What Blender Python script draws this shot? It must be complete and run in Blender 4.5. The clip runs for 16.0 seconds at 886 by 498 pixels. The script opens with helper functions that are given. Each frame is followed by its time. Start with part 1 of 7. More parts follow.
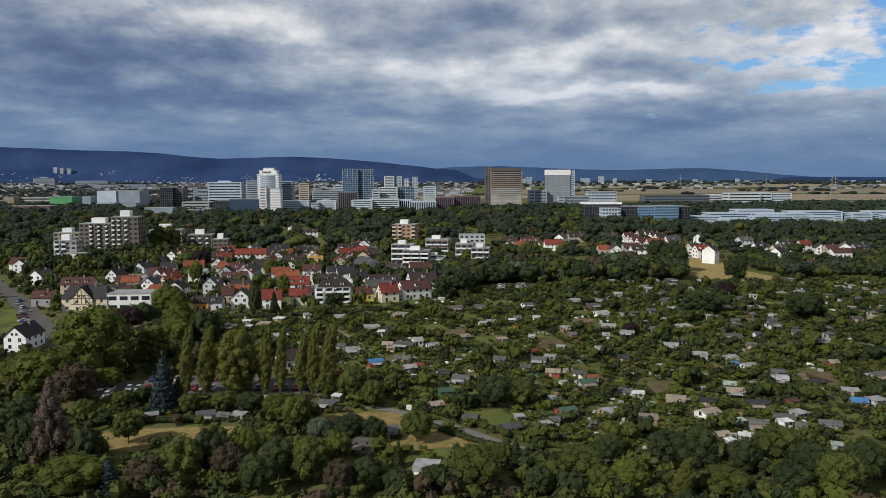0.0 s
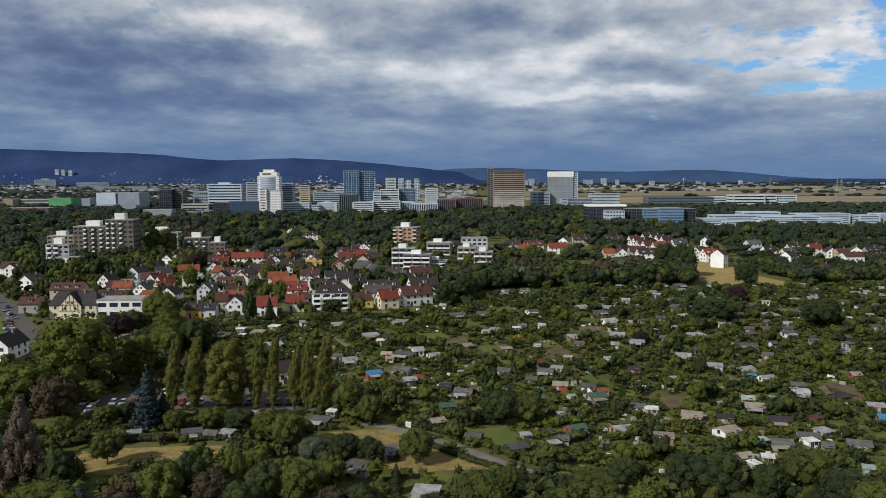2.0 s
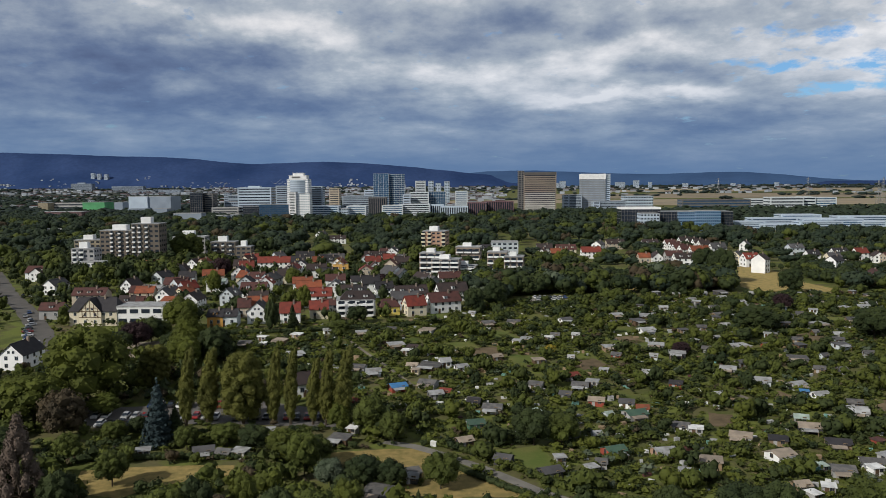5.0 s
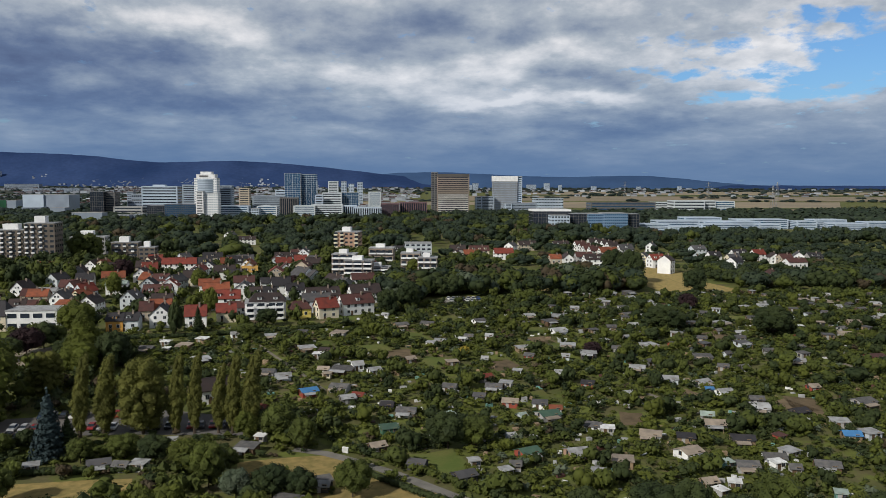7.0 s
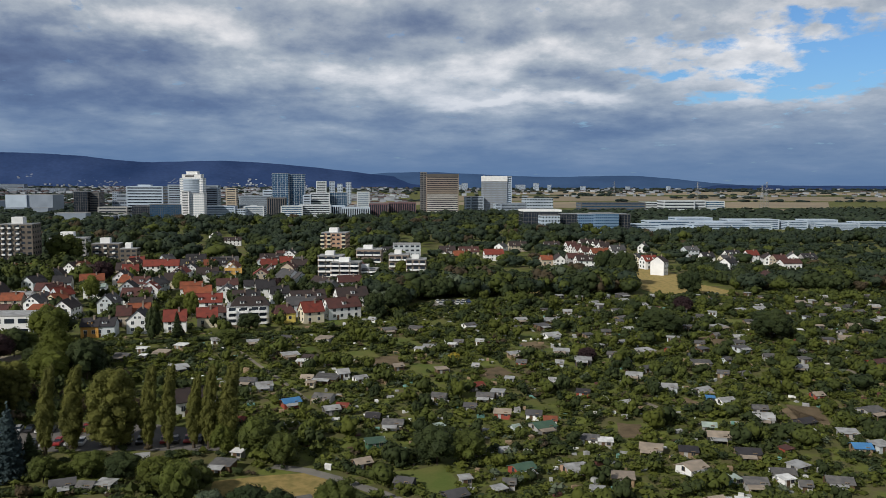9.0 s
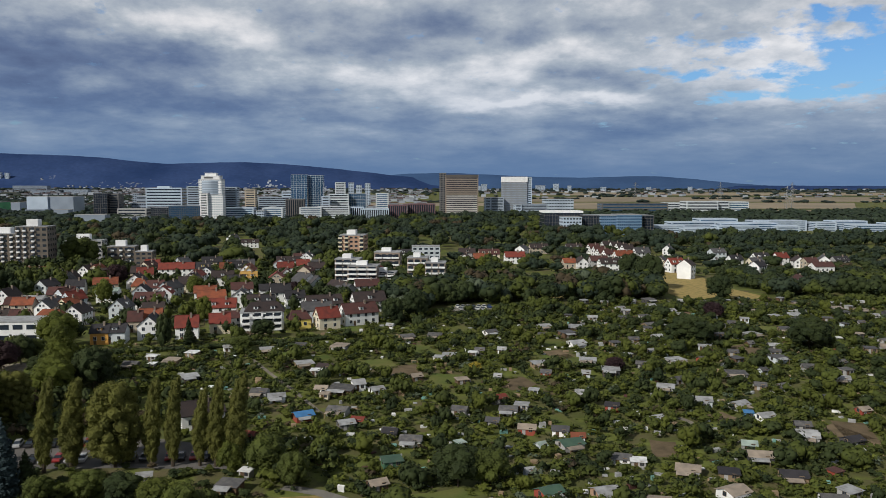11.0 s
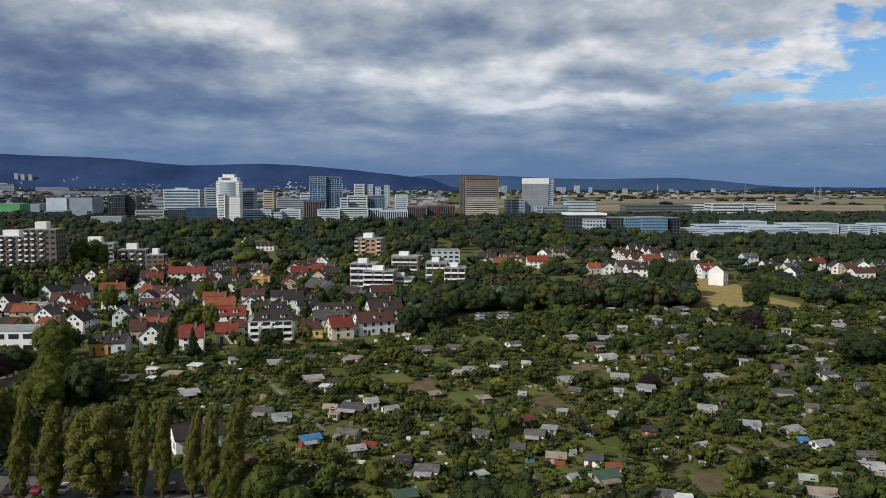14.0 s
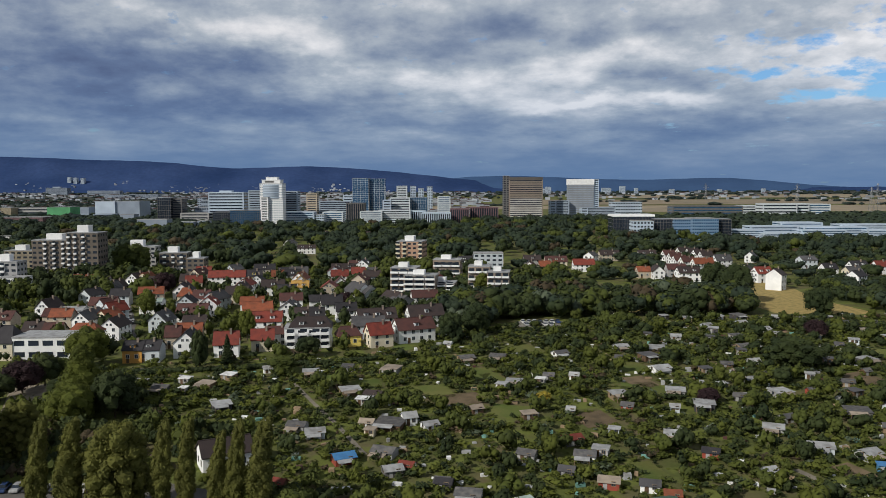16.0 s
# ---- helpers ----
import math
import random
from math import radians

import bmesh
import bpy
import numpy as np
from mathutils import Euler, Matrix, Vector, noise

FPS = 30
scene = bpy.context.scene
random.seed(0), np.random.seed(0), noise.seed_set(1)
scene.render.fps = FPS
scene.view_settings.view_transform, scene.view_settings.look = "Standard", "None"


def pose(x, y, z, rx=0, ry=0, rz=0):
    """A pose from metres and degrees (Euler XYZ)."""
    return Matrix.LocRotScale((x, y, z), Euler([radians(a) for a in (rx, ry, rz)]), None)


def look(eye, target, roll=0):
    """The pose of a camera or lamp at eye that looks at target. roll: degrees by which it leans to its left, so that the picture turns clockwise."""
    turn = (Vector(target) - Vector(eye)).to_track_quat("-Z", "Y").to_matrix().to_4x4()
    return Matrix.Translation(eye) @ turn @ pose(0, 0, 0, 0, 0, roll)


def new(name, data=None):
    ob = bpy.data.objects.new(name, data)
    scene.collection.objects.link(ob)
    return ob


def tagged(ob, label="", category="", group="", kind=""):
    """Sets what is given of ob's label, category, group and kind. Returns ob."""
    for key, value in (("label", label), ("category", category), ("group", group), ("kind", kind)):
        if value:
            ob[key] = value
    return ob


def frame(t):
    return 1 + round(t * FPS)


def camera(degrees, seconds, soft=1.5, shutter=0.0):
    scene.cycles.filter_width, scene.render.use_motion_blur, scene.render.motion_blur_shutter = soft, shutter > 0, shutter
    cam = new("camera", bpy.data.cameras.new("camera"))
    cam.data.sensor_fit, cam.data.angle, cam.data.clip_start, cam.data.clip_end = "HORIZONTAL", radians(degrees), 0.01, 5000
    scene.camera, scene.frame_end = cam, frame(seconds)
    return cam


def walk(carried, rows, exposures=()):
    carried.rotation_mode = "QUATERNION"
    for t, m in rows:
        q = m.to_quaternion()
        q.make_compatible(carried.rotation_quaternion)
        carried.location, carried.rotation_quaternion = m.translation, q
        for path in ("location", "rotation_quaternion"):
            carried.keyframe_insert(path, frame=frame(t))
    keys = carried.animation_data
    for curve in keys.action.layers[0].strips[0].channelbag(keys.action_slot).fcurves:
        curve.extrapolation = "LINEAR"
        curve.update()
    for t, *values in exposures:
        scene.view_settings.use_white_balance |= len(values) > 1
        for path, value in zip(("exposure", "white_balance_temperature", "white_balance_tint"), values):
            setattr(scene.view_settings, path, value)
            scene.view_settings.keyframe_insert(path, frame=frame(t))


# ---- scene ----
cam = camera(58.3, 16.0, soft=0.7)
PATH = [
    (0, (-1.794, 0.223, 63.901), (-1.796, 2.215, 63.724), -0.2),
    (0.5, (-1.767, 3.482, 64.001), (-1.769, 5.474, 63.825), -0.2),
    (1, (-1.732, 6.702, 64.072), (-1.731, 8.694, 63.897), -0.2),
    (1.5, (-1.723, 9.953, 64.141), (-1.724, 11.945, 63.967), -0.2),
    (2, (-1.657, 13.232, 64.179), (-1.664, 15.225, 64.006), -0.2),
    (2.5, (-1.545, 16.578, 64.223), (-1.556, 18.571, 64.052), -0.3),
    (3, (-1.492, 19.902, 64.362), (-1.509, 21.895, 64.193), -0.2),
    (3.5, (-1.524, 22.833, 64.464), (-1.6, 24.825, 64.296), -0.3),
    (3.7, (-1.493, 23.676, 64.468), (-1.584, 25.667, 64.301), -0.4),
    (5.8, (-0.748, 28.299, 63.565), (-0.809, 30.291, 63.4), -0.3),
    (6, (-0.735, 28.675, 63.551), (-0.698, 30.668, 63.385), -0.0),
    (6.5, (-0.837, 29.492, 63.503), (-0.749, 31.483, 63.34), 0.1),
    (7, (-0.984, 30.918, 63.404), (-0.85, 32.907, 63.242), 0.2),
    (7.5, (-0.887, 32.967, 63.327), (-0.753, 34.956, 63.165), 0.2),
    (8, (-0.723, 35.67, 63.315), (-0.551, 37.656, 63.153), 0.3),
    (8.5, (-0.452, 38.735, 63.292), (-0.273, 40.72, 63.13), 0.3),
    (9, (-0.148, 41.911, 63.377), (0.013, 43.898, 63.215), 0.2),
    (9.2, (-0.101, 43.157, 63.416), (0.05, 45.145, 63.256), 0.1),
    (11.3, (0.551, 55.846, 63.582), (0.663, 57.837, 63.422), 0.1),
    (11.5, (0.617, 57.149, 63.571), (0.734, 59.139, 63.411), 0.1),
    (12, (0.797, 60.532, 63.505), (0.916, 62.522, 63.346), 0.2),
    (12.5, (1.022, 63.959, 63.495), (1.116, 65.95, 63.338), 0.1),
    (13, (1.141, 67.303, 63.567), (1.168, 69.296, 63.41), -0.1),
    (13.5, (1.269, 70.324, 63.553), (1.244, 72.317, 63.396), -0.2),
    (14, (1.438, 73.456, 63.579), (1.501, 75.449, 63.423), 0.1),
    (14.5, (1.579, 76.744, 63.617), (1.674, 78.735, 63.462), 0.2),
    (15, (1.741, 80.105, 63.609), (1.849, 82.096, 63.456), 0.2),
    (15.5, (1.92, 83.511, 63.6), (1.981, 85.504, 63.448), 0.1),
    (16, (2.028, 86.507, 63.561), (1.982, 88.501, 63.409), -0.2),
]
walk(cam, [(t, look(eye, target, roll)) for t, eye, target, roll in PATH])

# ---- world, sun ----
SUN_EL, SUN_AZ = 34.0, 229.0           # degrees; azimuth from +y, clockwise
world = bpy.data.worlds.new("sky")
scene.world = world
world.use_nodes = True


def build_sky():
    nt = world.node_tree
    nt.nodes.clear()
    N, L = nt.nodes.new, nt.links.new

    def val(op, a, b=None, c=None):
        n = N("ShaderNodeMath")
        n.operation = op
        for k, v in enumerate((a, b, c)):
            if v is None:
                continue
            if isinstance(v, (int, float)):
                n.inputs[k].default_value = v
            else:
                L(v, n.inputs[k])
        return n.outputs[0]

    out = N("ShaderNodeOutputWorld")
    sky = N("ShaderNodeTexSky")
    sky.sky_type, sky.sun_disc = "NISHITA", False
    sky.sun_elevation, sky.sun_rotation = radians(SUN_EL), radians(SUN_AZ)
    clear = N("ShaderNodeBackground")
    clear.inputs[1].default_value = 0.085
    deep = N("ShaderNodeMix")
    deep.data_type, deep.blend_type = "RGBA", "MULTIPLY"
    deep.inputs["Factor"].default_value = 1.0
    deep.inputs["B"].default_value = (0.60, 0.92, 1.30, 1)
    L(sky.outputs[0], deep.inputs["A"])
    L(deep.outputs["Result"], clear.inputs[0])

    def vec(op, a, b=None):
        n = N("ShaderNodeVectorMath")
        n.operation = op
        for k, v in enumerate((a, b)):
            if v is None:
                continue
            if isinstance(v, tuple):
                n.inputs[k].default_value = v
            else:
                L(v, n.inputs[k])
        return n.outputs[1 if op == "DOT_PRODUCT" else 0]

    tc = N("ShaderNodeTexCoord")
    sep = N("ShaderNodeSeparateXYZ")
    L(tc.outputs["Generated"], sep.inputs[0])
    x, y, z = sep.outputs
    az = val("ARCTAN2", x, y)
    el = val("ARCSINE", val("MAXIMUM", z, 0.0))
    # the deck seen in perspective: flatter clouds towards the horizon
    flat = N("ShaderNodeCombineXYZ")
    L(az, flat.inputs[0])
    L(val("MULTIPLY", val("LOGARITHM", val("ADD", el, 0.09), 2.718), 0.54), flat.inputs[1])

    def clouds(scale, detail, rough, shift, distort=0.0, colour=False):
        n = N("ShaderNodeTexNoise")
        n.inputs["Scale"].default_value, n.inputs["Detail"].default_value = scale, detail
        n.inputs["Roughness"].default_value, n.inputs["Distortion"].default_value = rough, distort
        L(vec("ADD", flat.outputs[0], shift), n.inputs["Vector"])
        return n.outputs[1 if colour else 0]

    # directions bent by turbulence, so that the banks have torn outlines
    here = N("ShaderNodeCombineXYZ")
    L(az, here.inputs[0])
    L(el, here.inputs[1])
    bent = vec("ADD", here.outputs[0], vec("MULTIPLY", vec("SUBTRACT", clouds(9.0, 5.0, 0.55, (2.0, 5.0, 1.0), colour=True), (0.5, 0.5, 0.5)), (0.20, 0.075, 0.0)))

    def banks(rows):
        """Soft banks of cloud: direction, height, their half widths in radians, and weight."""
        total = None
        for a, e, wa, we, k in rows:
            d = vec("MULTIPLY", vec("SUBTRACT", bent, (a, e, 0.0)), (1 / wa, 1 / we, 0.0))
            g = val("MULTIPLY", val("POWER", 2.718, val("MULTIPLY", vec("DOT_PRODUCT", d, d), -1.0)), k)
            total = g if total is None else val("ADD", total, g)
        return total

    shade = banks(((-0.44, 0.150, 0.150, 0.040, 0.24), (-0.26, 0.148, 0.078, 0.022, 0.10), (-0.23, 0.102, 0.150, 0.021, 0.14), (-0.46, 0.085, 0.10, 0.022, 0.12),
                   (0.01, 0.180, 0.130, 0.030, 0.12), (0.25, 0.189, 0.150, 0.022, 0.10), (0.27, 0.070, 0.19, 0.015, 0.13), (0.28, 0.132, 0.057, 0.017, 0.12)))
    glow = banks(((-0.215, 0.184, 0.100, 0.020, 0.16), (-0.145, 0.158, 0.055, 0.036, 0.13), (0.01, 0.121, 0.085, 0.018, 0.18), (0.17, 0.153, 0.085, 0.020, 0.18),
                  (0.165, 0.099, 0.13, 0.010, 0.20), (-0.36, 0.120, 0.045, 0.011, 0.09), (0.43, 0.146, 0.080, 0.028, 0.17), (0.46, 0.100, 0.060, 0.014, 0.15),
                  (-0.04, 0.070, 0.070, 0.009, 0.08), (-0.38, 0.192, 0.11, 0.014, 0.08)))
    mid = clouds(6.8, 9.0, 0.58, (1.4, 8.2, 0.0), 0.1)
    puff = clouds(17.0, 7.0, 0.6, (0.0, 3.0, 4.0))
    body = val("ADD", val("ADD", val("MULTIPLY", mid, 0.52), val("MULTIPLY", puff, 0.34)), val("SUBTRACT", glow, shade))
    body = val("ADD", body, val("ADD", 0.225, val("MULTIPLY", val("MINIMUM", val("MAXIMUM", az, -0.6), 0.6), 0.09)))
    low = val("POWER", 2.718, val("MULTIPLY", el, -16.0))
    body = val("SUBTRACT", body, val("MULTIPLY", low, 0.13))
    ramp = N("ShaderNodeValToRGB")
    r = ramp.color_ramp
    for pos, col in ((0.26, (0.066, 0.096, 0.200)), (0.42, (0.120, 0.178, 0.314)), (0.53, (0.208, 0.277, 0.402)),
                     (0.66, (0.378, 0.452, 0.545)), (0.84, (0.780, 0.820, 0.880))):
        e = r.elements.new(pos)
        e.color = (*col, 1)
    r.elements.remove(r.elements[0])
    r.elements.remove(r.elements[-1])
    L(body, ramp.inputs[0])
    # the nearer clouds, high up, are greyer than the far ones
    warm = N("ShaderNodeMix")
    warm.data_type, warm.blend_type = "RGBA", "MULTIPLY"
    warm.inputs["B"].default_value = (1.06, 1.0, 0.955, 1)
    near = N("ShaderNodeMapRange")
    near.inputs[1].default_value, near.inputs[2].default_value = 0.07, 0.19
    L(el, near.inputs[0])
    L(near.outputs[0], warm.inputs["Factor"])
    L(ramp.outputs[0], warm.inputs["A"])
    # falling rain and distance turn the low clouds blue and even
    rain = N("ShaderNodeMix")
    rain.data_type = "RGBA"
    rain.inputs["B"].default_value = (0.106, 0.194, 0.360, 1)
    L(val("MULTIPLY", val("POWER", 2.718, val("MULTIPLY", val("MULTIPLY", el, el), -150.0)), 0.90), rain.inputs["Factor"])
    L(warm.outputs["Result"], rain.inputs["A"])
    deck = N("ShaderNodeBackground")
    L(rain.outputs["Result"], deck.inputs[0])
    # high up, out of view, the deck is dimmed to cut the ambient fill
    over = N("ShaderNodeMapRange")
    over.inputs[1].default_value, over.inputs[2].default_value = 0.30, 0.75
    over.inputs[3].default_value, over.inputs[4].default_value = 1.0, 0.42
    L(el, over.inputs[0])
    L(over.outputs[0], deck.inputs[1])
    # torn openings in the deck with blue sky
    gap = banks(((0.367, 0.168, 0.045, 0.012, 0.55), (0.353, 0.137, 0.055, 0.010, 0.6), (0.408, 0.105, 0.045, 0.008, 0.5), (0.470, 0.126, 0.060, 0.010, 0.55),
                 (0.555, 0.140, 0.085, 0.045, 0.75), (0.504, 0.104, 0.036, 0.011, 0.5), (0.495, 0.184, 0.050, 0.011, 0.5)))
    gap = val("ADD", gap, val("MULTIPLY", val("SUBTRACT", clouds(22.0, 6.0, 0.6, (7.0, 3.1, 0.0), 0.1), 0.5), 1.9))
    hole = N("ShaderNodeMapRange")
    hole.inputs[1].default_value, hole.inputs[2].default_value = 0.26, 0.58
    L(gap, hole.inputs[0])
    mix = N("ShaderNodeMixShader")
    L(hole.outputs[0], mix.inputs[0])
    L(deck.outputs[0], mix.inputs[1])
    L(clear.outputs[0], mix.inputs[2])
    L(mix.outputs[0], out.inputs[0])


build_sky()
sun = new("sun", bpy.data.lights.new("sun", "SUN"))
sun.data.energy, sun.data.angle, sun.data.color = 3.75, radians(1.0), (1.0, 0.945, 0.85)
_az, _el = radians(SUN_AZ), radians(SUN_EL)
SUN_DIR = Vector((math.sin(_az) * math.cos(_el), math.cos(_az) * math.cos(_el), math.sin(_el)))
sun.matrix_world = look(SUN_DIR * 400, (0, 0, 0))
scene.view_settings.exposure = 0.0

# ---- ground height ----
RISE_Y = (-2000, 235, 350, 450, 520, 650, 900, 2000, 3000, 4100, 4950)
RISE_Z = (0, 0, 4.2, 6.3, 7.0, 8.0, 9.0, 9.0, 20.0, 42.0, 25.0)


def gz(x, y):
    return float(np.interp(y, RISE_Y, RISE_Z))


# ---- materials ----
MATS = {}


def material(name, colour, rough=0.8, spread=0.25, scale=1.0, colour2=None, per="object", bump=0.0, metal=0.0, fine=8.0, spec=0.3):
    """A surface with stains at a large and grain at a small scale, and a slight change from piece to piece."""
    if name in MATS:
        return MATS[name]
    m = MATS[name] = bpy.data.materials.new(name)
    m.use_nodes = True
    nt = m.node_tree
    N, L = nt.nodes.new, nt.links.new
    b = nt.nodes["Principled BSDF"]
    b.inputs["Roughness"].default_value, b.inputs["Metallic"].default_value = rough, metal
    b.inputs["Specular IOR Level"].default_value = spec
    tc = N("ShaderNodeNewGeometry")
    n1, n2 = N("ShaderNodeTexNoise"), N("ShaderNodeTexNoise")
    for n, s, d in ((n1, scale, 4), (n2, scale * fine, 3)):
        n.inputs["Scale"].default_value, n.inputs["Detail"].default_value = s, d
        L(tc.outputs["Position"], n.inputs["Vector"])
    mx = N("ShaderNodeMix")
    mx.data_type = "RGBA"
    c2 = colour2 or tuple(c * 0.62 for c in colour)
    mx.inputs["A"].default_value, mx.inputs["B"].default_value = (*colour, 1), (*c2, 1)
    st = N("ShaderNodeMapRange")
    st.inputs[1].default_value, st.inputs[2].default_value = 0.38, 0.68
    L(n1.outputs[0], st.inputs[0])
    L(st.outputs[0], mx.inputs["Factor"])
    add = N("ShaderNodeMath")
    add.operation = "ADD"
    if per == "island":
        L(tc.outputs["Random Per Island"], add.inputs[0])
    else:
        oi = N("ShaderNodeObjectInfo")
        L(oi.outputs["Random"], add.inputs[0])
    L(n2.outputs[0], add.inputs[1])
    mr = N("ShaderNodeMapRange")
    mr.inputs[1].default_value, mr.inputs[2].default_value = 0.3, 1.7
    mr.inputs[3].default_value, mr.inputs[4].default_value = 1 - spread, 1 + spread
    L(add.outputs[0], mr.inputs[0])
    hsv = N("ShaderNodeHueSaturation")
    L(mx.outputs["Result"], hsv.inputs["Color"])
    L(mr.outputs[0], hsv.inputs["Value"])
    L(hsv.outputs[0], b.inputs["Base Color"])
    if bump:
        bp = N("ShaderNodeBump")
        bp.inputs["Strength"].default_value, bp.inputs["Distance"].default_value = bump, 0.1
        L(n2.outputs[0], bp.inputs["Height"])
        L(bp.outputs[0], b.inputs["Normal"])
    return m


def glass(name, colour=(0.03, 0.04, 0.055), rough=0.12):
    return material(name, colour, rough, 0.35, 0.4, spec=0.6)


# ---- mesh tools ----
class Mesh:
    """Collects faces for one mesh; m is the material slot of what is added."""

    def __init__(self):
        self.v, self.f, self.m, self.slot = [], [], [], 0

    def face(self, *pts):
        n = len(self.v)
        self.v += [tuple(p) for p in pts]
        self.f.append(tuple(range(n, n + len(pts))))
        self.m.append(self.slot)

    def box(self, x0, y0, z0, x1, y1, z1, floor=True):
        n = len(self.v)
        self.v += [(x0, y0, z0), (x1, y0, z0), (x1, y1, z0), (x0, y1, z0), (x0, y0, z1), (x1, y0, z1), (x1, y1, z1), (x0, y1, z1)]
        fs = [(0, 1, 5, 4), (1, 2, 6, 5), (2, 3, 7, 6), (3, 0, 4, 7), (4, 5, 6, 7)] + ([(3, 2, 1, 0)] if floor else [])
        self.f += [tuple(n + i for i in f) for f in fs]
        self.m += [self.slot] * len(fs)

    def solid(self, low, high):
        """A solid between two rings of as many points."""
        n, k = len(self.v), len(low)
        self.v += [tuple(p) for p in low] + [tuple(p) for p in high]
        self.f += [tuple(n + i for i in reversed(range(k))), tuple(n + k + i for i in range(k))]
        self.f += [(n + i, n + (i + 1) % k, n + k + (i + 1) % k, n + k + i) for i in range(k)]
        self.m += [self.slot] * (k + 2)

    def tube(self, a, b, r0, r1, k=6):
        a, b = Vector(a), Vector(b)
        q = (b - a).to_track_quat("Z", "Y")
        ring = [q @ Vector((math.cos(i * math.tau / k), math.sin(i * math.tau / k), 0)) for i in range(k)]
        self.solid([a + p * r0 for p in ring], [b + p * r1 for p in ring])

    def data(self, name, *mats, smooth=False):
        me = bpy.data.meshes.new(name)
        me.from_pydata(self.v, [], self.f)
        for m in mats:
            me.materials.append(m)
        if len(mats) > 1:
            me.polygons.foreach_set("material_index", self.m)
        if smooth:
            me.polygons.foreach_set("use_smooth", [True] * len(self.f))
        me.update()
        return me


def thing(name, x, y, rot=0.0, z=None, label="", category="", group="", kind=""):
    ob = new(name)
    ob.empty_display_size = 0.5
    ob.matrix_basis = pose(x, y, gz(x, y) if z is None else z, 0, 0, rot)
    return tagged(ob, label, category, group, kind)


def part(name, me, parent, label="", at=None):
    """A mesh (or a collected one with its materials) as one part of a thing."""
    ob = new(name, me)
    ob.parent = parent
    if at is not None:
        ob.matrix_basis = at
    return tagged(ob, label)


RNG = np.random.default_rng(7)

# ---- trees: trunk and crown of many leaf clumps ----
def foliage(name, colour, colour2, spread=0.22, through_leaf=0.0):
    m = material(name, colour, 0.75, spread, 0.10, colour2, per="island", fine=10.0, spec=0.15)
    nt = m.node_tree
    b = nt.nodes["Principled BSDF"]
    lit = nt.nodes.new("ShaderNodeBsdfTranslucent")
    nt.links.new(b.inputs["Base Color"].links[0].from_socket, lit.inputs[0])
    mix = nt.nodes.new("ShaderNodeMixShader")
    mix.inputs[0].default_value = through_leaf
    nt.links.new(b.outputs[0], mix.inputs[1])
    nt.links.new(lit.outputs[0], mix.inputs[2])
    nt.links.new(mix.outputs[0], nt.nodes["Material Output"].inputs[0])
    return m


LEAF = {
    "green": foliage("leaves_green", (0.062, 0.077, 0.016), (0.036, 0.047, 0.012)),
    "deep": foliage("leaves_deep", (0.034, 0.046, 0.015), (0.017, 0.027, 0.011), 0.2),
    "olive": foliage("leaves_olive", (0.104, 0.122, 0.024), (0.066, 0.080, 0.019), 0.22, 0.3),
    "light": foliage("leaves_light", (0.122, 0.140, 0.028), (0.082, 0.100, 0.022), 0.22, 0.3),
    "grey": foliage("leaves_grey", (0.085, 0.105, 0.070), (0.055, 0.075, 0.045)),
    "blue": foliage("needles_blue", (0.035, 0.055, 0.058), (0.022, 0.036, 0.040)),
    "rust": foliage("leaves_rust", (0.060, 0.046, 0.026), (0.042, 0.034, 0.022)),
    # these two greens are shifted to blue, with aerial haze mixed into the colour
    "far": foliage("leaves_far_haze", (0.030, 0.043, 0.024), (0.015, 0.026, 0.018), 0.16),
    "farther": foliage("leaves_farther_haze", (0.024, 0.036, 0.030), (0.016, 0.027, 0.026), 0.2),
    "poplar": foliage("leaves_poplar", (0.142, 0.146, 0.038), (0.098, 0.104, 0.030), 0.22, 0.4),
    "yellow": foliage("leaves_yellow", (0.27, 0.21, 0.03), (0.20, 0.17, 0.03)),
    "dry": foliage("twigs_dry", (0.115, 0.088, 0.072), (0.075, 0.058, 0.048)),
    "purple": foliage("leaves_purple", (0.030, 0.016, 0.018), (0.018, 0.011, 0.013)),
}
BARK = material("bark", (0.07, 0.055, 0.04), 0.9, 0.3, 1.5, bump=0.3)


def sphere_points(n):
    i = np.arange(n) + 0.5
    ph, th = np.arccos(1 - 2 * i / n), np.pi * (1 + 5 ** 0.5) * i
    return np.stack([np.cos(th) * np.sin(ph), np.sin(th) * np.sin(ph), np.cos(ph)], 1)


def ico(level):
    bm = bmesh.new()
    bmesh.ops.create_icosphere(bm, subdivisions=level, radius=1.0)
    v = np.array([w.co[:] for w in bm.verts])
    f = np.array([[w.index for w in g.verts] for g in bm.faces])
    bm.free()
    return v, f


OCTA = (np.array([(1, 0, 0), (-1, 0, 0), (0, 1, 0), (0, -1, 0), (0, 0, 1), (0, 0, -1)], float),
        np.array([(0, 2, 4), (2, 1, 4), (1, 3, 4), (3, 0, 4), (2, 0, 5), (1, 2, 5), (3, 1, 5), (0, 3, 5)]))
ICO = {0: OCTA, 1: ico(1), 2: ico(2)}


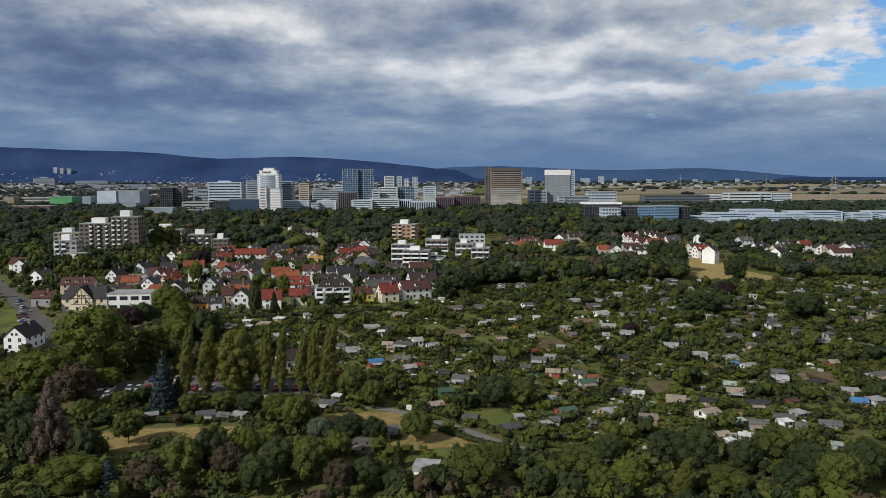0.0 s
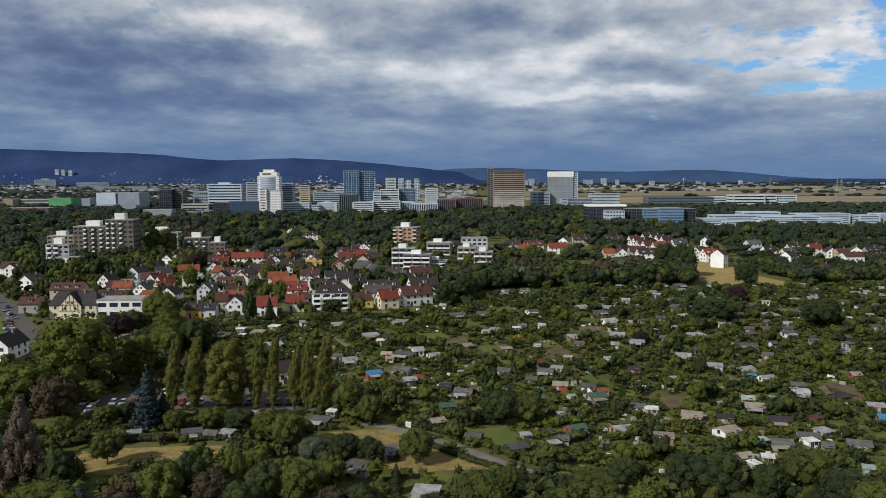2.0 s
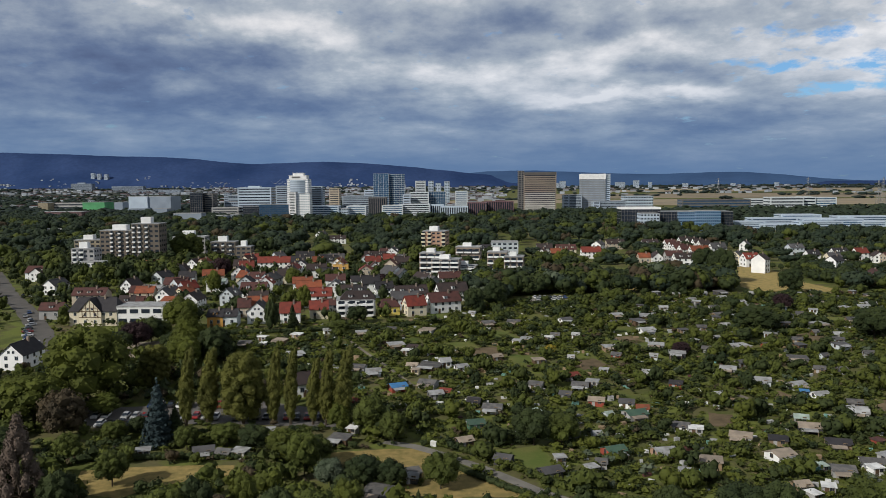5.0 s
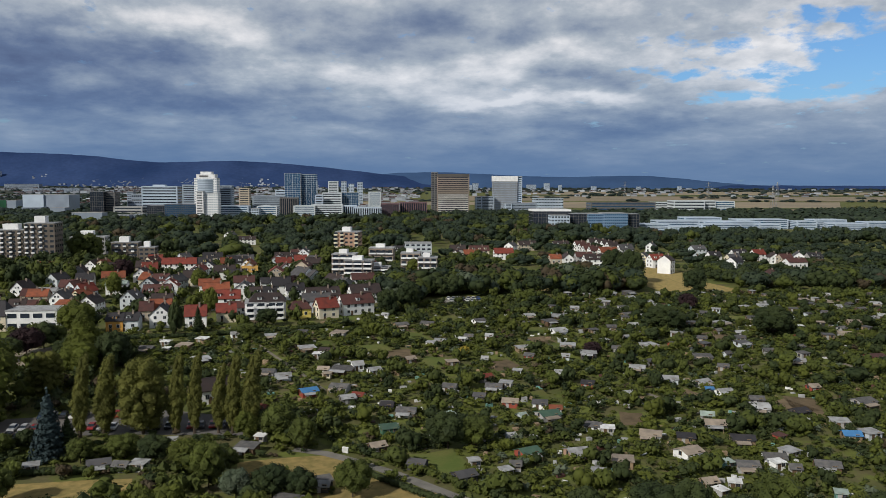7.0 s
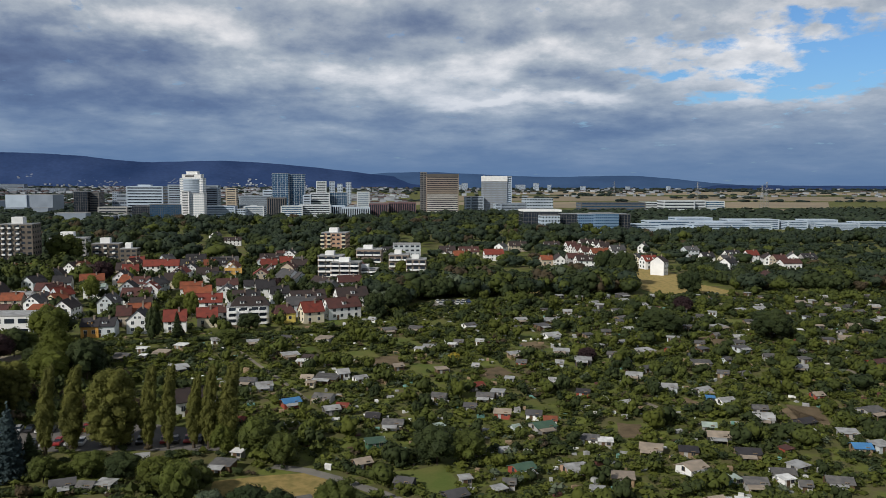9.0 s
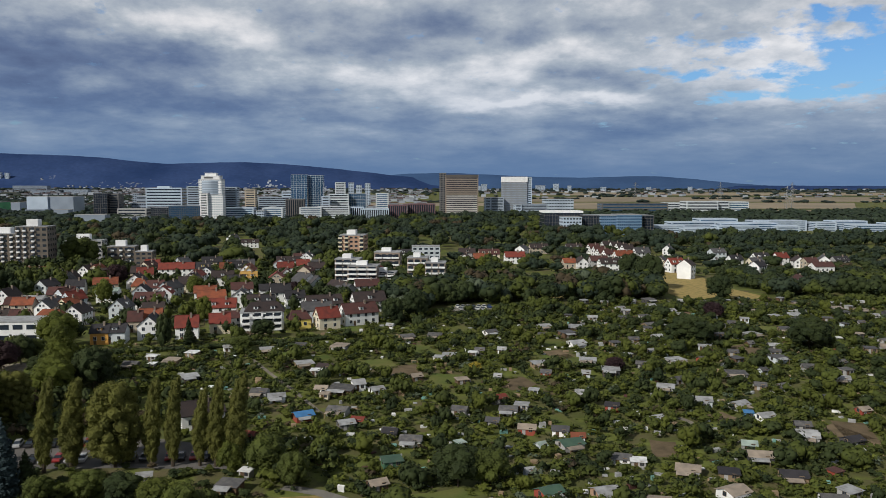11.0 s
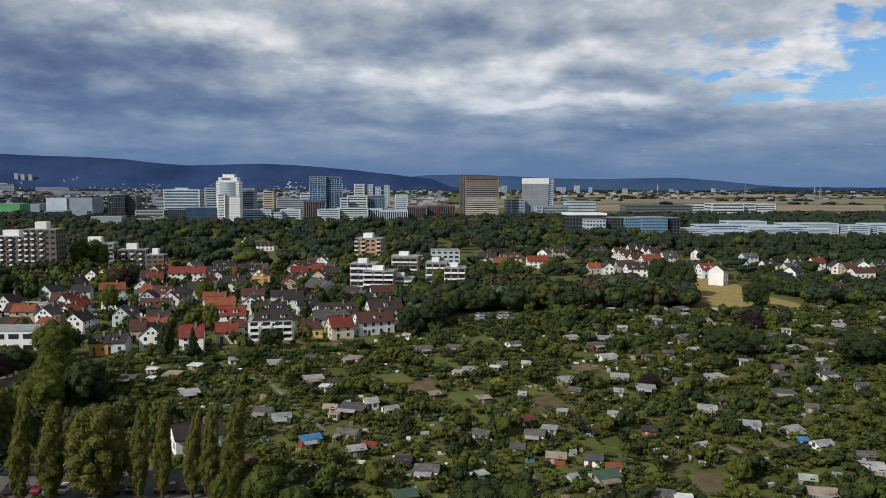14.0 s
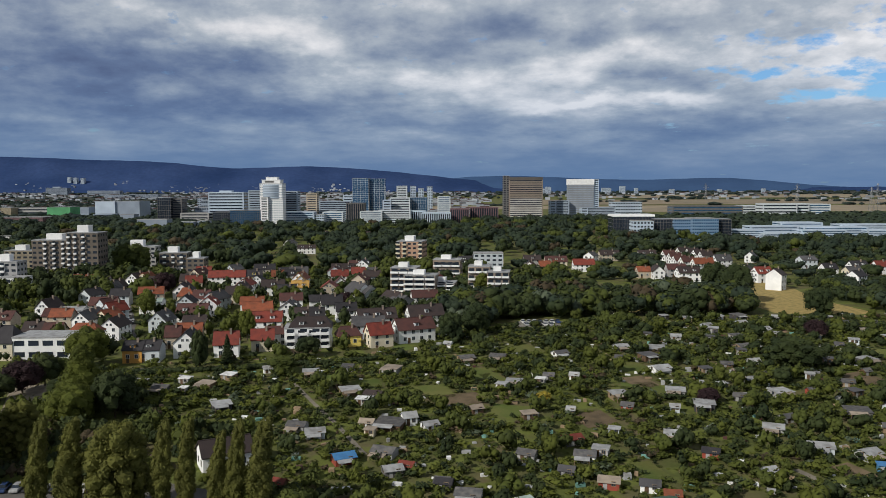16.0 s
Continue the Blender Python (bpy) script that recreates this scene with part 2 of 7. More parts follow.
def clumps(rng, lobes, per_area, leaf, core=1, turn=0.75, fill=0.86, droop=0.0):
    """Vertices and faces of a crown: dark inner bodies and leaf clumps over the lobes (centre, radii)."""
    V, Fc, n = [], [], 0
    cv, cf = ICO[core]
    for c, r in lobes:
        c, r = np.asarray(c, float), np.asarray(r, float)
        jig = 1 + rng.normal(0, 0.09, (len(cv), 1))
        V.append(cv * jig * r * fill + c)
        Fc.append(("t", cf + n))
        n += len(cv)
        k = max(6, int(per_area * (r[0] * r[1] * r[2]) ** (2 / 3) * 12.6))
        d = sphere_points(k) + rng.normal(0, 0.10, (k, 3))
        d /= np.linalg.norm(d, axis=1)[:, None]
        nrm = d / r
        nrm /= np.linalg.norm(nrm, axis=1)[:, None]
        nrm = nrm + rng.normal(0, turn, (k, 3)) * 0.6
        nrm[:, 2] += 0.15
        nrm /= np.linalg.norm(nrm, axis=1)[:, None]
        p = c + d * r * (fill + rng.uniform(-0.02, 0.19, (k, 1)))
        p[:, 2] -= droop * rng.random(k)
        t1 = np.cross(nrm, rng.normal(0, 1, (k, 3)))
        t1 /= np.linalg.norm(t1, axis=1)[:, None]
        t2 = np.cross(nrm, t1)
        s = leaf * rng.uniform(0.55, 1.25, (k, 1))
        a = rng.uniform(0.6, 1.0, (k, 1))
        q = np.stack([p - t1 * s, p - t2 * s * a + nrm * s * 0.25, p + t1 * s * 0.9, p + t2 * s * a + nrm * s * 0.2], 1)
        V.append(q.reshape(-1, 3))
        Fc.append(("q", (np.arange(4 * k).reshape(k, 4) + n)))
        n += 4 * k
    return np.concatenate(V), [f for _, g in Fc for f in g.tolist()]


def lobes_for(kind, rng, h, w):
    L = []
    if kind == "round":
        # a full crown: an inner body and many boughs over it, thinner below
        low, mid = 0.16, 0.58
        half = h * (1 - mid) * 0.96
        for d in sphere_points(26):
            if d[2] < -0.75:
                continue
            s = w * rng.uniform(0.14, 0.23)
            f = rng.uniform(0.60, 0.78)
            up = d[2] * half * f if d[2] > 0 else d[2] * h * (mid - low) * (f + 0.15)
            L.append(((d[0] * w * 0.5 * f + rng.normal(0, 0.02) * w, d[1] * w * 0.5 * f + rng.normal(0, 0.02) * w, h * mid + up), (s, s, s * rng.uniform(0.8, 1.1))))
        L.append(((0, 0, h * (mid - 0.03)), (w * 0.36, w * 0.36, h * 0.31)))
    elif kind == "poplar":
        # steep boughs round a column that the wind bends over at the top
        for i in range(46):
            a, t = i * 2.4 + rng.uniform(-0.4, 0.4), (i + rng.random()) / 46
            wide = min(1.0, 0.45 + 2.2 * t) * (1.0 - max(0.0, t - 0.45) * 1.15)
            rr = w * 0.27 * wide * rng.uniform(0.85, 1.2)
            s = w * 0.18 * (0.45 + 0.6 * wide) * rng.uniform(0.8, 1.2)
            L.append(((rr * math.cos(a) + 0.07 * h * t * t, rr * math.sin(a), h * (0.10 + 0.82 * t)), (s, s, h * rng.uniform(0.045, 0.075))))
        for i in range(5):
            t = (i + 0.5) / 5
            wide = min(1.0, 0.5 + 1.6 * t) * (1.0 - max(0.0, t - 0.45) * 1.1)
            L.append(((0.07 * h * t * t, 0, h * (0.12 + 0.76 * t)), (w * 0.39 * wide, w * 0.39 * wide, h * 0.15)))
    elif kind == "oval":
        # many upright boughs from near the ground to a rounded top
        for i in range(64):
            a, t = i * 2.4 + rng.uniform(-0.3, 0.3), (i + rng.random()) / 64
            wide = math.sin(math.pi * (0.14 + 0.76 * t)) ** 0.7
            rr, s = w * 0.36 * wide * rng.uniform(0.75, 1.1), w * 0.125 * rng.uniform(0.8, 1.25)
            L.append(((rr * math.cos(a), rr * math.sin(a), h * (0.13 + 0.77 * t)), (s, s, h * rng.uniform(0.06, 0.10))))
        for t in (0.15, 0.4, 0.65, 0.85):
            wide = math.sin(math.pi * (0.14 + 0.76 * t)) ** 0.7
            L.append(((0, 0, h * (0.12 + 0.78 * t)), (w * 0.36 * wide, w * 0.36 * wide, h * 0.17)))
    elif kind == "herb":
        L.append(((0, 0, h * 0.35), (w * 0.5, w * 0.5, h * 0.6)))
    elif kind == "spire":
        for i in range(34):
            a, t = i * 2.4, (i + rng.random()) / 34
            wide = (1 - t) ** 0.75
            rr, s = w * 0.36 * wide * rng.uniform(0.7, 1.1), w * (0.07 + 0.13 * wide) * rng.uniform(0.85, 1.2)
            L.append(((rr * math.cos(a), rr * math.sin(a), h * (0.10 + 0.82 * t)), (s, s, s * 1.25)))
        for t in (0.1, 0.35, 0.6):
            L.append(((0, 0, h * (0.16 + 0.8 * t)), (w * 0.38 * (1 - t) ** 0.75, w * 0.38 * (1 - t) ** 0.75, h * 0.17)))
    elif kind == "spruce":
        k = 11
        for i in range(k):
            t = i / (k - 1)
            r = w * 0.5 * (1 - t) ** 0.85 + 0.25
            L.append(((0, 0, h * (0.07 + 0.88 * t)), (r * 0.95, r * 0.95, h * 0.075)))
    elif kind == "bush":
        for i in range(int(rng.integers(2, 4))):
            a = (i + rng.random()) * math.tau / 3
            s = w * rng.uniform(0.26, 0.38)
            L.append(((w * 0.24 * math.cos(a), w * 0.24 * math.sin(a), h * rng.uniform(0.35, 0.68)), (s, s, min(s, h * 0.42))))
    elif kind == "blob":
        L.append(((0, 0, h * 0.45), (w * 0.5, w * 0.5, h * 0.5)))
    elif kind == "wood":
        L.append(((0, 0, h * 0.52), (w * 0.37, w * 0.37, h * 0.44)))
        for i in range(5):
            a = (i + rng.random()) * math.tau / 5
            s = w * rng.uniform(0.22, 0.30)
            L.append(((w * 0.26 * math.cos(a), w * 0.26 * math.sin(a), h * rng.uniform(0.42, 0.76)), (s, s, min(0.32 * h, s * h / w))))
    elif kind == "dead":
        for i in range(34):
            a, t = i * 2.4, (i + rng.random()) / 34
            rr = w * 0.40 * (1.02 - t)
            s = w * rng.uniform(0.06, 0.11)
            L.append(((rr * math.cos(a), rr * math.sin(a), h * (0.10 + 0.86 * t)), (s, s, s * 2.0)))
    return L


def tree_meshes(kind, seed, h, w, leaf, dens, mat, turn=0.6):
    rng = np.random.default_rng(seed)
    lobes = lobes_for(kind, rng, h, w)
    v, f = clumps(rng, lobes, dens, leaf, core=1, turn=turn, fill=0.80 if kind == "dead" else 0.86)
    me = bpy.data.meshes.new("crown")
    me.from_pydata(v.tolist(), [], f)
    me.materials.append(mat)
    t = Mesh()
    top = h * (0.8 if kind in ("spruce", "poplar", "dead") else 0.55)
    r = max(0.12, h * 0.022)
    t.tube((0, 0, -0.3), (0, 0, h * 0.3), r, r * 0.75, 7)
    t.tube((0, 0, h * 0.3), (0.03 * h, 0.01 * h, top), r * 0.75, r * 0.3, 6)
    for c, s in lobes[:: 3 if kind != "spruce" else 99]:
        t.tube((0, 0, h * 0.22), c, r * 0.45, r * 0.12, 5)
    return me, t.data("trunk", BARK)


TREES = {}


def tree_kind(key, kind, seed, h, w, leaf, dens, leaves, turn=0.6):
    TREES[key] = (*tree_meshes(kind, seed, h, w, leaf, dens, LEAF[leaves], turn), h, w)


for _i in range(3):
    tree_kind(f"round{_i}", "round", 10 + _i, 10, 9.5, 0.23, 2.9, "green")
    tree_kind(f"deep{_i}", "round", 20 + _i, 10, 9.5, 0.23, 2.9, "deep")
    tree_kind(f"olive{_i}", "round", 30 + _i, 10, 9.0, 0.22, 3.0, "olive")
    tree_kind(f"poplar{_i}", "poplar", 50 + _i, 24, 6.0, 0.21, 4.4, "poplar", 0.65)
for _i in range(2):
    tree_kind(f"light{_i}", "round", 40 + _i, 10, 8.5, 0.30, 2.6, "light")
    tree_kind(f"tall{_i}", "oval", 60 + _i, 18, 12.0, 0.26, 2.8, "poplar")
    tree_kind(f"fir{_i}", "spruce", 70 + _i, 14, 6.5, 0.40, 3.0, "deep")
tree_kind("spruce", "spruce", 75, 18, 9.0, 0.42, 3.0, "blue")
tree_kind("spire0", "spire", 78, 20, 15, 0.26, 4.4, "olive")
tree_kind("dead0", "dead", 80, 16, 10, 0.20, 7.0, "dry", 1.2)
tree_kind("rust0", "round", 83, 10, 9, 0.30, 2.6, "rust")
tree_kind("purple0", "round", 85, 10, 9, 0.30, 2.6, "purple")
tree_kind("yellow0", "round", 87, 10, 10, 0.30, 2.2, "yellow")
tree_kind("grey0", "round", 86, 10, 10, 0.28, 2.8, "grey")

TREE_WORDS = {
    "round": ("broadleaf_tree", "full green broadleaf tree among the gardens"),
    "deep": ("broadleaf_tree", "dense dark green broadleaf tree with a wide crown"),
    "olive": ("broadleaf_tree", "olive green broadleaf tree with an uneven crown"),
    "light": ("broadleaf_tree", "bright yellow-green broadleaf tree"),
    "poplar": ("poplar", "tall narrow columnar poplar in a row beside the car park"),
    "tall": ("broadleaf_tree", "tall olive green tree with an oval crown"),
    "spire": ("broadleaf_tree", "tall olive green tree tapering to a pointed top"),
    "fir": ("fir_tree", "dark green conical fir tree"),
    "spruce": ("spruce", "blue-grey spruce with layered drooping branches"),
    "dead": ("withered_tree", "withered reddish-brown tree with thin foliage"),
    "rust": ("broadleaf_tree", "brownish green tree with drying leaves"),
    "purple": ("broadleaf_tree", "dark purple copper beech tree"),
    "yellow": ("ornamental_shrub", "bright yellow leaved shrub between garden plots"),
    "grey": ("willow", "grey-green willow with a soft round crown"),
}
TREE_SPOTS = []


def tree(key, x, y, h, w=None, rot=None):
    crown, trunk, h0, w0 = TREES[key]
    word = key.rstrip("0123456789")
    name, label = TREE_WORDS[word]
    s = h / h0
    sw = (w / w0) if w else s
    ob = thing(name, x, y, RNG.uniform(0, 360) if rot is None else rot, label=label, category="tree", group=name.replace("_", " ") + "s")
    ob.scale = (sw, sw, s)
    part("trunk", trunk, ob)
    part("crown", crown, ob)
    TREE_SPOTS.append((x, y, 0.5 * (w or w0 * s)))
    return ob


def greenery(name, label, spots, leaves, seed, leaf, dens, category, kinds=("bush",), core=0, variants=18, fill=0.86, turn=0.5):
    """Many plants that nobody would count, as one mesh; spots: rows of x, y, height, width."""
    rng = np.random.default_rng(seed)
    pool = []
    for k in range(variants):
        kind = kinds[k % len(kinds)]
        v, f = clumps(rng, lobes_for(kind, rng, 1.0, 1.0), dens, leaf, core=max(core, 1) if kind == "wood" else core, fill=fill, turn=turn * 0.7 if kind == "wood" else turn)
        quads = np.array([g for g in f if len(g) == 4])
        tris = np.array([g for g in f if len(g) == 3])
        pool.append((v, tris, quads))
    V, T, Q, n = [], [], [], 0
    for x, y, h, w in spots:
        v, t, q = pool[rng.integers(variants)]
        a = rng.random() * math.tau
        c, s = math.cos(a) * w, math.sin(a) * w
        P = np.stack([v[:, 0] * c - v[:, 1] * s + x, v[:, 0] * s + v[:, 1] * c + y, v[:, 2] * h + gz(x, y) - 0.05], 1)
        V.append(P)
        T.append(t + n)
        Q.append(q + n)
        n += len(v)
    me = bpy.data.meshes.new(name)
    me.from_pydata(np.concatenate(V).tolist(), [], np.concatenate(T).tolist() + np.concatenate(Q).tolist())
    if kinds[0] in ("wood", "blob"):
        me.polygons.foreach_set("use_smooth", np.ones(len(me.polygons), bool))
    me.materials.append(LEAF[leaves])
    ob = new(name, me)
    return tagged(ob, label, category, kind="stuff")

# ---- materials of the buildings ----
def paint(name, c, **k):
    return material(name, c, k.pop("rough", 0.85), k.pop("spread", 0.12), k.pop("scale", 0.25), **k)


WALL = {
    "white": paint("render_white", (0.80, 0.81, 0.81), colour2=(0.68, 0.69, 0.70)),
    "cream": paint("render_cream", (0.66, 0.60, 0.46), colour2=(0.55, 0.50, 0.38)),
    "beige": paint("render_beige", (0.45, 0.39, 0.31), colour2=(0.36, 0.31, 0.25)),
    "grey": paint("render_grey", (0.36, 0.36, 0.36), colour2=(0.28, 0.28, 0.28)),
    "pale": paint("render_pale_blue", (0.52, 0.57, 0.60), colour2=(0.44, 0.48, 0.52)),
    "yellow": paint("render_yellow", (0.74, 0.60, 0.16), colour2=(0.66, 0.52, 0.13)),
    "orange": paint("render_orange", (0.62, 0.33, 0.08), colour2=(0.52, 0.27, 0.07)),
    "brick": paint("brick_brown", (0.40, 0.26, 0.18), colour2=(0.33, 0.21, 0.15), fine=20),
    "umber": paint("panels_umber", (0.27, 0.215, 0.175), colour2=(0.22, 0.18, 0.15)),
    "dark": paint("render_dark", (0.06, 0.06, 0.065)),
    "slate": paint("fibre_panels_dark", (0.13, 0.125, 0.125), colour2=(0.09, 0.09, 0.09)),
    "flats": paint("panels_brown_grey", (0.165, 0.140, 0.115), colour2=(0.125, 0.108, 0.092)),
    "ochre": paint("panels_ochre", (0.30, 0.26, 0.19)),
    "brown": paint("boards_brown", (0.12, 0.075, 0.045), scale=0.8, bump=0.2),
    "timber": paint("boards_tan", (0.26, 0.19, 0.12), scale=0.8, bump=0.2),
    "green": paint("boards_green", (0.05, 0.13, 0.08), scale=0.8),
    "teal": paint("sheet_teal", (0.16, 0.33, 0.29)),
    "blue": paint("boards_blue", (0.08, 0.22, 0.34)),
    "red": paint("boards_red", (0.33, 0.075, 0.05)),
    "purple": paint("brick_purple", (0.16, 0.10, 0.11)),
}


def tiles(name, c, c2):
    return material(name, c, 0.75, 0.22, 0.5, c2, bump=0.4, fine=12)


ROOF = {
    "red": tiles("tiles_red", (0.19, 0.040, 0.028), (0.12, 0.032, 0.025)),
    "orange": tiles("tiles_orange", (0.24, 0.072, 0.036), (0.15, 0.052, 0.030)),
    "rust": tiles("tiles_rust", (0.085, 0.036, 0.032), (0.058, 0.030, 0.028)),
    "brown": tiles("tiles_brown", (0.046, 0.033, 0.032), (0.034, 0.027, 0.027)),
    "dark": tiles("tiles_dark", (0.034, 0.032, 0.036), (0.025, 0.024, 0.028)),
    "grey": tiles("tiles_grey", (0.085, 0.083, 0.088), (0.06, 0.06, 0.064)),
    "ochre": tiles("tiles_ochre", (0.42, 0.25, 0.07), (0.33, 0.2, 0.06)),
    "light": material("corrugated_light", (0.34, 0.35, 0.36), 0.6, 0.2, 0.6, (0.20, 0.20, 0.20), bump=0.3),
    "white": material("roof_sheet_white", (0.74, 0.75, 0.75), 0.5, 0.1, 0.5),
    "felt": material("roofing_felt", (0.075, 0.075, 0.08), 0.85, 0.25, 0.8, (0.13, 0.125, 0.12)),
    "green": tiles("sheet_green", (0.055, 0.10, 0.07), (0.04, 0.08, 0.06)),
    "blue": tiles("sheet_blue", (0.06, 0.20, 0.42), (0.05, 0.16, 0.34)),
    "tan": tiles("felt_tan", (0.30, 0.25, 0.20), (0.20, 0.17, 0.14)),
    "pale": material("sheet_pale_green", (0.34, 0.42, 0.38), 0.6, 0.15, 0.5),
}
material("CLAD_TAN", (0.25, 0.205, 0.165), 0.6, 0.12, 0.05, (0.20, 0.17, 0.14))
material("CLAD_PALE", (0.48, 0.47, 0.45), 0.6, 0.12, 0.05, (0.30, 0.29, 0.27))
material("CLAD_ASH", (0.225, 0.240, 0.262), 0.6, 0.1, 0.05, (0.19, 0.205, 0.225))
material("CLAD_DUSK", (0.11, 0.10, 0.095), 0.6, 0.12, 0.05, (0.085, 0.08, 0.075))
# white cladding whose colour holds the blue tint of distance haze
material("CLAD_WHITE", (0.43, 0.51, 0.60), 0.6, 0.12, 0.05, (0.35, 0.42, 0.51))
# white halls on the left: cloud shade and blue haze painted into the cladding
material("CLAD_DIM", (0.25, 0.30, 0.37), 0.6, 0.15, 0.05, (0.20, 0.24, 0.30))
# grey cladding, tinted blue in the same way for haze
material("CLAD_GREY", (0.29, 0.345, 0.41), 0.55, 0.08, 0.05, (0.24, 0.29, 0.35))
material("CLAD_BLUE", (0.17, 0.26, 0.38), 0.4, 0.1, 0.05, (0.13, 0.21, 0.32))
material("GREENSHEET", (0.10, 0.36, 0.16), 0.6, 0.1, 0.05)
PANE = glass("window_glass")
PANE_BLUE = glass("curtain_glass_blue", (0.03, 0.085, 0.17), 0.06)
PANE_DARK = glass("curtain_glass_dark", (0.02, 0.028, 0.042), 0.1)
FRAME = material("window_frame_white", (0.75, 0.75, 0.73), 0.5, 0.05)
CONCRETE = paint("concrete", (0.42, 0.42, 0.41), scale=0.1)
METAL = material("grey_metal", (0.30, 0.31, 0.32), 0.45, 0.1, metal=0.6)


def window_mesh(w, h, frame_mat=None):
    m = Mesh()
    m.box(-w / 2 - 0.09, -0.05, -0.09, w / 2 + 0.09, 0.03, h + 0.09)
    m.slot = 1
    m.box(-w / 2, -0.075, 0, -0.03, 0.02, h)
    m.box(0.03, -0.075, 0, w / 2, 0.02, h)
    return m.data("window", frame_mat or FRAME, PANE)


WINDOWS = {s: window_mesh(*s) for s in ((1.1, 1.3), (1.6, 1.3), (0.8, 0.9), (0.7, 0.7), (2.4, 1.4))}


HUT_WINDOW = window_mesh(0.8, 0.9, WALL["timber"])


def windows_on(parent, size, p0, along, out_deg, count, z, span):
    """A row of windows as parts, centred on p0, along a wall that faces out_deg."""
    for i in range(count):
        o = (i - (count - 1) / 2) * span / max(count, 1)
        part("window", WINDOWS[size], parent, at=pose(p0[0] + along[0] * o, p0[1] + along[1] * o, z, 0, 0, out_deg + 90))


HOUSE_SPOTS = []


def house(x, y, rot, w, l, he, hr, wall, roof, dormers=0, hip=0.0, label="", chimney=1, name="house", group="village houses", gable_windows=True, lean=False):
    """A house whose nearer gable stands over (x, y) and whose ridge runs l metres in the direction rot (degrees from +x)."""
    d = Vector((math.cos(radians(rot)), math.sin(radians(rot))))
    cx, cy = x + d.x * l / 2, y + d.y * l / 2
    word = {"white": "white", "cream": "cream", "beige": "beige", "grey": "grey", "pale": "pale blue-grey", "yellow": "yellow", "orange": "orange"}.get(wall, wall)
    rword = {"rust": "dark red", "brown": "dark brown", "dark": "dark grey", "light": "light sheet"}.get(roof, roof)
    ob = thing(name, cx, cy, rot - 90, z=min(gz(cx, cy), gz(x, y)), label=label or f"{word} rendered house with a steep {rword} tiled roof", category="house", group=group)
    HOUSE_SPOTS.append((cx, cy, 0.5 * math.hypot(w, l) + 0.5))
    a, b = w / 2, l / 2
    hp = hip * w * 0.5
    m = Mesh()
    m.solid([(-a, -b, -1), (a, -b, -1), (a, b, -1), (-a, b, -1)], [(-a, -b, he), (a, -b, he), (a, b, he), (-a, b, he)])
    if hp <= 0:
        k = (hr - he - 0.12)
        for s in (-1, 1):
            tri = [(-a, s * b, he), (a, s * b, he), (0, s * b, he + k)]
            if s < 0:
                m.face(*tri)
            else:
                m.face(*reversed(tri))
    part("wall", m.data("wall", WALL[wall]), ob)
    # roof with thickness and overhang
    r = Mesh()
    o, th = 0.45, 0.22
    sl = (hr - he) / a
    ze = he - o * sl
    for s in (-1, 1):
        low = [(s * (a + o), -b - 0.35, ze), (s * (a + o), b + 0.35, ze), (0, b + 0.35 - hp, hr), (0, -b - 0.35 + hp, hr)]
        if s > 0:
            r.solid(low, [(p[0], p[1], p[2] + th) for p in low])
        else:
            r.solid(low[::-1], [(p[0], p[1], p[2] + th) for p in low[::-1]])
    if hp > 0:
        for s in (-1, 1):
            tri = [(-a - o, s * (b + 0.35), ze), (a + o, s * (b + 0.35), ze), (0, s * (b + 0.35 - hp), hr)]
            tri = tri if s < 0 else tri[::-1]
            r.solid(tri, [(p[0], p[1], p[2] + th) for p in tri])
    roof_ob = part("roof", r.data("roof", ROOF[roof]), ob)
    # ridge cap
    c = Mesh()
    c.box(-0.16, -b - 0.3 + hp, hr + th - 0.08, 0.16, b + 0.3 - hp, hr + th + 0.07)
    part("ridge_cap", c.data("ridge_cap", ROOF[roof]), roof_ob)
    floors = max(1, int(round((he - 0.6) / 2.75)))
    fh = (he - 0.3) / floors
    for f in range(floors):
        z = 0.3 + f * fh + fh * 0.32
        n = max(1, int(w / 3.2))
        if gable_windows:
            windows_on(ob, (1.1, 1.3), (0, -b), (1, 0), -90, n, z, w * 0.9)
        n = max(2, int(l / 3.4))
        windows_on(ob, (1.1, 1.3), (a, 0), (0, 1), 0, n, z, l * 0.9)
        if not lean and (abs(rot) > 40 or label):
            windows_on(ob, (1.1, 1.3), (-a, 0), (0, 1), 180, n, z, l * 0.9)
    if hp <= 0 and hr - he > 3 and gable_windows:
        windows_on(ob, (0.8, 0.9), (0, -b), (1, 0), -90, 2, he + 0.5, w * 0.4)
    dm = Mesh()
    dm.box(a - 0.06, -b * 0.45 - 0.5, 0.0, a + 0.05, -b * 0.45 + 0.5, 2.1)
    part("door", dm.data("door", WALL["brown"]), ob)
    if chimney:
        q = Mesh()
        cyy = b * 0.35
        q.box(0.35, cyy - 0.35, hr - 1.3, 1.0, cyy + 0.35, hr + 1.0)
        q.box(0.28, cyy - 0.42, hr + 1.0, 1.07, cyy + 0.42, hr + 1.12)
        part("chimney", q.data("chimney", WALL["umber"]), ob)
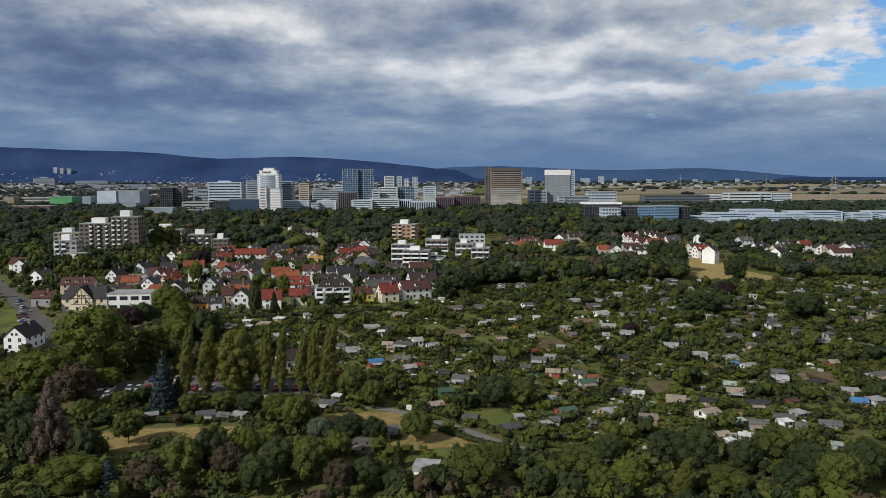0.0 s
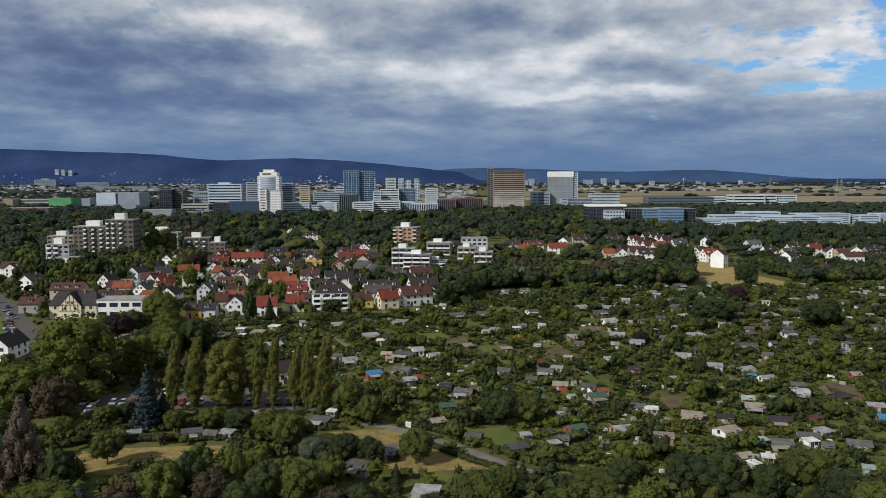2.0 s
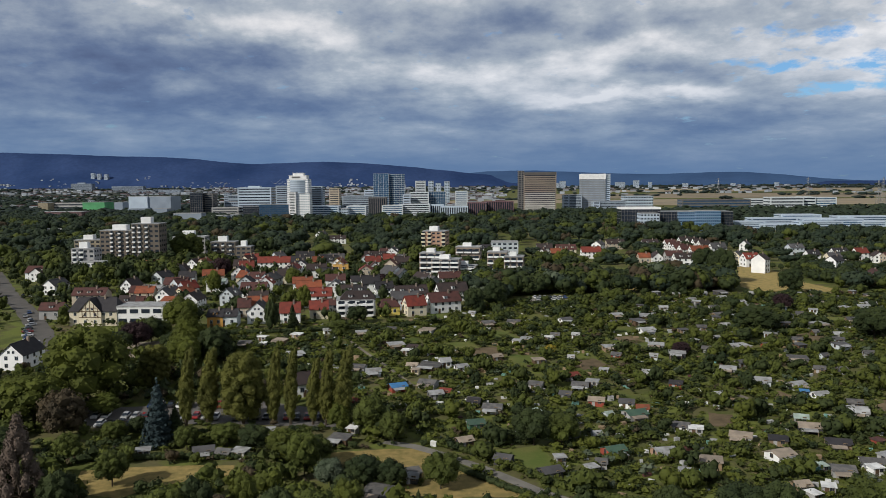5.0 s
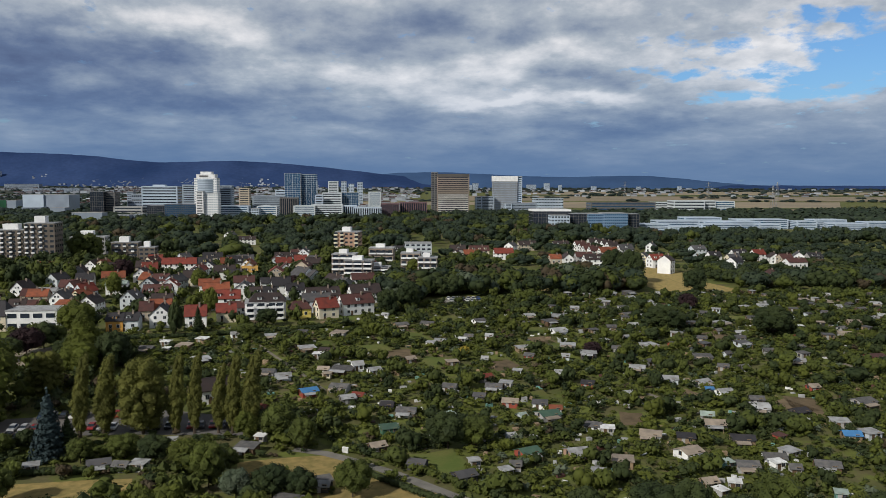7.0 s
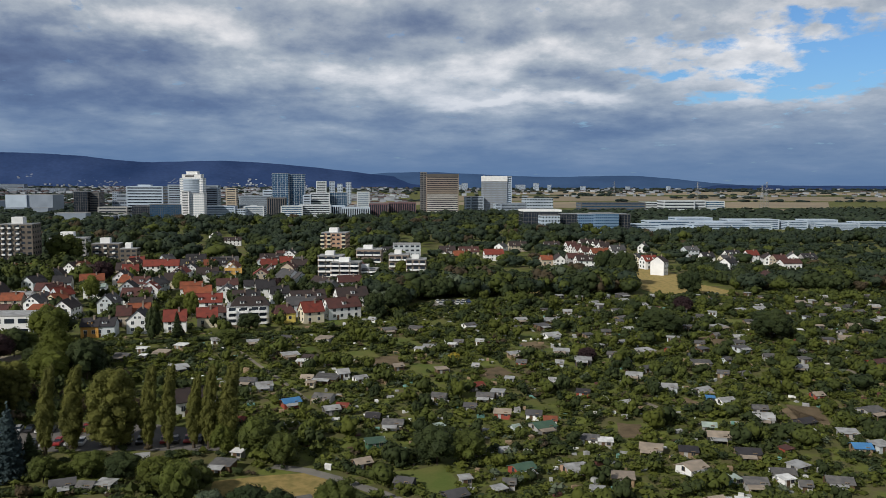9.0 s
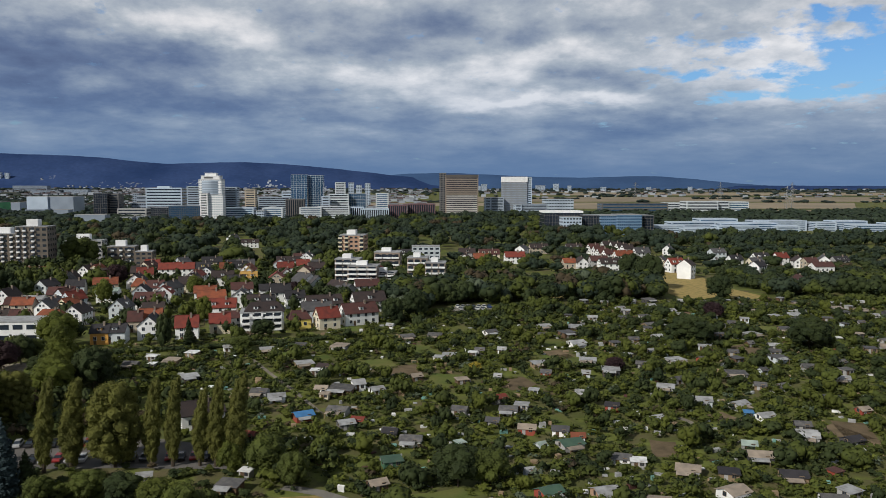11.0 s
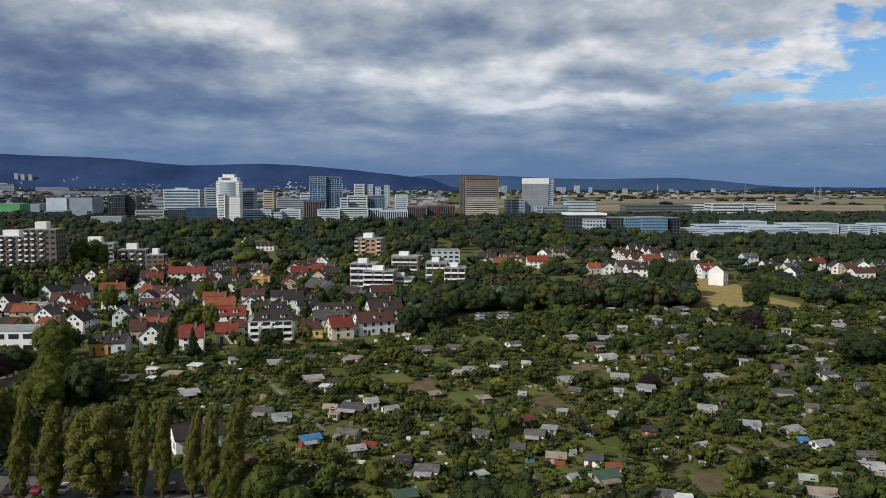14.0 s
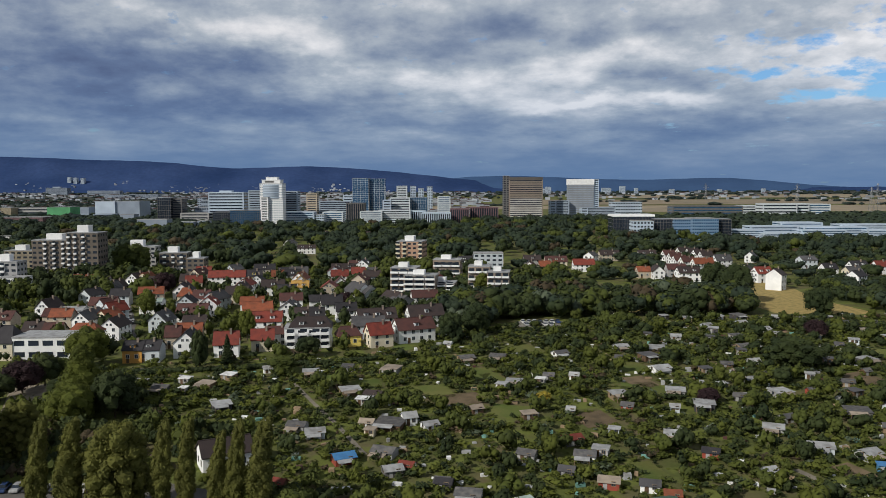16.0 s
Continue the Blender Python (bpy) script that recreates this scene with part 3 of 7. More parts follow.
    for k in range(dormers):
        yy = (k - (dormers - 1) / 2) * l / (dormers + 0.3)
        for s in (-1, 1):
            g = Mesh()
            x0, x1 = s * a * 0.35, s * a * 0.8
            zt = he + (hr - he) * 0.62
            zb = he + (hr - he) * 0.16
            xs = sorted((x0 * 0.9, x1))
            g.box(xs[0], yy - 0.9, zb, xs[1], yy + 0.9, zt)
            dob = part("dormer", g.data("dormer", WALL[wall]), ob)
            g = Mesh()
            xs = sorted((x0 * 0.7, x1 + s * 0.25))
            g.box(xs[0], yy - 1.1, zt, xs[1], yy + 1.1, zt + 0.15)
            part("dormer_roof", g.data("dormer_roof", ROOF[roof]), dob)
            part("window", WINDOWS[(0.8, 0.9)], dob, at=pose(x1, yy, zb + (zt - zb) * 0.3, 0, 0, 90 if s > 0 else -90))
    return ob


def half_timber(ob, w, l, he, hr):
    """Dark beams on the front gable of a house."""
    b = -l / 2
    k = (hr - he) / (w / 2)
    bars = [((-w / 2, he), (w / 2, he)), ((-w * 0.34, he + k * w * 0.14), (w * 0.34, he + k * w * 0.14)), ((-w / 2, he - 2.6), (w / 2, he - 2.6))]
    bars += [((x, he - 2.6), (x, he + k * (w / 2 - abs(x)) - 0.3)) for x in (-w * 0.36, -w * 0.18, 0, w * 0.18, w * 0.36)]
    bars += [((-w * 0.36, he - 2.6), (-w * 0.18, he)), ((w * 0.36, he - 2.6), (w * 0.18, he))]
    for (x0, z0), (x1, z1) in bars:
        m = Mesh()
        d = Vector((x1 - x0, z1 - z0)).normalized()
        n = Vector((-d.y, d.x)) * 0.13
        q = [(x0 + n.x, z0 + n.y), (x0 - n.x, z0 - n.y), (x1 - n.x, z1 - n.y), (x1 + n.x, z1 + n.y)]
        m.solid([(a, b - 0.09, c) for a, c in q], [(a, b + 0.02, c) for a, c in q])
        part("timber_beam", m.data("timber_beam", WALL["brown"]), ob)


# ---- garden huts ----
SHED_SPOTS = []
HUT_WORD = {"white": "white", "cream": "cream", "beige": "beige", "grey": "grey", "dark": "dark", "brown": "brown wooden", "timber": "weathered wooden",
            "green": "green wooden", "teal": "teal", "blue": "blue", "red": "red wooden", "brick": "brown", "pale": "pale", "slate": "dark grey"}


def shed(x, y, w, d, h, rot, wall, roof, style="gable"):
    word = HUT_WORD.get(wall, wall)
    rw = {"felt": "dark felt", "light": "light corrugated", "pale": "pale green sheet", "tan": "faded felt", "dark": "dark tiled"}.get(roof, roof)
    form = {"gable": "pitched", "flat": "flat", "mono": "sloping"}[style]
    ob = thing("garden_hut", x, y, rot, label=f"{word} garden hut with a {form} {rw} roof", category="hut", group="allotment huts")
    SHED_SPOTS.append((x, y, 0.55 * math.hypot(w, d)))
    a, b = w / 2, d / 2
    he = h if style != "gable" else h * 0.68
    m = Mesh()
    r = Mesh()
    t = 0.1
    if style == "gable":
        m.solid([(-a, -b, -0.3), (a, -b, -0.3), (a, b, -0.3), (-a, b, -0.3)], [(-a, -b, he), (a, -b, he), (a, b, he), (-a, b, he)])
        for s in (-1, 1):
            tri = [(s * a, -b, he), (s * a, b, he), (s * a, 0, h - 0.02)]
            m.face(*(tri if s > 0 else tri[::-1]))
        o = 0.35
        sl = (h - he) / b
        for s in (-1, 1):
            low = [(-a - 0.3, s * (b + o), he - o * sl), (a + 0.3, s * (b + o), he - o * sl), (a + 0.3, 0, h), (-a - 0.3, 0, h)]
            low = low if s < 0 else low[::-1]
            r.solid(low, [(p[0], p[1], p[2] + t) for p in low])
    else:
        k = 0.06 * d if style == "flat" else 0.2 * d
        m.solid([(-a, -b, -0.3), (a, -b, -0.3), (a, b, -0.3), (-a, b, -0.3)], [(-a, -b, h - k), (a, -b, h - k), (a, b, h), (-a, b, h)])
        o = 0.3
        low = [(-a - o, -b - o, h - k - o * k / d), (a + o, -b - o, h - k - o * k / d), (a + o, b + o, h + o * k / d), (-a - o, b + o, h + o * k / d)]
        r.solid(low, [(p[0], p[1], p[2] + 0.12) for p in low])
    part("wall", m.data("wall", WALL[wall]), ob)
    part("roof", r.data("roof", ROOF[roof]), ob)
    q = Mesh()
    dx = -a * 0.35
    q.box(dx - 0.42, -b - 0.05, 0.05, dx + 0.42, -b + 0.05, min(1.95, he - 0.3))
    part("door", q.data("door", WALL["brown" if wall in ("white", "cream", "pale", "grey", "beige") else "grey"]), ob)
    part("window", HUT_WINDOW, ob, at=pose(a * 0.45, -b, 0.95, 0, 0, 0))
    if d > 2.6:
        part("window", HUT_WINDOW, ob, at=pose(-a, 0, 0.95, 0, 0, -90))
    if w > 4.55:
        # a lean-to roof over the terrace, on two posts
        e = min(he - 0.12, 2.05)
        k = Mesh()
        low = [(-a * 0.95, -b - 2.1, e - 0.35), (a * 0.55, -b - 2.1, e - 0.35), (a * 0.55, -b - 0.06, e), (-a * 0.95, -b - 0.06, e)]
        k.solid(low, [(p[0], p[1], p[2] + 0.08) for p in low])
        porch = part("porch_roof", k.data("porch_roof", ROOF["tan" if wall in ("grey", "timber", "slate") else "light"]), ob)
        for xx in (-a * 0.9, a * 0.5):
            k = Mesh()
            k.box(xx - 0.06, -b - 2.0, -0.2, xx + 0.06, -b - 1.88, e - 0.33)
            part("post", k.data("post", WALL["timber"]), porch)
    return ob


# ---- blocks and towers ----
def slab_ring(w, d, z0, z1, out):
    m = Mesh()
    m.box(-w / 2 - out, -out, z0, w / 2 + out, d + out, z1)
    return m


def tower(name, label, x, y, w, d, h, wall, win, style, floors, rot=0.0, crown=0.0, category="office building", z=None, bays=0, sink=2.0, plinth=0.0, solid=0.29, tone=None, cap=None):
    """A block whose front wall is centred on (x, y) and which reaches d metres back."""
    ob = thing(name, x, y, rot, z=z, label=label, category=category, group="")
    wm = WALL.get(wall) or MATS[wall]
    fh = (h - plinth) / floors
    if style in ("band", "fins", "grid"):
        m = Mesh()
        m.box(-w / 2 + 0.02, 0.02, -sink, w / 2 - 0.02, d - 0.02, h - 0.1)
        part("glazing", m.data("glazing", win), ob)
        if style == "band":
            for f in range(floors + 1):
                z0 = plinth + f * fh - fh * solid
                part("spandrel", slab_ring(w, d, max(z0, -sink), min(plinth + f * fh + fh * solid, h + 0.6), 0.30).data("spandrel", tone(f) if tone else wm), ob)
            for sx in (-1, 1):
                m = Mesh()
                m.box(sx * w / 2 - 0.9, -0.4, -sink, sx * w / 2 + 0.9, 0.9, h + 0.6)
                part("pier", m.data("pier", wm), ob)
        elif style == "fins":
            nb = bays or max(3, int(w / 3.2))
            for i in range(nb + 1):
                xx = -w / 2 + w * i / nb
                m = Mesh()
                m.box(xx - w / nb * 0.2, -0.5, -sink, xx + w / nb * 0.2, 0.3, h)
                part("pier", m.data("pier", wm), ob)
            for sx in (-1, 1):
                m = Mesh()
                m.box(sx * w / 2 - 0.4, 0.3, -sink, sx * w / 2 + 0.4, d - 0.3, h)
                part("side_wall", m.data("side_wall", wm), ob)
            part("cornice", slab_ring(w, d, h - 1.2, h + 0.5, 0.6).data("cornice", wm), ob)
        else:
            nb = bays or max(3, int(w / 3.0))
            for f in range(1, floors + 1):
                part("transom", slab_ring(w, d, plinth + f * fh - 0.35, plinth + f * fh, 0.14).data("transom", wm), ob)
            for i in range(nb + 1):
                xx = -w / 2 + w * i / nb
                m = Mesh()
                m.box(xx - 0.16, -0.22, -sink, xx + 0.16, 0.1, h + 0.3)
                part("mullion", m.data("mullion", wm), ob)
    else:
        m = Mesh()
        m.box(-w / 2, 0, -sink, w / 2, d, h)
        part("wall", m.data("wall", wm), ob)
        if style == "blank":
            floors = 0
            for i in (-1, 0, 1):
                m = Mesh()
                m.box(i * w * 0.25 - 2, -0.1, 0, i * w * 0.25 + 2, 0.05, min(4.0, h * 0.6))
                part("roller_door", m.data("roller_door", METAL), ob)
        nb = bays or max(2, int(w / 3.4))
        nd = max(2, int(d / 3.4))
        for f in range(floors):
            z0 = plinth + f * fh + fh * 0.30
            m = Mesh()
            for i in range(nb):
                xx = -w / 2 + w * (i + 0.5) / nb
                ww = w / nb * (0.30 if style == "punched" else 0.36)
                m.box(xx - ww, -0.06, z0, xx + ww, 0.05, z0 + fh * 0.45)
                m.box(xx - ww, d - 0.05, z0, xx + ww, d + 0.06, z0 + fh * 0.45)
            for i in range(nd):
                yy = d * (i + 0.5) / nd
                m.box(-w / 2 - 0.06, yy - 0.9, z0, -w / 2 + 0.05, yy + 0.9, z0 + fh * 0.45)
                m.box(w / 2 - 0.05, yy - 0.9, z0, w / 2 + 0.06, yy + 0.9, z0 + fh * 0.45)
            tagged(part("glazing", m.data("glazing", win), ob), kind="stuff")
    m = Mesh()
    m.box(-w / 2 - 0.15, -0.15, h - 0.1, w / 2 + 0.15, d + 0.15, h + 0.35)
    roof = part("roof", m.data("roof", ROOF["light"] if style != "grid" else METAL), ob)
    if cap:
        part("parapet", slab_ring(w, d, h - cap[1], h + 0.6, 0.45).data("parapet", cap[0]), ob)
    if crown:
        m = Mesh()
        m.box(-w * 0.24, d * 0.3, h, w * 0.12, d * 0.72, h + crown)
        part("plant_room", m.data("plant_room", WALL["white"] if category == "apartment building" else wm), roof)
    return ob


def balconies(ob, xs, floors, fh, wdt, out, mat, z0=0.6, y=0.0):
    """White balcony fronts, one part each, on the front wall."""
    m = Mesh()
    m.box(-wdt / 2, -out, 0, wdt / 2, 0.05, 0.16)
    m.box(-wdt / 2, -out - 0.08, 0, wdt / 2, -out, 1.05)
    m.box(-wdt / 2, -out, 0, -wdt / 2 + 0.08, 0, 1.05)
    m.box(wdt / 2 - 0.08, -out, 0, wdt / 2, 0, 1.05)
    me = m.data("balcony", mat)
    d = Mesh()
    d.box(-wdt * 0.4, -0.08, 0, wdt * 0.4, 0.03, 1.5)
    de = d.data("balcony_window", PANE)
    for f in range(floors):
        for xx in xs:
            b = part("balcony", me, ob, at=pose(xx, y, z0 + f * fh))
            part("balcony_window", de, b, at=pose(0, 0, 1.0))


# ---- vehicles ----
CARS = {}


def car_meshes():
    b = Mesh()
    lo = [(-0.85, -2.15, 0.32), (0.85, -2.15, 0.32), (0.85, 2.15, 0.32), (-0.85, 2.15, 0.32)]
    mi = [(-0.9, -2.2, 0.62), (0.9, -2.2, 0.62), (0.9, 2.2, 0.62), (-0.9, 2.2, 0.62)]
    hi = [(-0.82, -2.05, 0.92), (0.82, -2.05, 0.92), (0.82, 2.1, 0.95), (-0.82, 2.1, 0.95)]
    b.solid(lo, mi)
    b.solid(mi, hi)
    g = Mesh()
    g.solid([(-0.78, -1.05, 0.93), (0.78, -1.05, 0.93), (0.78, 1.85, 0.95), (-0.78, 1.85, 0.95)],
            [(-0.62, -0.4, 1.40), (0.62, -0.4, 1.40), (0.62, 1.35, 1.40), (-0.62, 1.35, 1.40)])
    r = Mesh()
    r.box(-0.63, -0.42, 1.38, 0.63, 1.38, 1.46)
    w = Mesh()
    w.tube((-0.1, 0, 0), (0.1, 0, 0), 0.32, 0.32, 10)
    return b, g, r, w


def car(x, y, rot, colour, z=None):
    if "wheel" not in CARS:
        CARS["body"] = car_meshes()
        CARS["wheel"] = CARS["body"][3].data("wheel", WALL["dark"])
        CARS["glass"] = CARS["body"][1].data("cabin_glass", PANE)
    if colour not in CARS:
        cm = material("car_paint_" + colour, {"white": (0.7, 0.7, 0.7), "silver": (0.4, 0.41, 0.42), "black": (0.02, 0.02, 0.022), "blue": (0.03, 0.06, 0.16), "red": (0.3, 0.03, 0.03)}[colour], 0.25, 0.05, spec=0.5)
        CARS[colour] = (CARS["body"][0].data("body", cm), CARS["body"][2].data("roof", cm))
    ob = thing("car", x, y, rot, z=z, label=f"{colour} parked passenger car", category="car", group="parked cars")
    part("body", CARS[colour][0], ob)
    part("cabin_glass", CARS["glass"], ob)
    part("roof", CARS[colour][1], ob)
    for sx in (-0.82, 0.82):
        for sy in (-1.35, 1.35):
            part("wheel", CARS["wheel"], ob, at=pose(sx, sy, 0.32))
    return ob

# ---- ground, fields, ways, hills ----
def ground_material():
    m = material("ground_soil", (0.072, 0.086, 0.026), 0.95, 0.30, 0.05, (0.115, 0.097, 0.054), fine=18.0, bump=0.5, spec=0.1)
    nt = m.node_tree
    N, L = nt.nodes.new, nt.links.new
    hsv = next(n for n in nt.nodes if n.type == "HUE_SAT")
    geo = next(n for n in nt.nodes if n.type == "NEW_GEOMETRY")
    n3 = N("ShaderNodeTexNoise")
    n3.inputs["Scale"].default_value, n3.inputs["Detail"].default_value = 0.16, 6
    L(geo.outputs["Position"], n3.inputs["Vector"])
    mr = N("ShaderNodeMapRange")
    mr.inputs[1].default_value, mr.inputs[2].default_value = 0.46, 0.60
    L(n3.outputs[0], mr.inputs[0])
    mx = N("ShaderNodeMix")
    mx.data_type = "RGBA"
    mx.inputs["B"].default_value = (0.112, 0.132, 0.034, 1)
    L(mr.outputs[0], mx.inputs["Factor"])
    src = hsv.inputs["Color"].links[0].from_socket
    L(src, mx.inputs["A"])
    L(mx.outputs["Result"], hsv.inputs["Color"])
    return m


GRASS_DRY = material("grass_dry", (0.300, 0.226, 0.090), 0.95, 0.3, 0.45, (0.180, 0.150, 0.057), fine=16, bump=0.4, spec=0.1)
GRASS = material("grass_mown", (0.085, 0.115, 0.030), 0.95, 0.25, 0.10, (0.13, 0.135, 0.045), fine=14, bump=0.4, spec=0.1)
SOIL = material("garden_soil", (0.155, 0.118, 0.075), 0.95, 0.3, 0.3, (0.10, 0.078, 0.05), fine=10, bump=0.5, spec=0.1)
STUBBLE = material("field_stubble", (0.285, 0.235, 0.165), 0.95, 0.2, 0.006, (0.21, 0.182, 0.135), fine=6, spec=0.1)
CROP = material("field_crop_green", (0.085, 0.105, 0.04), 0.95, 0.2, 0.01, fine=6, spec=0.1)
ASPHALT = material("asphalt", (0.125, 0.116, 0.108), 0.9, 0.15, 0.2, (0.092, 0.088, 0.084), fine=14, bump=0.2)
GRAVEL = material("gravel_path", (0.24, 0.215, 0.175), 0.95, 0.2, 0.3, fine=14, bump=0.3)
GRAVEL_GREY = material("lane_worn", (0.20, 0.19, 0.17), 0.95, 0.2, 0.3, (0.14, 0.135, 0.125), fine=12, bump=0.3)
PAVING = material("paving_tan", (0.33, 0.28, 0.22), 0.9, 0.15, 0.3, fine=12)
# forest in blues: distance haze is put into both hill colours
HILL_HAZE = material("hill_forest", (0.030, 0.053, 0.128), 1.0, 0.34, 0.0035, (0.018, 0.036, 0.096), fine=14, spec=0.0)
HILL_FAR_HAZE = material("hill_forest_far_haze", (0.046, 0.088, 0.180), 1.0, 0.15, 0.004, (0.038, 0.072, 0.150), fine=12, spec=0.0)
# far ground in a dark bluish tone that carries distance haze in its colour
PLAIN_HAZE = material("plain_far_haze", (0.050, 0.062, 0.062), 1.0, 0.3, 0.004, (0.075, 0.075, 0.06), fine=8, spec=0.0)


def ground():
    xs = np.unique(np.concatenate([np.arange(-3600, 3601, 300), np.arange(-300, 401, 50)]))
    ys = np.unique(np.concatenate([np.arange(-1200, 4951, 300), np.array(RISE_Y[1:-1]), np.arange(100, 700, 50)]))
    v = [(float(x), float(y), gz(x, y)) for y in ys for x in xs]
    n = len(xs)
    f = [(j * n + i, j * n + i + 1, (j + 1) * n + i + 1, (j + 1) * n + i) for j in range(len(ys) - 1) for i in range(n - 1)]
    me = bpy.data.meshes.new("ground")
    me.from_pydata(v, [], f)
    me.materials.append(ground_material())
    tagged(new("ground", me), "grassy ground of gardens and town, rising gently away", "ground", kind="structure")


def patch(name, label, pts, mat, lift=0.05, category="ground", kind="structure"):
    """A flat piece of ground with a soft-edged outline, laid on the terrain."""
    bm = bmesh.new()
    bm.faces.new([bm.verts.new((x, y, 0)) for x, y in pts])
    for yb in RISE_Y[1:-1]:
        bmesh.ops.bisect_plane(bm, geom=bm.verts[:] + bm.edges[:] + bm.faces[:], plane_co=(0, yb, 0), plane_no=(0, 1, 0))
    for v in bm.verts:
        v.co.z = gz(v.co.x, v.co.y) + lift
    bmesh.ops.recalc_face_normals(bm, faces=bm.faces)
    if bm.faces and bm.faces[0].normal.z < 0:
        bmesh.ops.reverse_faces(bm, faces=bm.faces)
    me = bpy.data.meshes.new(name)
    bm.to_mesh(me)
    bm.free()
    me.materials.append(mat)
    return tagged(new(name, me), label, category, kind=kind)


def way(name, label, pts, width, mat, lift=0.07, category="road"):
    """A road or path of even width along a line."""
    P = [Vector((x, y)) for x, y in pts]
    fine = []
    for a, b in zip(P, P[1:]):
        k = max(1, int((b - a).length / 6))
        fine += [a.lerp(b, i / k) for i in range(k)]
    fine.append(P[-1])
    m = Mesh()
    row = []
    for i, p in enumerate(fine):
        d = (fine[min(i + 1, len(fine) - 1)] - fine[max(i - 1, 0)]).normalized()
        s = Vector((-d.y, d.x)) * width / 2 * (1 + 0.06 * math.sin(i * 1.7))
        row.append(((p + s), (p - s)))
    for (a, b), (c, d) in zip(row, row[1:]):
        m.face(*[(q.x, q.y, gz(q.x, q.y) + lift) for q in (b, d, c, a)])
    return tagged(new(name, m.data(name, mat)), label, category, kind="structure")


def rise_of(y, back=0):
    return float(np.interp(y - back, (4150, 4300, 4450, 4600, 4680), (0, 0.28, 0.62, 1.0, 0.9)))


NEAR_RANGE = ((-46, 4.2, 2.220), (-41, 4.2, 1.779), (-36, 4.2, 2.177), (-31, 4.2, 1.372), (-27, 4.2, 1.193), (-23.5, 4.2, 0.806), (-20, 4.2, 1.156), (-16.5, 4.2, 0.421), (-13, 4.2, 0.839), (-9.5, 4.2, 0.754), (-6, 4.2, 0.626), (-2.5, 4.2, 0.465), (1.5, 4.2, 0.285))


def hill_z(x, y):
    a = math.degrees(math.atan2(x, y))
    e = sum(h * math.exp(-((a - c) / s) ** 2) for c, s, h in NEAR_RANGE)
    return max(gz(x, y), 9 + (55 + 4600 * math.tan(radians(e))) * rise_of(y) * 0.9)


def hills(name, label, peaks, mat, back, floor=0.0):
    """A range of wooded hills along the horizon."""
    rows = ((4150 + back, 0.0), (4300 + back, 0.28), (4450 + back, 0.62), (4600 + back, 1.0), (4680 + back, 0.9))
    V, Fc = [], []
    az = np.arange(-44, 44.01, 0.25)
    for r, k in rows:
        for a in az:
            e = max(floor, sum(h * math.exp(-((a - c) / s) ** 2) for c, s, h in peaks))
            e += 0.03 * noise.noise((a * 0.8, 0, 0)) + 0.012 * noise.noise((a * 3.5, 1, 0))
            top = 64 + (4600 + back) * math.tan(radians(e)) - 9
            wob = 1 + 0.25 * noise.noise((a * 0.5, r * 0.004, 3)) * (1 if 0 < k < 0.8 else 0)
            rr = r / max(0.74, math.cos(radians(a)))
            rr = min(rr, 5600)
            z = 9 + top * k * wob if k else 5
            V.append((math.sin(radians(a)) * rr, math.cos(radians(a)) * rr, z))
    n = len(az)
    for j in range(len(rows) - 1):
        for i in range(n - 1):
            Fc.append((j * n + i, j * n + i + 1, (j + 1) * n + i + 1, (j + 1) * n + i))
    me = bpy.data.meshes.new(name)
    me.from_pydata(V, [], Fc)
    me.materials.append(mat)
    me.polygons.foreach_set("use_smooth", [True] * len(Fc))
    tagged(new(name, me), label, "hills", kind="structure")


ground()
hills("backdrop_hills_near", "long range of wooded hills on the horizon tinted blue by haze",
      NEAR_RANGE, HILL_HAZE, 0, -0.3)
hills("backdrop_hills_far", "low far range of hills tinted pale blue by haze", ((-6, 3.8, 0.208), (-2, 3.8, 0.349), (2, 3.8, 0.574), (6, 3.8, 0.474), (10, 3.8, 0.334), (14, 3.8, 0.305), (18, 3.8, 0.505), (22, 3.8, 0.147), (27, 3.8, -0.087)), HILL_FAR_HAZE, 90, -0.06)

# ---- village houses ----
house(-94.8, 359.4, 95, 8.3, 11, 5.5, 9.2, 'white', 'dark', 0, 0)
house(-108.1, 377.2, 12, 7.8, 5.5, 4.7, 8.0, 'beige', 'rust', 0, 0)
house(-105.2, 381.6, 10, 7.8, 9, 4.7, 8.2, 'beige', 'orange', 0, 0)
house(-114.2, 355.7, 5, 7.8, 6.5, 4.5, 7.0, 'orange', 'dark', 1, 0)
house(-109.5, 356.5, 5, 7.8, 7.5, 4.5, 7.0, 'pale', 'dark', 1, 0)
house(-144.3, 377.8, 5, 8.7, 11, 5.9, 8.8, 'white', 'orange', 0, 0.6)
house(-135.0, 389.1, 88, 7.8, 11, 5.2, 8.4, 'white', 'brown', 0, 0)
house(-174.4, 360.0, 1, 10.5, 20.5, 6.4, 11.4, 'cream', 'dark', 0, 0.45, label='large cream house with a dark hipped roof by the road')
ob = house(-164.8, 353.9, 91, 9.4, 6.5, 6.4, 11.6, 'cream', 'dark', 0, 0, label='half-timbered cream gable wing of the large house', chimney=0, name='gable_wing')
half_timber(ob, 9.4, 6.5, 6.4, 11.6)
house(-195.3, 371.5, 5, 7.0, 10, 4.4, 7.1, 'grey', 'rust', 1, 0)
house(-85.6, 363.4, 10, 7.0, 8.5, 4.8, 8.6, 'white', 'red', 0, 0)
house(-74.8, 372.4, 12, 7.0, 8, 4.5, 7.7, 'cream', 'red', 0, 0)
house(-44.6, 379.4, 20, 7.0, 8.5, 4.4, 7.2, 'yellow', 'rust', 0, 0.5)
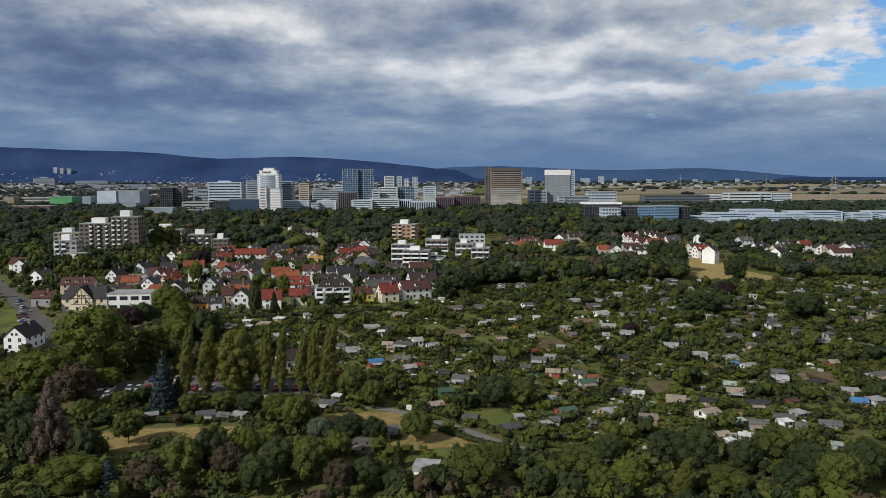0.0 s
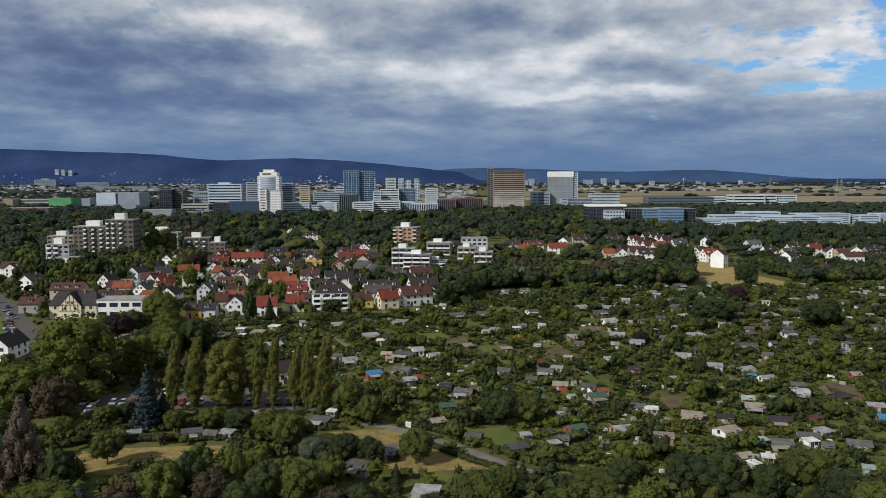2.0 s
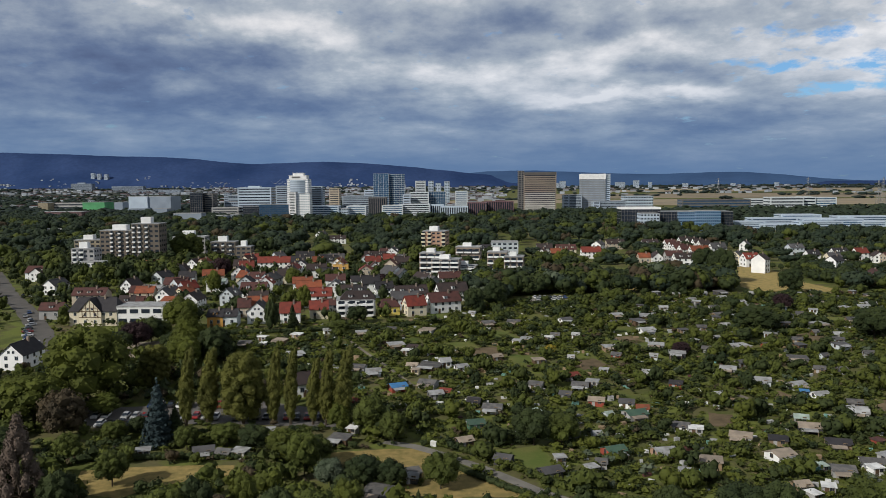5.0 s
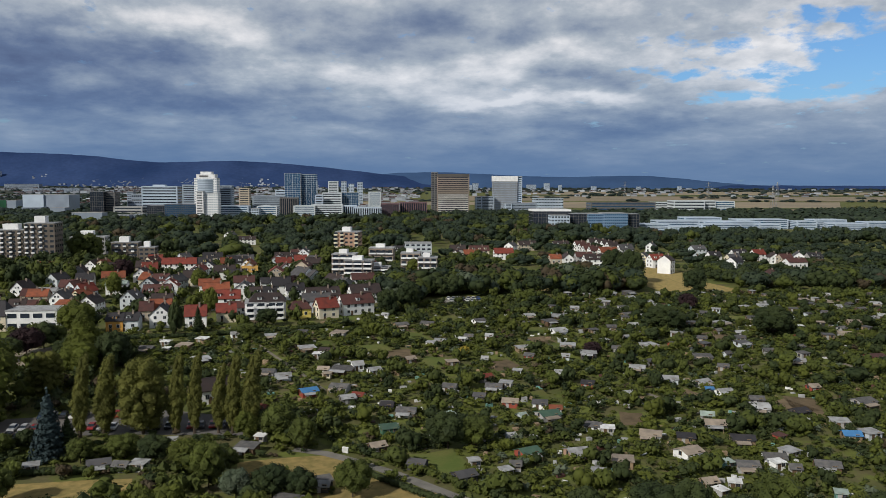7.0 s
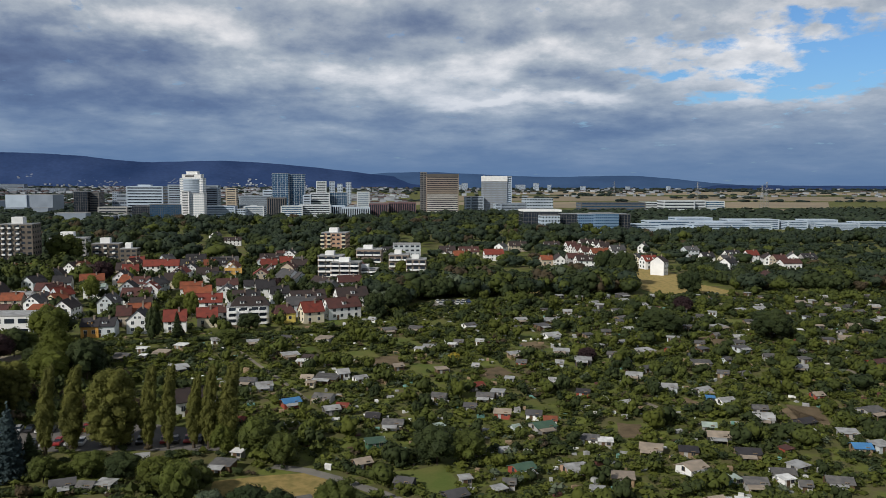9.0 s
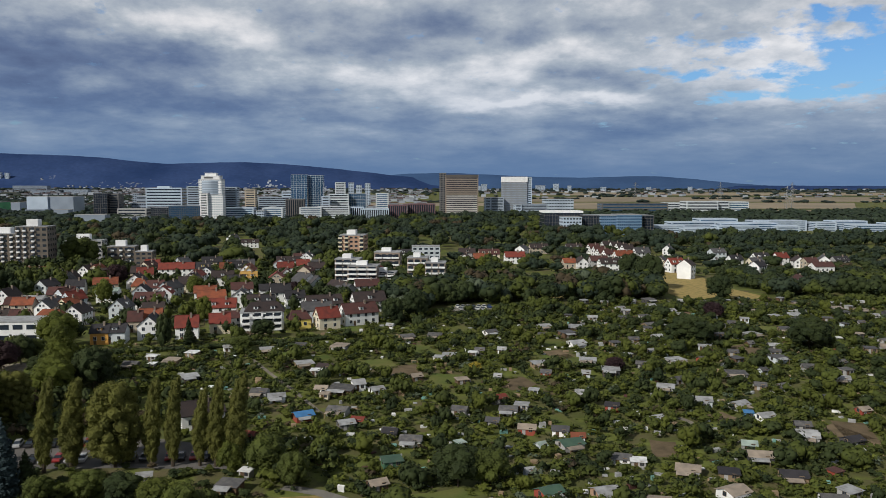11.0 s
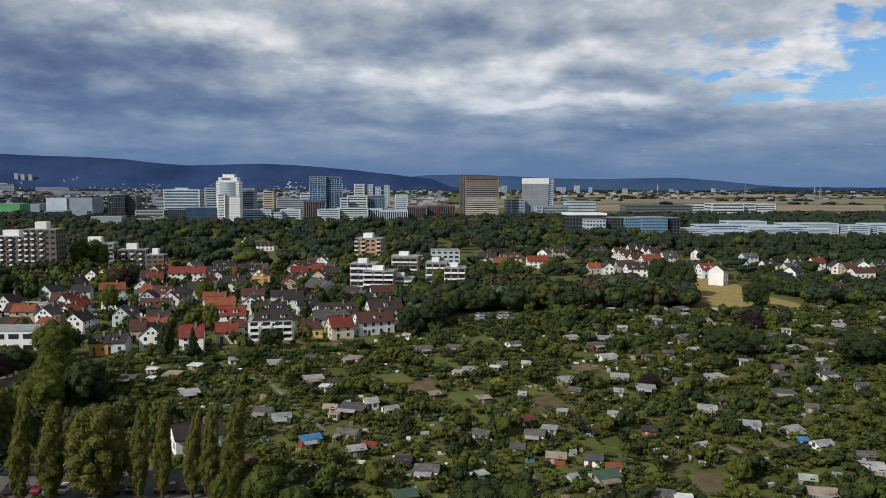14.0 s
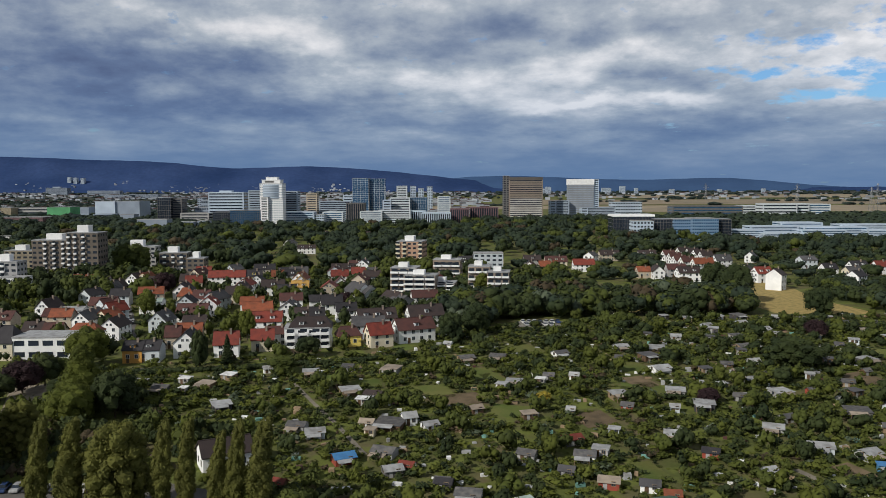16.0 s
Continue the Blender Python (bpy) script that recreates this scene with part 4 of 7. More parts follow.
house(-33.1, 378.7, 26, 7.4, 9, 5.0, 8.7, 'cream', 'red', 0, 0)
house(-23.3, 386.3, 26, 8.3, 15, 5.3, 8.9, 'white', 'rust', 1, 0)
house(-40.9, 409.4, 20, 7.8, 16, 5.2, 8.7, 'white', 'brown', 3, 0)
house(-20.5, 415.9, 22, 7.8, 15, 5.2, 9.1, 'white', 'brown', 1, 0)
house(-53.0, 429.9, 15, 7.4, 9, 4.9, 7.9, 'white', 'dark', 1, 0)
house(-62.4, 447.2, 15, 7.8, 9.5, 4.9, 8.6, 'white', 'dark', 0, 0)
house(-69.8, 457.6, 15, 6.1, 8, 4.6, 7.1, 'white', 'dark', 0, 0)
house(-68.6, 419.2, 12, 7.4, 8, 4.7, 7.7, 'white', 'brown', 1, 0)
house(-62.2, 419.1, 12, 7.4, 6, 4.7, 7.7, 'white', 'dark', 1, 0)
house(-54.2, 492.5, -52, 11.3, 13, 5.0, 9.2, 'white', 'grey', 0, 0)
house(-42.3, 481.3, 135, 10.4, 12, 4.7, 8.2, 'pale', 'grey', 0, 0)
house(-34.1, 468.5, -48, 9.6, 11, 4.5, 8.0, 'beige', 'brown', 0, 0)
house(-29.4, 461.7, -48, 8.7, 9, 4.4, 7.1, 'grey', 'grey', 0, 0)
house(-61.7, 591.7, 85, 8.7, 12, 7.1, 10.5, 'white', 'grey', 1, 0)
house(-71.0, 601.5, 10, 7.8, 7, 5.9, 9.2, 'white', 'rust', 0, 0)
house(-64.9, 568.1, 10, 7.8, 8, 5.0, 8.4, 'cream', 'red', 0, 0)
house(-75.2, 554.3, 10, 7.8, 10, 5.0, 8.2, 'white', 'red', 0, 0)
house(-65.1, 523.7, 100, 6.1, 8, 4.5, 7.1, 'white', 'rust', 0, 0)
house(-55.8, 573.3, 5, 7.8, 7, 5.4, 7.6, 'white', 'grey', 1, 0)
house(-104.8, 559.7, 15, 7.4, 10, 4.9, 8.0, 'white', 'dark', 1, 0)
house(-103.3, 569.8, 10, 7.8, 11, 5.0, 8.4, 'white', 'grey', 1, 0)
house(-87.7, 525.5, 100, 6.1, 6, 5.0, 8.0, 'white', 'ochre', 0, 0)
house(-87.9, 502.8, 8, 7.8, 9, 5.2, 8.2, 'pale', 'ochre', 2, 0)
house(-91.3, 486.0, 10, 7.4, 9, 5.0, 8.4, 'white', 'dark', 1, 0)
house(-145.6, 546.1, 8, 7.8, 21, 5.4, 8.8, 'white', 'red', 0, 0)
house(-137.8, 555.2, 95, 6.1, 7, 5.3, 8.0, 'pale', 'red', 0, 0)
house(-124.6, 549.7, 12, 7.8, 9, 5.4, 8.8, 'yellow', 'dark', 1, 0)
house(-110.9, 554.7, 15, 7.4, 7, 4.9, 8.0, 'beige', 'orange', 0, 0)
house(-109.9, 568.6, 15, 7.4, 12, 4.9, 8.2, 'white', 'dark', 1, 0)
house(-104.5, 505.6, 10, 7.4, 12, 5.0, 8.4, 'white', 'brown', 1, 0)
house(-139.1, 475.9, 15, 7.8, 8, 4.7, 8.0, 'cream', 'orange', 0, 0.7)
house(-128.6, 468.8, 10, 7.4, 8, 4.7, 8.0, 'white', 'rust', 1, 0)
house(-183.9, 528.0, 80, 7.8, 11, 5.9, 9.2, 'white', 'brown', 0, 0)
house(-178.9, 530.7, 85, 8.7, 10, 5.9, 9.2, 'cream', 'orange', 0, 0)
house(-170.1, 518.7, 10, 7.8, 9, 5.5, 8.8, 'beige', 'brown', 1, 0)
house(-184.5, 493.3, 75, 7.8, 11, 5.0, 8.4, 'beige', 'grey', 0, 0)
house(-157.5, 532.6, 5, 7.8, 8, 5.0, 8.4, 'beige', 'brown', 1, 0)
house(-163.3, 576.9, 10, 7.8, 9, 5.0, 8.0, 'grey', 'red', 0, 0)
house(-145.2, 585.6, 60, 7.0, 9, 5.0, 8.0, 'pale', 'grey', 0, 0)
house(-217.5, 529.3, 5, 7.8, 12, 5.0, 8.4, 'white', 'orange', 0, 0)
house(-205.0, 529.6, 5, 7.8, 8, 4.9, 7.6, 'grey', 'brown', 0, 0)
house(-121.6, 403.1, 85, 7.4, 10, 5.0, 8.4, 'pale', 'grey', 1, 0)
house(-121.3, 427.1, 5, 9.6, 13, 4.5, 8.0, 'white', 'rust', 2, 0)
house(-110.1, 402.0, 8, 7.8, 9, 4.4, 7.4, 'cream', 'brown', 0, 0)
house(-146.5, 449.0, 5, 7.8, 10, 5.4, 6.9, 'white', 'pale', 0, 0)
house(-83.6, 402.8, 8, 8.7, 13, 5.5, 8.8, 'white', 'red', 2, 0)
house(-71.6, 380.8, 8, 7.8, 9, 5.0, 7.1, 'white', 'rust', 0, 0)
house(-154.1, 405.0, 85, 7.4, 10, 4.9, 8.0, 'white', 'grey', 0, 0)
house(-161.6, 439.8, 60, 7.0, 9, 5.0, 8.0, 'pale', 'rust', 0, 0)
house(-153.1, 427.0, 60, 7.0, 9, 5.0, 8.4, 'pale', 'red', 0, 0)
house(-168.2, 445.3, 5, 7.8, 12, 5.0, 8.0, 'beige', 'rust', 0, 0)
house(-171.1, 473.2, 10, 7.8, 9, 5.0, 8.0, 'pale', 'dark', 0, 0)
house(-148.8, 412.8, 70, 7.0, 9, 4.7, 7.6, 'cream', 'orange', 0, 0)
house(-183.1, 430.1, 85, 7.0, 11, 5.5, 9.2, 'white', 'brown', 0, 0)
house(-174.8, 417.6, 5, 7.8, 10, 5.0, 7.6, 'beige', 'rust', 0, 0)
house(-171.4, 416.3, 5, 7.0, 9, 4.9, 7.6, 'beige', 'orange', 0, 0)
house(-174.0, 431.5, 4, 7.8, 9.5, 4.7, 6.0, 'white', 'light', 0, 0)
house(-157.3, 415.6, 80, 7.0, 10, 4.7, 7.1, 'pale', 'grey', 0, 0)
house(-167.0, 387.9, 5, 7.8, 7, 4.7, 7.6, 'grey', 'brown', 1, 0)
house(-157.8, 385.1, 5, 7.8, 7, 4.7, 7.6, 'beige', 'rust', 0, 0)
house(-197.9, 406.4, 3, 8.7, 16, 5.5, 8.4, 'beige', 'rust', 3, 0)
house(-271.6, 494.1, 3, 9.6, 18, 5.5, 8.8, 'white', 'rust', 1, 0)
house(-264.3, 488.2, 85, 8.7, 12, 5.0, 8.0, 'white', 'brown', 0, 0)
house(-227.7, 435.8, 80, 7.8, 12, 5.0, 8.0, 'white', 'grey', 0, 0)
house(-183.6, 470.7, 70, 7.8, 10, 5.0, 8.0, 'pale', 'dark', 0, 0)
house(-184.0, 500.7, 75, 7.4, 10, 5.0, 8.4, 'beige', 'brown', 0, 0)
house(-225.6, 532.6, 5, 7.8, 13, 5.0, 8.0, 'grey', 'grey', 0, 0)
house(-157.5, 284.0, 88, 8.2, 13, 5.4, 9.0, 'white', 'dark', 0, 0)
house(96.2, 675.4, 60, 7.8, 11, 5.2, 8.0, 'white', 'grey', 0, 0)
house(107.1, 693.0, 6, 8.7, 15, 5.0, 8.0, 'beige', 'brown', 2, 0)
house(60.2, 639.4, 4, 8.7, 15, 5.0, 8.4, 'cream', 'rust', 3, 0)
house(46.4, 603.1, 80, 7.4, 11, 5.0, 8.0, 'white', 'rust', 0, 0)
house(53.3, 609.4, 4, 7.8, 12, 5.0, 8.0, 'beige', 'orange', 0, 0)
house(76.8, 618.2, 4, 7.8, 14, 5.0, 8.4, 'white', 'red', 0, 0)
house(46.4, 651.4, 4, 7.8, 12, 5.0, 8.0, 'grey', 'brown', 1, 0)
house(111.5, 583.1, 4, 7.8, 8, 4.5, 7.1, 'beige', 'orange', 0, 0)
house(136.7, 692.7, 4, 7.8, 13, 5.0, 8.0, 'grey', 'brown', 2, 0)
house(154.7, 690.1, 14, 7.0, 9, 5.0, 8.2, 'white', 'rust', 0, 0)
house(153.3, 667.4, 14, 7.0, 9, 5.0, 8.2, 'white', 'rust', 0, 0)
house(150.7, 645.0, 14, 7.0, 9, 5.0, 8.2, 'white', 'rust', 0, 0)
house(153.4, 636.1, 14, 7.0, 9, 5.0, 8.2, 'white', 'rust', 0, 0)
house(173.4, 718.4, 14, 7.0, 9, 5.0, 8.2, 'white', 'brown', 0, 0)
house(178.1, 708.6, 14, 7.0, 9, 5.0, 8.2, 'white', 'brown', 0, 0)
house(179.3, 695.4, 14, 7.0, 9, 5.0, 8.2, 'white', 'brown', 0, 0)
house(180.0, 680.9, 14, 7.0, 9, 5.0, 8.2, 'white', 'brown', 0, 0)
house(158.1, 624.0, 10, 7.4, 14, 5.0, 8.4, 'white', 'orange', 0, 0)
house(177.3, 639.7, 14, 7.4, 12, 5.5, 9.2, 'white', 'grey', 1, 0)
house(123.4, 574.3, 90, 7.0, 12, 5.0, 8.0, 'white', 'brown', 0, 0)
house(131.6, 564.3, 4, 9.6, 13, 5.7, 8.8, 'white', 'brown', 2, 0)
house(146.9, 567.8, 2, 10.4, 14, 5.7, 8.4, 'pale', 'light', 1, 0)
house(131.5, 589.4, 4, 7.8, 12, 5.0, 8.0, 'grey', 'rust', 0, 0)
house(173.6, 524.7, 50, 8.6, 8.0, 8.6, 11.8, 'white', 'brown', 0, 0, gable_windows=False)
house(175.8, 559.7, 14, 8.3, 10, 5.7, 9.2, 'white', 'red', 2, 0)
house(176.6, 578.8, 60, 7.0, 10, 5.2, 8.4, 'cream', 'grey', 0, 0)
house(229.8, 591.6, 10, 7.8, 9, 5.0, 8.0, 'white', 'dark', 1, 0)
house(252.2, 602.5, 8, 8.3, 11, 5.2, 8.4, 'white', 'dark', 2, 0)
house(267.8, 602.3, 10, 7.8, 9, 5.2, 8.4, 'white', 'red', 0, 0)
house(237.3, 576.2, 10, 7.8, 9, 5.0, 7.6, 'cream', 'grey', 0, 0)
house(227.7, 548.4, 40, 7.8, 11, 5.0, 8.0, 'white', 'dark', 0, 0)
house(221.2, 473.7, 80, 7.8, 11, 4.9, 7.6, 'pale', 'rust', 0, 0)
house(274.3, 579.1, 80, 7.0, 10, 4.9, 7.6, 'white', 'brown', 0, 0)
house(274.9, 575.6, 8, 7.8, 9, 4.9, 7.6, 'beige', 'rust', 0, 0)
house(293.7, 583.3, 70, 7.8, 10, 5.0, 8.0, 'white', 'grey', 0, 0)
house(300.2, 584.6, 6, 7.8, 10.5, 4.9, 7.6, 'grey', 'dark', 2, 0)
house(267.2, 550.6, 8, 7.8, 14, 4.7, 7.1, 'white', 'rust', 0, 0)
house(234.9, 637.4, 10, 8.7, 11, 5.9, 8.4, 'pale', 'grey', 1, 0)
house(214.2, 674.3, 60, 7.0, 9, 5.0, 8.0, 'white', 'grey', 0, 0)
house(-156.7, 805.7, 70, 7.8, 11, 5.5, 8.4, 'white', 'grey', 0, 0)
house(-137.2, 758.9, 6, 7.8, 15, 5.0, 7.6, 'white', 'brown', 2, 0)
house(-151.7, 949.4, 60, 7.8, 12, 5.0, 8.0, 'beige', 'brown', 0, 0)
house(-114.3, 957.3, 6, 8.7, 16, 5.0, 7.6, 'beige', 'brown', 1, 0)
house(-69.5, 830.5, 6, 7.8, 12, 5.0, 7.6, 'grey', 'brown', 0, 0)
house(-6.5, 805.8, 70, 7.8, 10, 5.0, 8.4, 'white', 'grey', 0, 0)
house(-0.0, 648.8, 5, 8.7, 26, 5.0, 7.6, 'white', 'dark', 4, 0)
house(10.4, 664.4, 5, 8.7, 22, 5.0, 7.6, 'beige', 'grey', 2, 0)
house(-81.9, 596.7, 6, 7.8, 16, 5.0, 7.6, 'grey', 'brown', 2, 0)

# ---- apartment blocks ----
ob = tower('apartment_tower', 'tall dark slab of flats with white balconies and roof house', -227.0, 560, 18.7, 16, 30.1, 'flats', PANE, 'punched', 9, 4, 4.5, 'apartment building', bays=0, plinth=0)
balconies(ob, (-7.9, -4.1, 0.9), 9, 3.34, 1.9, 1.1, WALL['white'])
ob = tower('apartment_tower', 'long dark slab of flats with white balconies', -251.9, 575, 27.9, 14, 24.7, 'flats', PANE, 'punched', 8, 2, 4.0, 'apartment building', bays=0, plinth=0)
balconies(ob, (-5.6, 0.0, 5.6, 11.7), 8, 3.08, 1.9, 1.1, WALL['white'])
tower('apartment_tower', 'ochre end wing of a slab of flats', -282.8, 590, 19.1, 14, 16.8, 'ochre', PANE, 'punched', 6, 2, 3.5, 'apartment building', bays=0, plinth=0)
ob = tower('apartment_block', 'grey block of flats with white balconies and a white stair tower', -243.5, 505, 14.0, 12, 18.0, 'grey', PANE, 'punched', 6, 5, 4, 'apartment building', bays=0, plinth=0)
balconies(ob, (-4.9, -0.7), 6, 3.00, 2.6, 1.1, WALL['white'])
tower('apartment_block', 'white low wing beside the flats', -233.7, 495, 13.7, 9, 10.9, 'white', PANE, 'punched', 3, 5, 0, 'apartment building', bays=0, plinth=0)
ob = tower('apartment_block', 'dark grey block of flats with white balconies', -186.5, 600, 18.0, 12, 14.3, 'flats', PANE, 'punched', 4, 5, 4, 'apartment building', bays=0, plinth=0)
balconies(ob, (-5.4, 0.0, 5.4), 4, 3.58, 2.0, 1.1, WALL['white'])
tower('apartment_block', 'dark grey block of flats with a white roof house', -168.4, 590, 10.9, 12, 11.7, 'flats', PANE, 'punched', 4, 5, 4, 'apartment building', bays=0, plinth=0)
tower('apartment_block', 'grey block of flats with a large white roof house', -226.5, 640, 25.2, 14, 15.3, 'grey', PANE, 'punched', 5, 5, 4.5, 'apartment building', bays=0, plinth=0)
tower('apartment_block', 'low white slab of flats with rows of windows', -501.8, 930, 62.1, 13, 4.7, 'white', PANE, 'punched', 4, 3, 0, 'apartment building', bays=0, plinth=0)
tower('apartment_block', 'low pale slab of flats', -406.4, 790, 38.8, 13, 2.7, 'pale', PANE, 'punched', 3, 3, 0, 'apartment building', bays=0, plinth=0)
ob = tower('apartment_block', 'orange-brown brick block of flats with cream balconies', -32.5, 612, 17.5, 17, 20.7, 'brick', PANE, 'punched', 7, -8, 3.5, 'apartment building', bays=0, plinth=0)
balconies(ob, (-7.7, -3.2, 7.4), 7, 2.96, 2.8, 1.1, WALL['cream'])
ob = tower('apartment_block', 'white block of flats with brown end walls and long white balconies', -27.8, 492, 13.6, 13, 16.0, 'umber', PANE, 'punched', 5, -6, 2.6, 'apartment building', bays=0, plinth=0)
balconies(ob, (-4.5, 0.0, 4.5), 5, 3.20, 4.1, 1.2, WALL['white'])
ob = tower('apartment_block', 'white block of flats with brown end walls and long white balconies', -19.1, 484, 16.2, 13, 13.0, 'umber', PANE, 'punched', 5, -6, 2.6, 'apartment building', bays=0, plinth=0)
balconies(ob, (-5.4, 0.0, 5.4), 5, 2.60, 4.9, 1.2, WALL['white'])
ob = tower('apartment_block', 'white block of flats with brown end walls and long white balconies', -8.2, 488, 13.5, 13, 8.6, 'umber', PANE, 'punched', 4, -6, 2.6, 'apartment building', bays=0, plinth=0)
balconies(ob, (-4.5, 0.0, 4.5), 4, 2.15, 4.1, 1.2, WALL['white'])
ob = tower('apartment_block', 'white block of flats with flat roofs and long balconies', 11.3, 505, 11.6, 13, 15.3, 'umber', PANE, 'punched', 4, -6, 2.6, 'apartment building', bays=0, plinth=0)
balconies(ob, (-3.8, 0.0, 3.8), 4, 3.82, 3.5, 1.2, WALL['white'])
ob = tower('apartment_block', 'white block of flats with flat roofs and long balconies', 21.0, 495, 11.4, 13, 13.4, 'umber', PANE, 'punched', 4, -6, 2.6, 'apartment building', bays=0, plinth=0)
balconies(ob, (-3.8, 0.0, 3.8), 4, 3.34, 3.4, 1.2, WALL['white'])
ob = tower('apartment_block', 'white block of flats with flat roofs and long balconies', -6.8, 560, 16.5, 13, 13.5, 'umber', PANE, 'punched', 3, -6, 2.6, 'apartment building', bays=0, plinth=0)
balconies(ob, (-5.4, 0.0, 5.4), 3, 4.50, 4.9, 1.2, WALL['white'])
tower('apartment_block', 'dark blue-grey flat-roofed block among trees', 20.3, 620, 19.9, 14, 11.9, 'pale', PANE, 'punched', 4, 0, 0, 'apartment building', bays=0, plinth=0)
ob = tower('apartment_house', 'white apartment house with deep balconies and a dark hipped roof', -55.1, 376, 16.5, 12, 7.3, 'white', PANE_DARK, 'punched', 3, 8, 0, 'apartment building', bays=4, plinth=0)
balconies(ob, (-5.9, -1.3, 3.3, 6.6), 3, 2.42, 3.3, 1.6, WALL['white'], 0.2)
house(-62.3, 381, 8, 10.5, 15.5, 7.6, 10.6, 'white', 'brown', 2, 0.5, label='dark hipped attic storey of the white apartment house', chimney=0, name='attic_storey')
tower('office_block', 'white flat-roofed two-storey office with wide dark windows', -144.2, 356, 19.6, 13, 8.0, 'white', PANE_DARK, 'plain', 2, 3, 0, 'office building', bays=4, plinth=0)

# ---- office district ----
tower('office_tower', 'tall office tower with tan and dark window bands', 109.8, 1417, 54.9, 30, 72.2, 'CLAD_TAN', PANE_DARK, 'band', 20, 0, 0, 'office building', bays=0, plinth=0, solid=0.31,
      tone=lambda f: MATS["CLAD_DUSK"] if f > 18 else MATS["CLAD_TAN"] if f > 10 else MATS["CLAD_PALE"], cap=(MATS["CLAD_DUSK"], 4.5))
tower('stair_tower', 'dark service tower joined to the tan office tower', 77.8, 1421, 10.5, 26, 75.3, 'slate', PANE_DARK, 'punched', 20, 0, 0, 'office building', bays=2, plinth=0)
tower('office_tower', 'tall pale grey windowless-looking tower with a white rim', 208.5, 1461, 43.3, 26, 69.3, 'CLAD_ASH', MATS["CLAD_GREY"], 'plain', 22, 0, 0, 'office building', bays=20, plinth=0, cap=(WALL["white"], 9.0))
tower('stair_tower', 'white side tower of the pale grey tower', 234.9, 1463, 7.7, 24, 69.2, 'CLAD_WHITE', PANE, 'plain', 20, 0, 0, 'office building', bays=1, plinth=0)
tower('office_block', 'grey office wing with fine window rows', 175.0, 1450, 21.5, 24, 32.6, 'CLAD_GREY', PANE, 'band', 12, 0, 0, 'office building', bays=0, plinth=0)
tower('office_block', 'white blank end wall of the grey office wing', 159.0, 1449, 10.2, 25, 32.6, 'CLAD_WHITE', PANE, 'plain', 12, 0, 0, 'office building', bays=1, plinth=0)
tower('office_block', 'pale low office wing in front of the grey tower', 235.1, 1444, 55.1, 26, 21.3, 'CLAD_GREY', PANE, 'band', 8, 0, 0, 'office building', bays=0, plinth=0)
tower('office_block', 'white end of the low wing', 211.3, 1442, 12.2, 20, 20.9, 'CLAD_WHITE', PANE, 'plain', 8, 0, 0, 'office building', bays=1, plinth=0)
tower('office_block', 'dark blue glass pavilion building', 197.7, 1406, 52.7, 22, 6.4, 'slate', PANE_BLUE, 'band', 4, 0, 0, 'office building', bays=0, plinth=0)
tower('glass_tower', 'dark blue glass tower with a grid of mullions', -180.6, 1526, 29.0, 30, 73.4, 'pale', PANE_BLUE, 'grid', 19, 0, 0, 'office building', bays=6, plinth=0)
tower('glass_tower', 'second half of the dark blue glass tower, set back', -151.2, 1533, 27.0, 28, 72.3, 'pale', PANE_BLUE, 'grid', 19, 0, 0, 'office building', bays=6, plinth=0)
def stepped_tower(x, y):
    """A white tower whose top steps in twice, with a bowed glass front."""
    ob = tower('stepped_tower', 'white stepped office tower with a bowed pale glass front', x, y, 33.0, 24, 62.5, 'white', MATS["CLAD_GREY"], 'plain', 17, 0, 0, 'office building', bays=11)
    for w, z0, z1, inset in ((27.0, 62.5, 67.6, 2.0), (16.3, 67.6, 71.6, 5.0)):
        m = Mesh()
        m.box(-w / 2, inset, z0 + 0.3, w / 2, 24 - inset, z1)
        m.box(-w / 2 - 0.4, inset - 0.4, z1, w / 2 + 0.4, 24.4 - inset, z1 + 0.7)
        part("upper_storey", m.data("upper_storey", WALL["white"]), ob)
    m = Mesh()
    m.box(-9.0, 1.85, 63.9, 4.0, 2.05, 66.6)
    part("dark_panel", m.data("dark_panel", WALL["slate"]), ob)
    k = 10
    bow = [(-11.5 + 23.0 * i / k, -3.2 * math.sin(math.pi * i / k) - 0.12) for i in range(k + 1)]
    for f in range(17):
        m = Mesh()
        z0, z1 = f * 3.55 + 0.4, f * 3.55 + 2.6
        ring = bow + [(11.5, 0.1), (-11.5, 0.1)]
        m.solid([(a, b, z0) for a, b in ring], [(a, b, z1) for a, b in ring])
        part("bow_window", m.data("bow_window", MATS["CLAD_GREY"]), ob)
        m = Mesh()
        ring = [(a * 1.02, b * 1.08 - 0.1) for a, b in bow] + [(11.7, 0.1), (-11.7, 0.1)]
        m.solid([(a, b, z1) for a, b in ring], [(a, b, z1 + 1.35) for a, b in ring])
        part("bow_spandrel", m.data("bow_spandrel", MATS["CLAD_WHITE"]), ob)


stepped_tower(-275.6, 1243)
tower('slab_tower', 'bright white front slab tower with rows of windows', -252.1, 1172, 19.8, 18, 40.8, 'white', MATS["CLAD_GREY"], 'plain', 17, 0, 0, 'office building', bays=6, plinth=0)
tower('stair_tower', 'bright white blank stair tower in front of the slab', -267.1, 1168, 10.3, 14, 43.3, 'white', PANE, 'plain', 19, 0, 0, 'office building', bays=1, plinth=0)
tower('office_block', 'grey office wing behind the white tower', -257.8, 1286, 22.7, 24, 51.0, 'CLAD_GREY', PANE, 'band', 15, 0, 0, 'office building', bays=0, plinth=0)
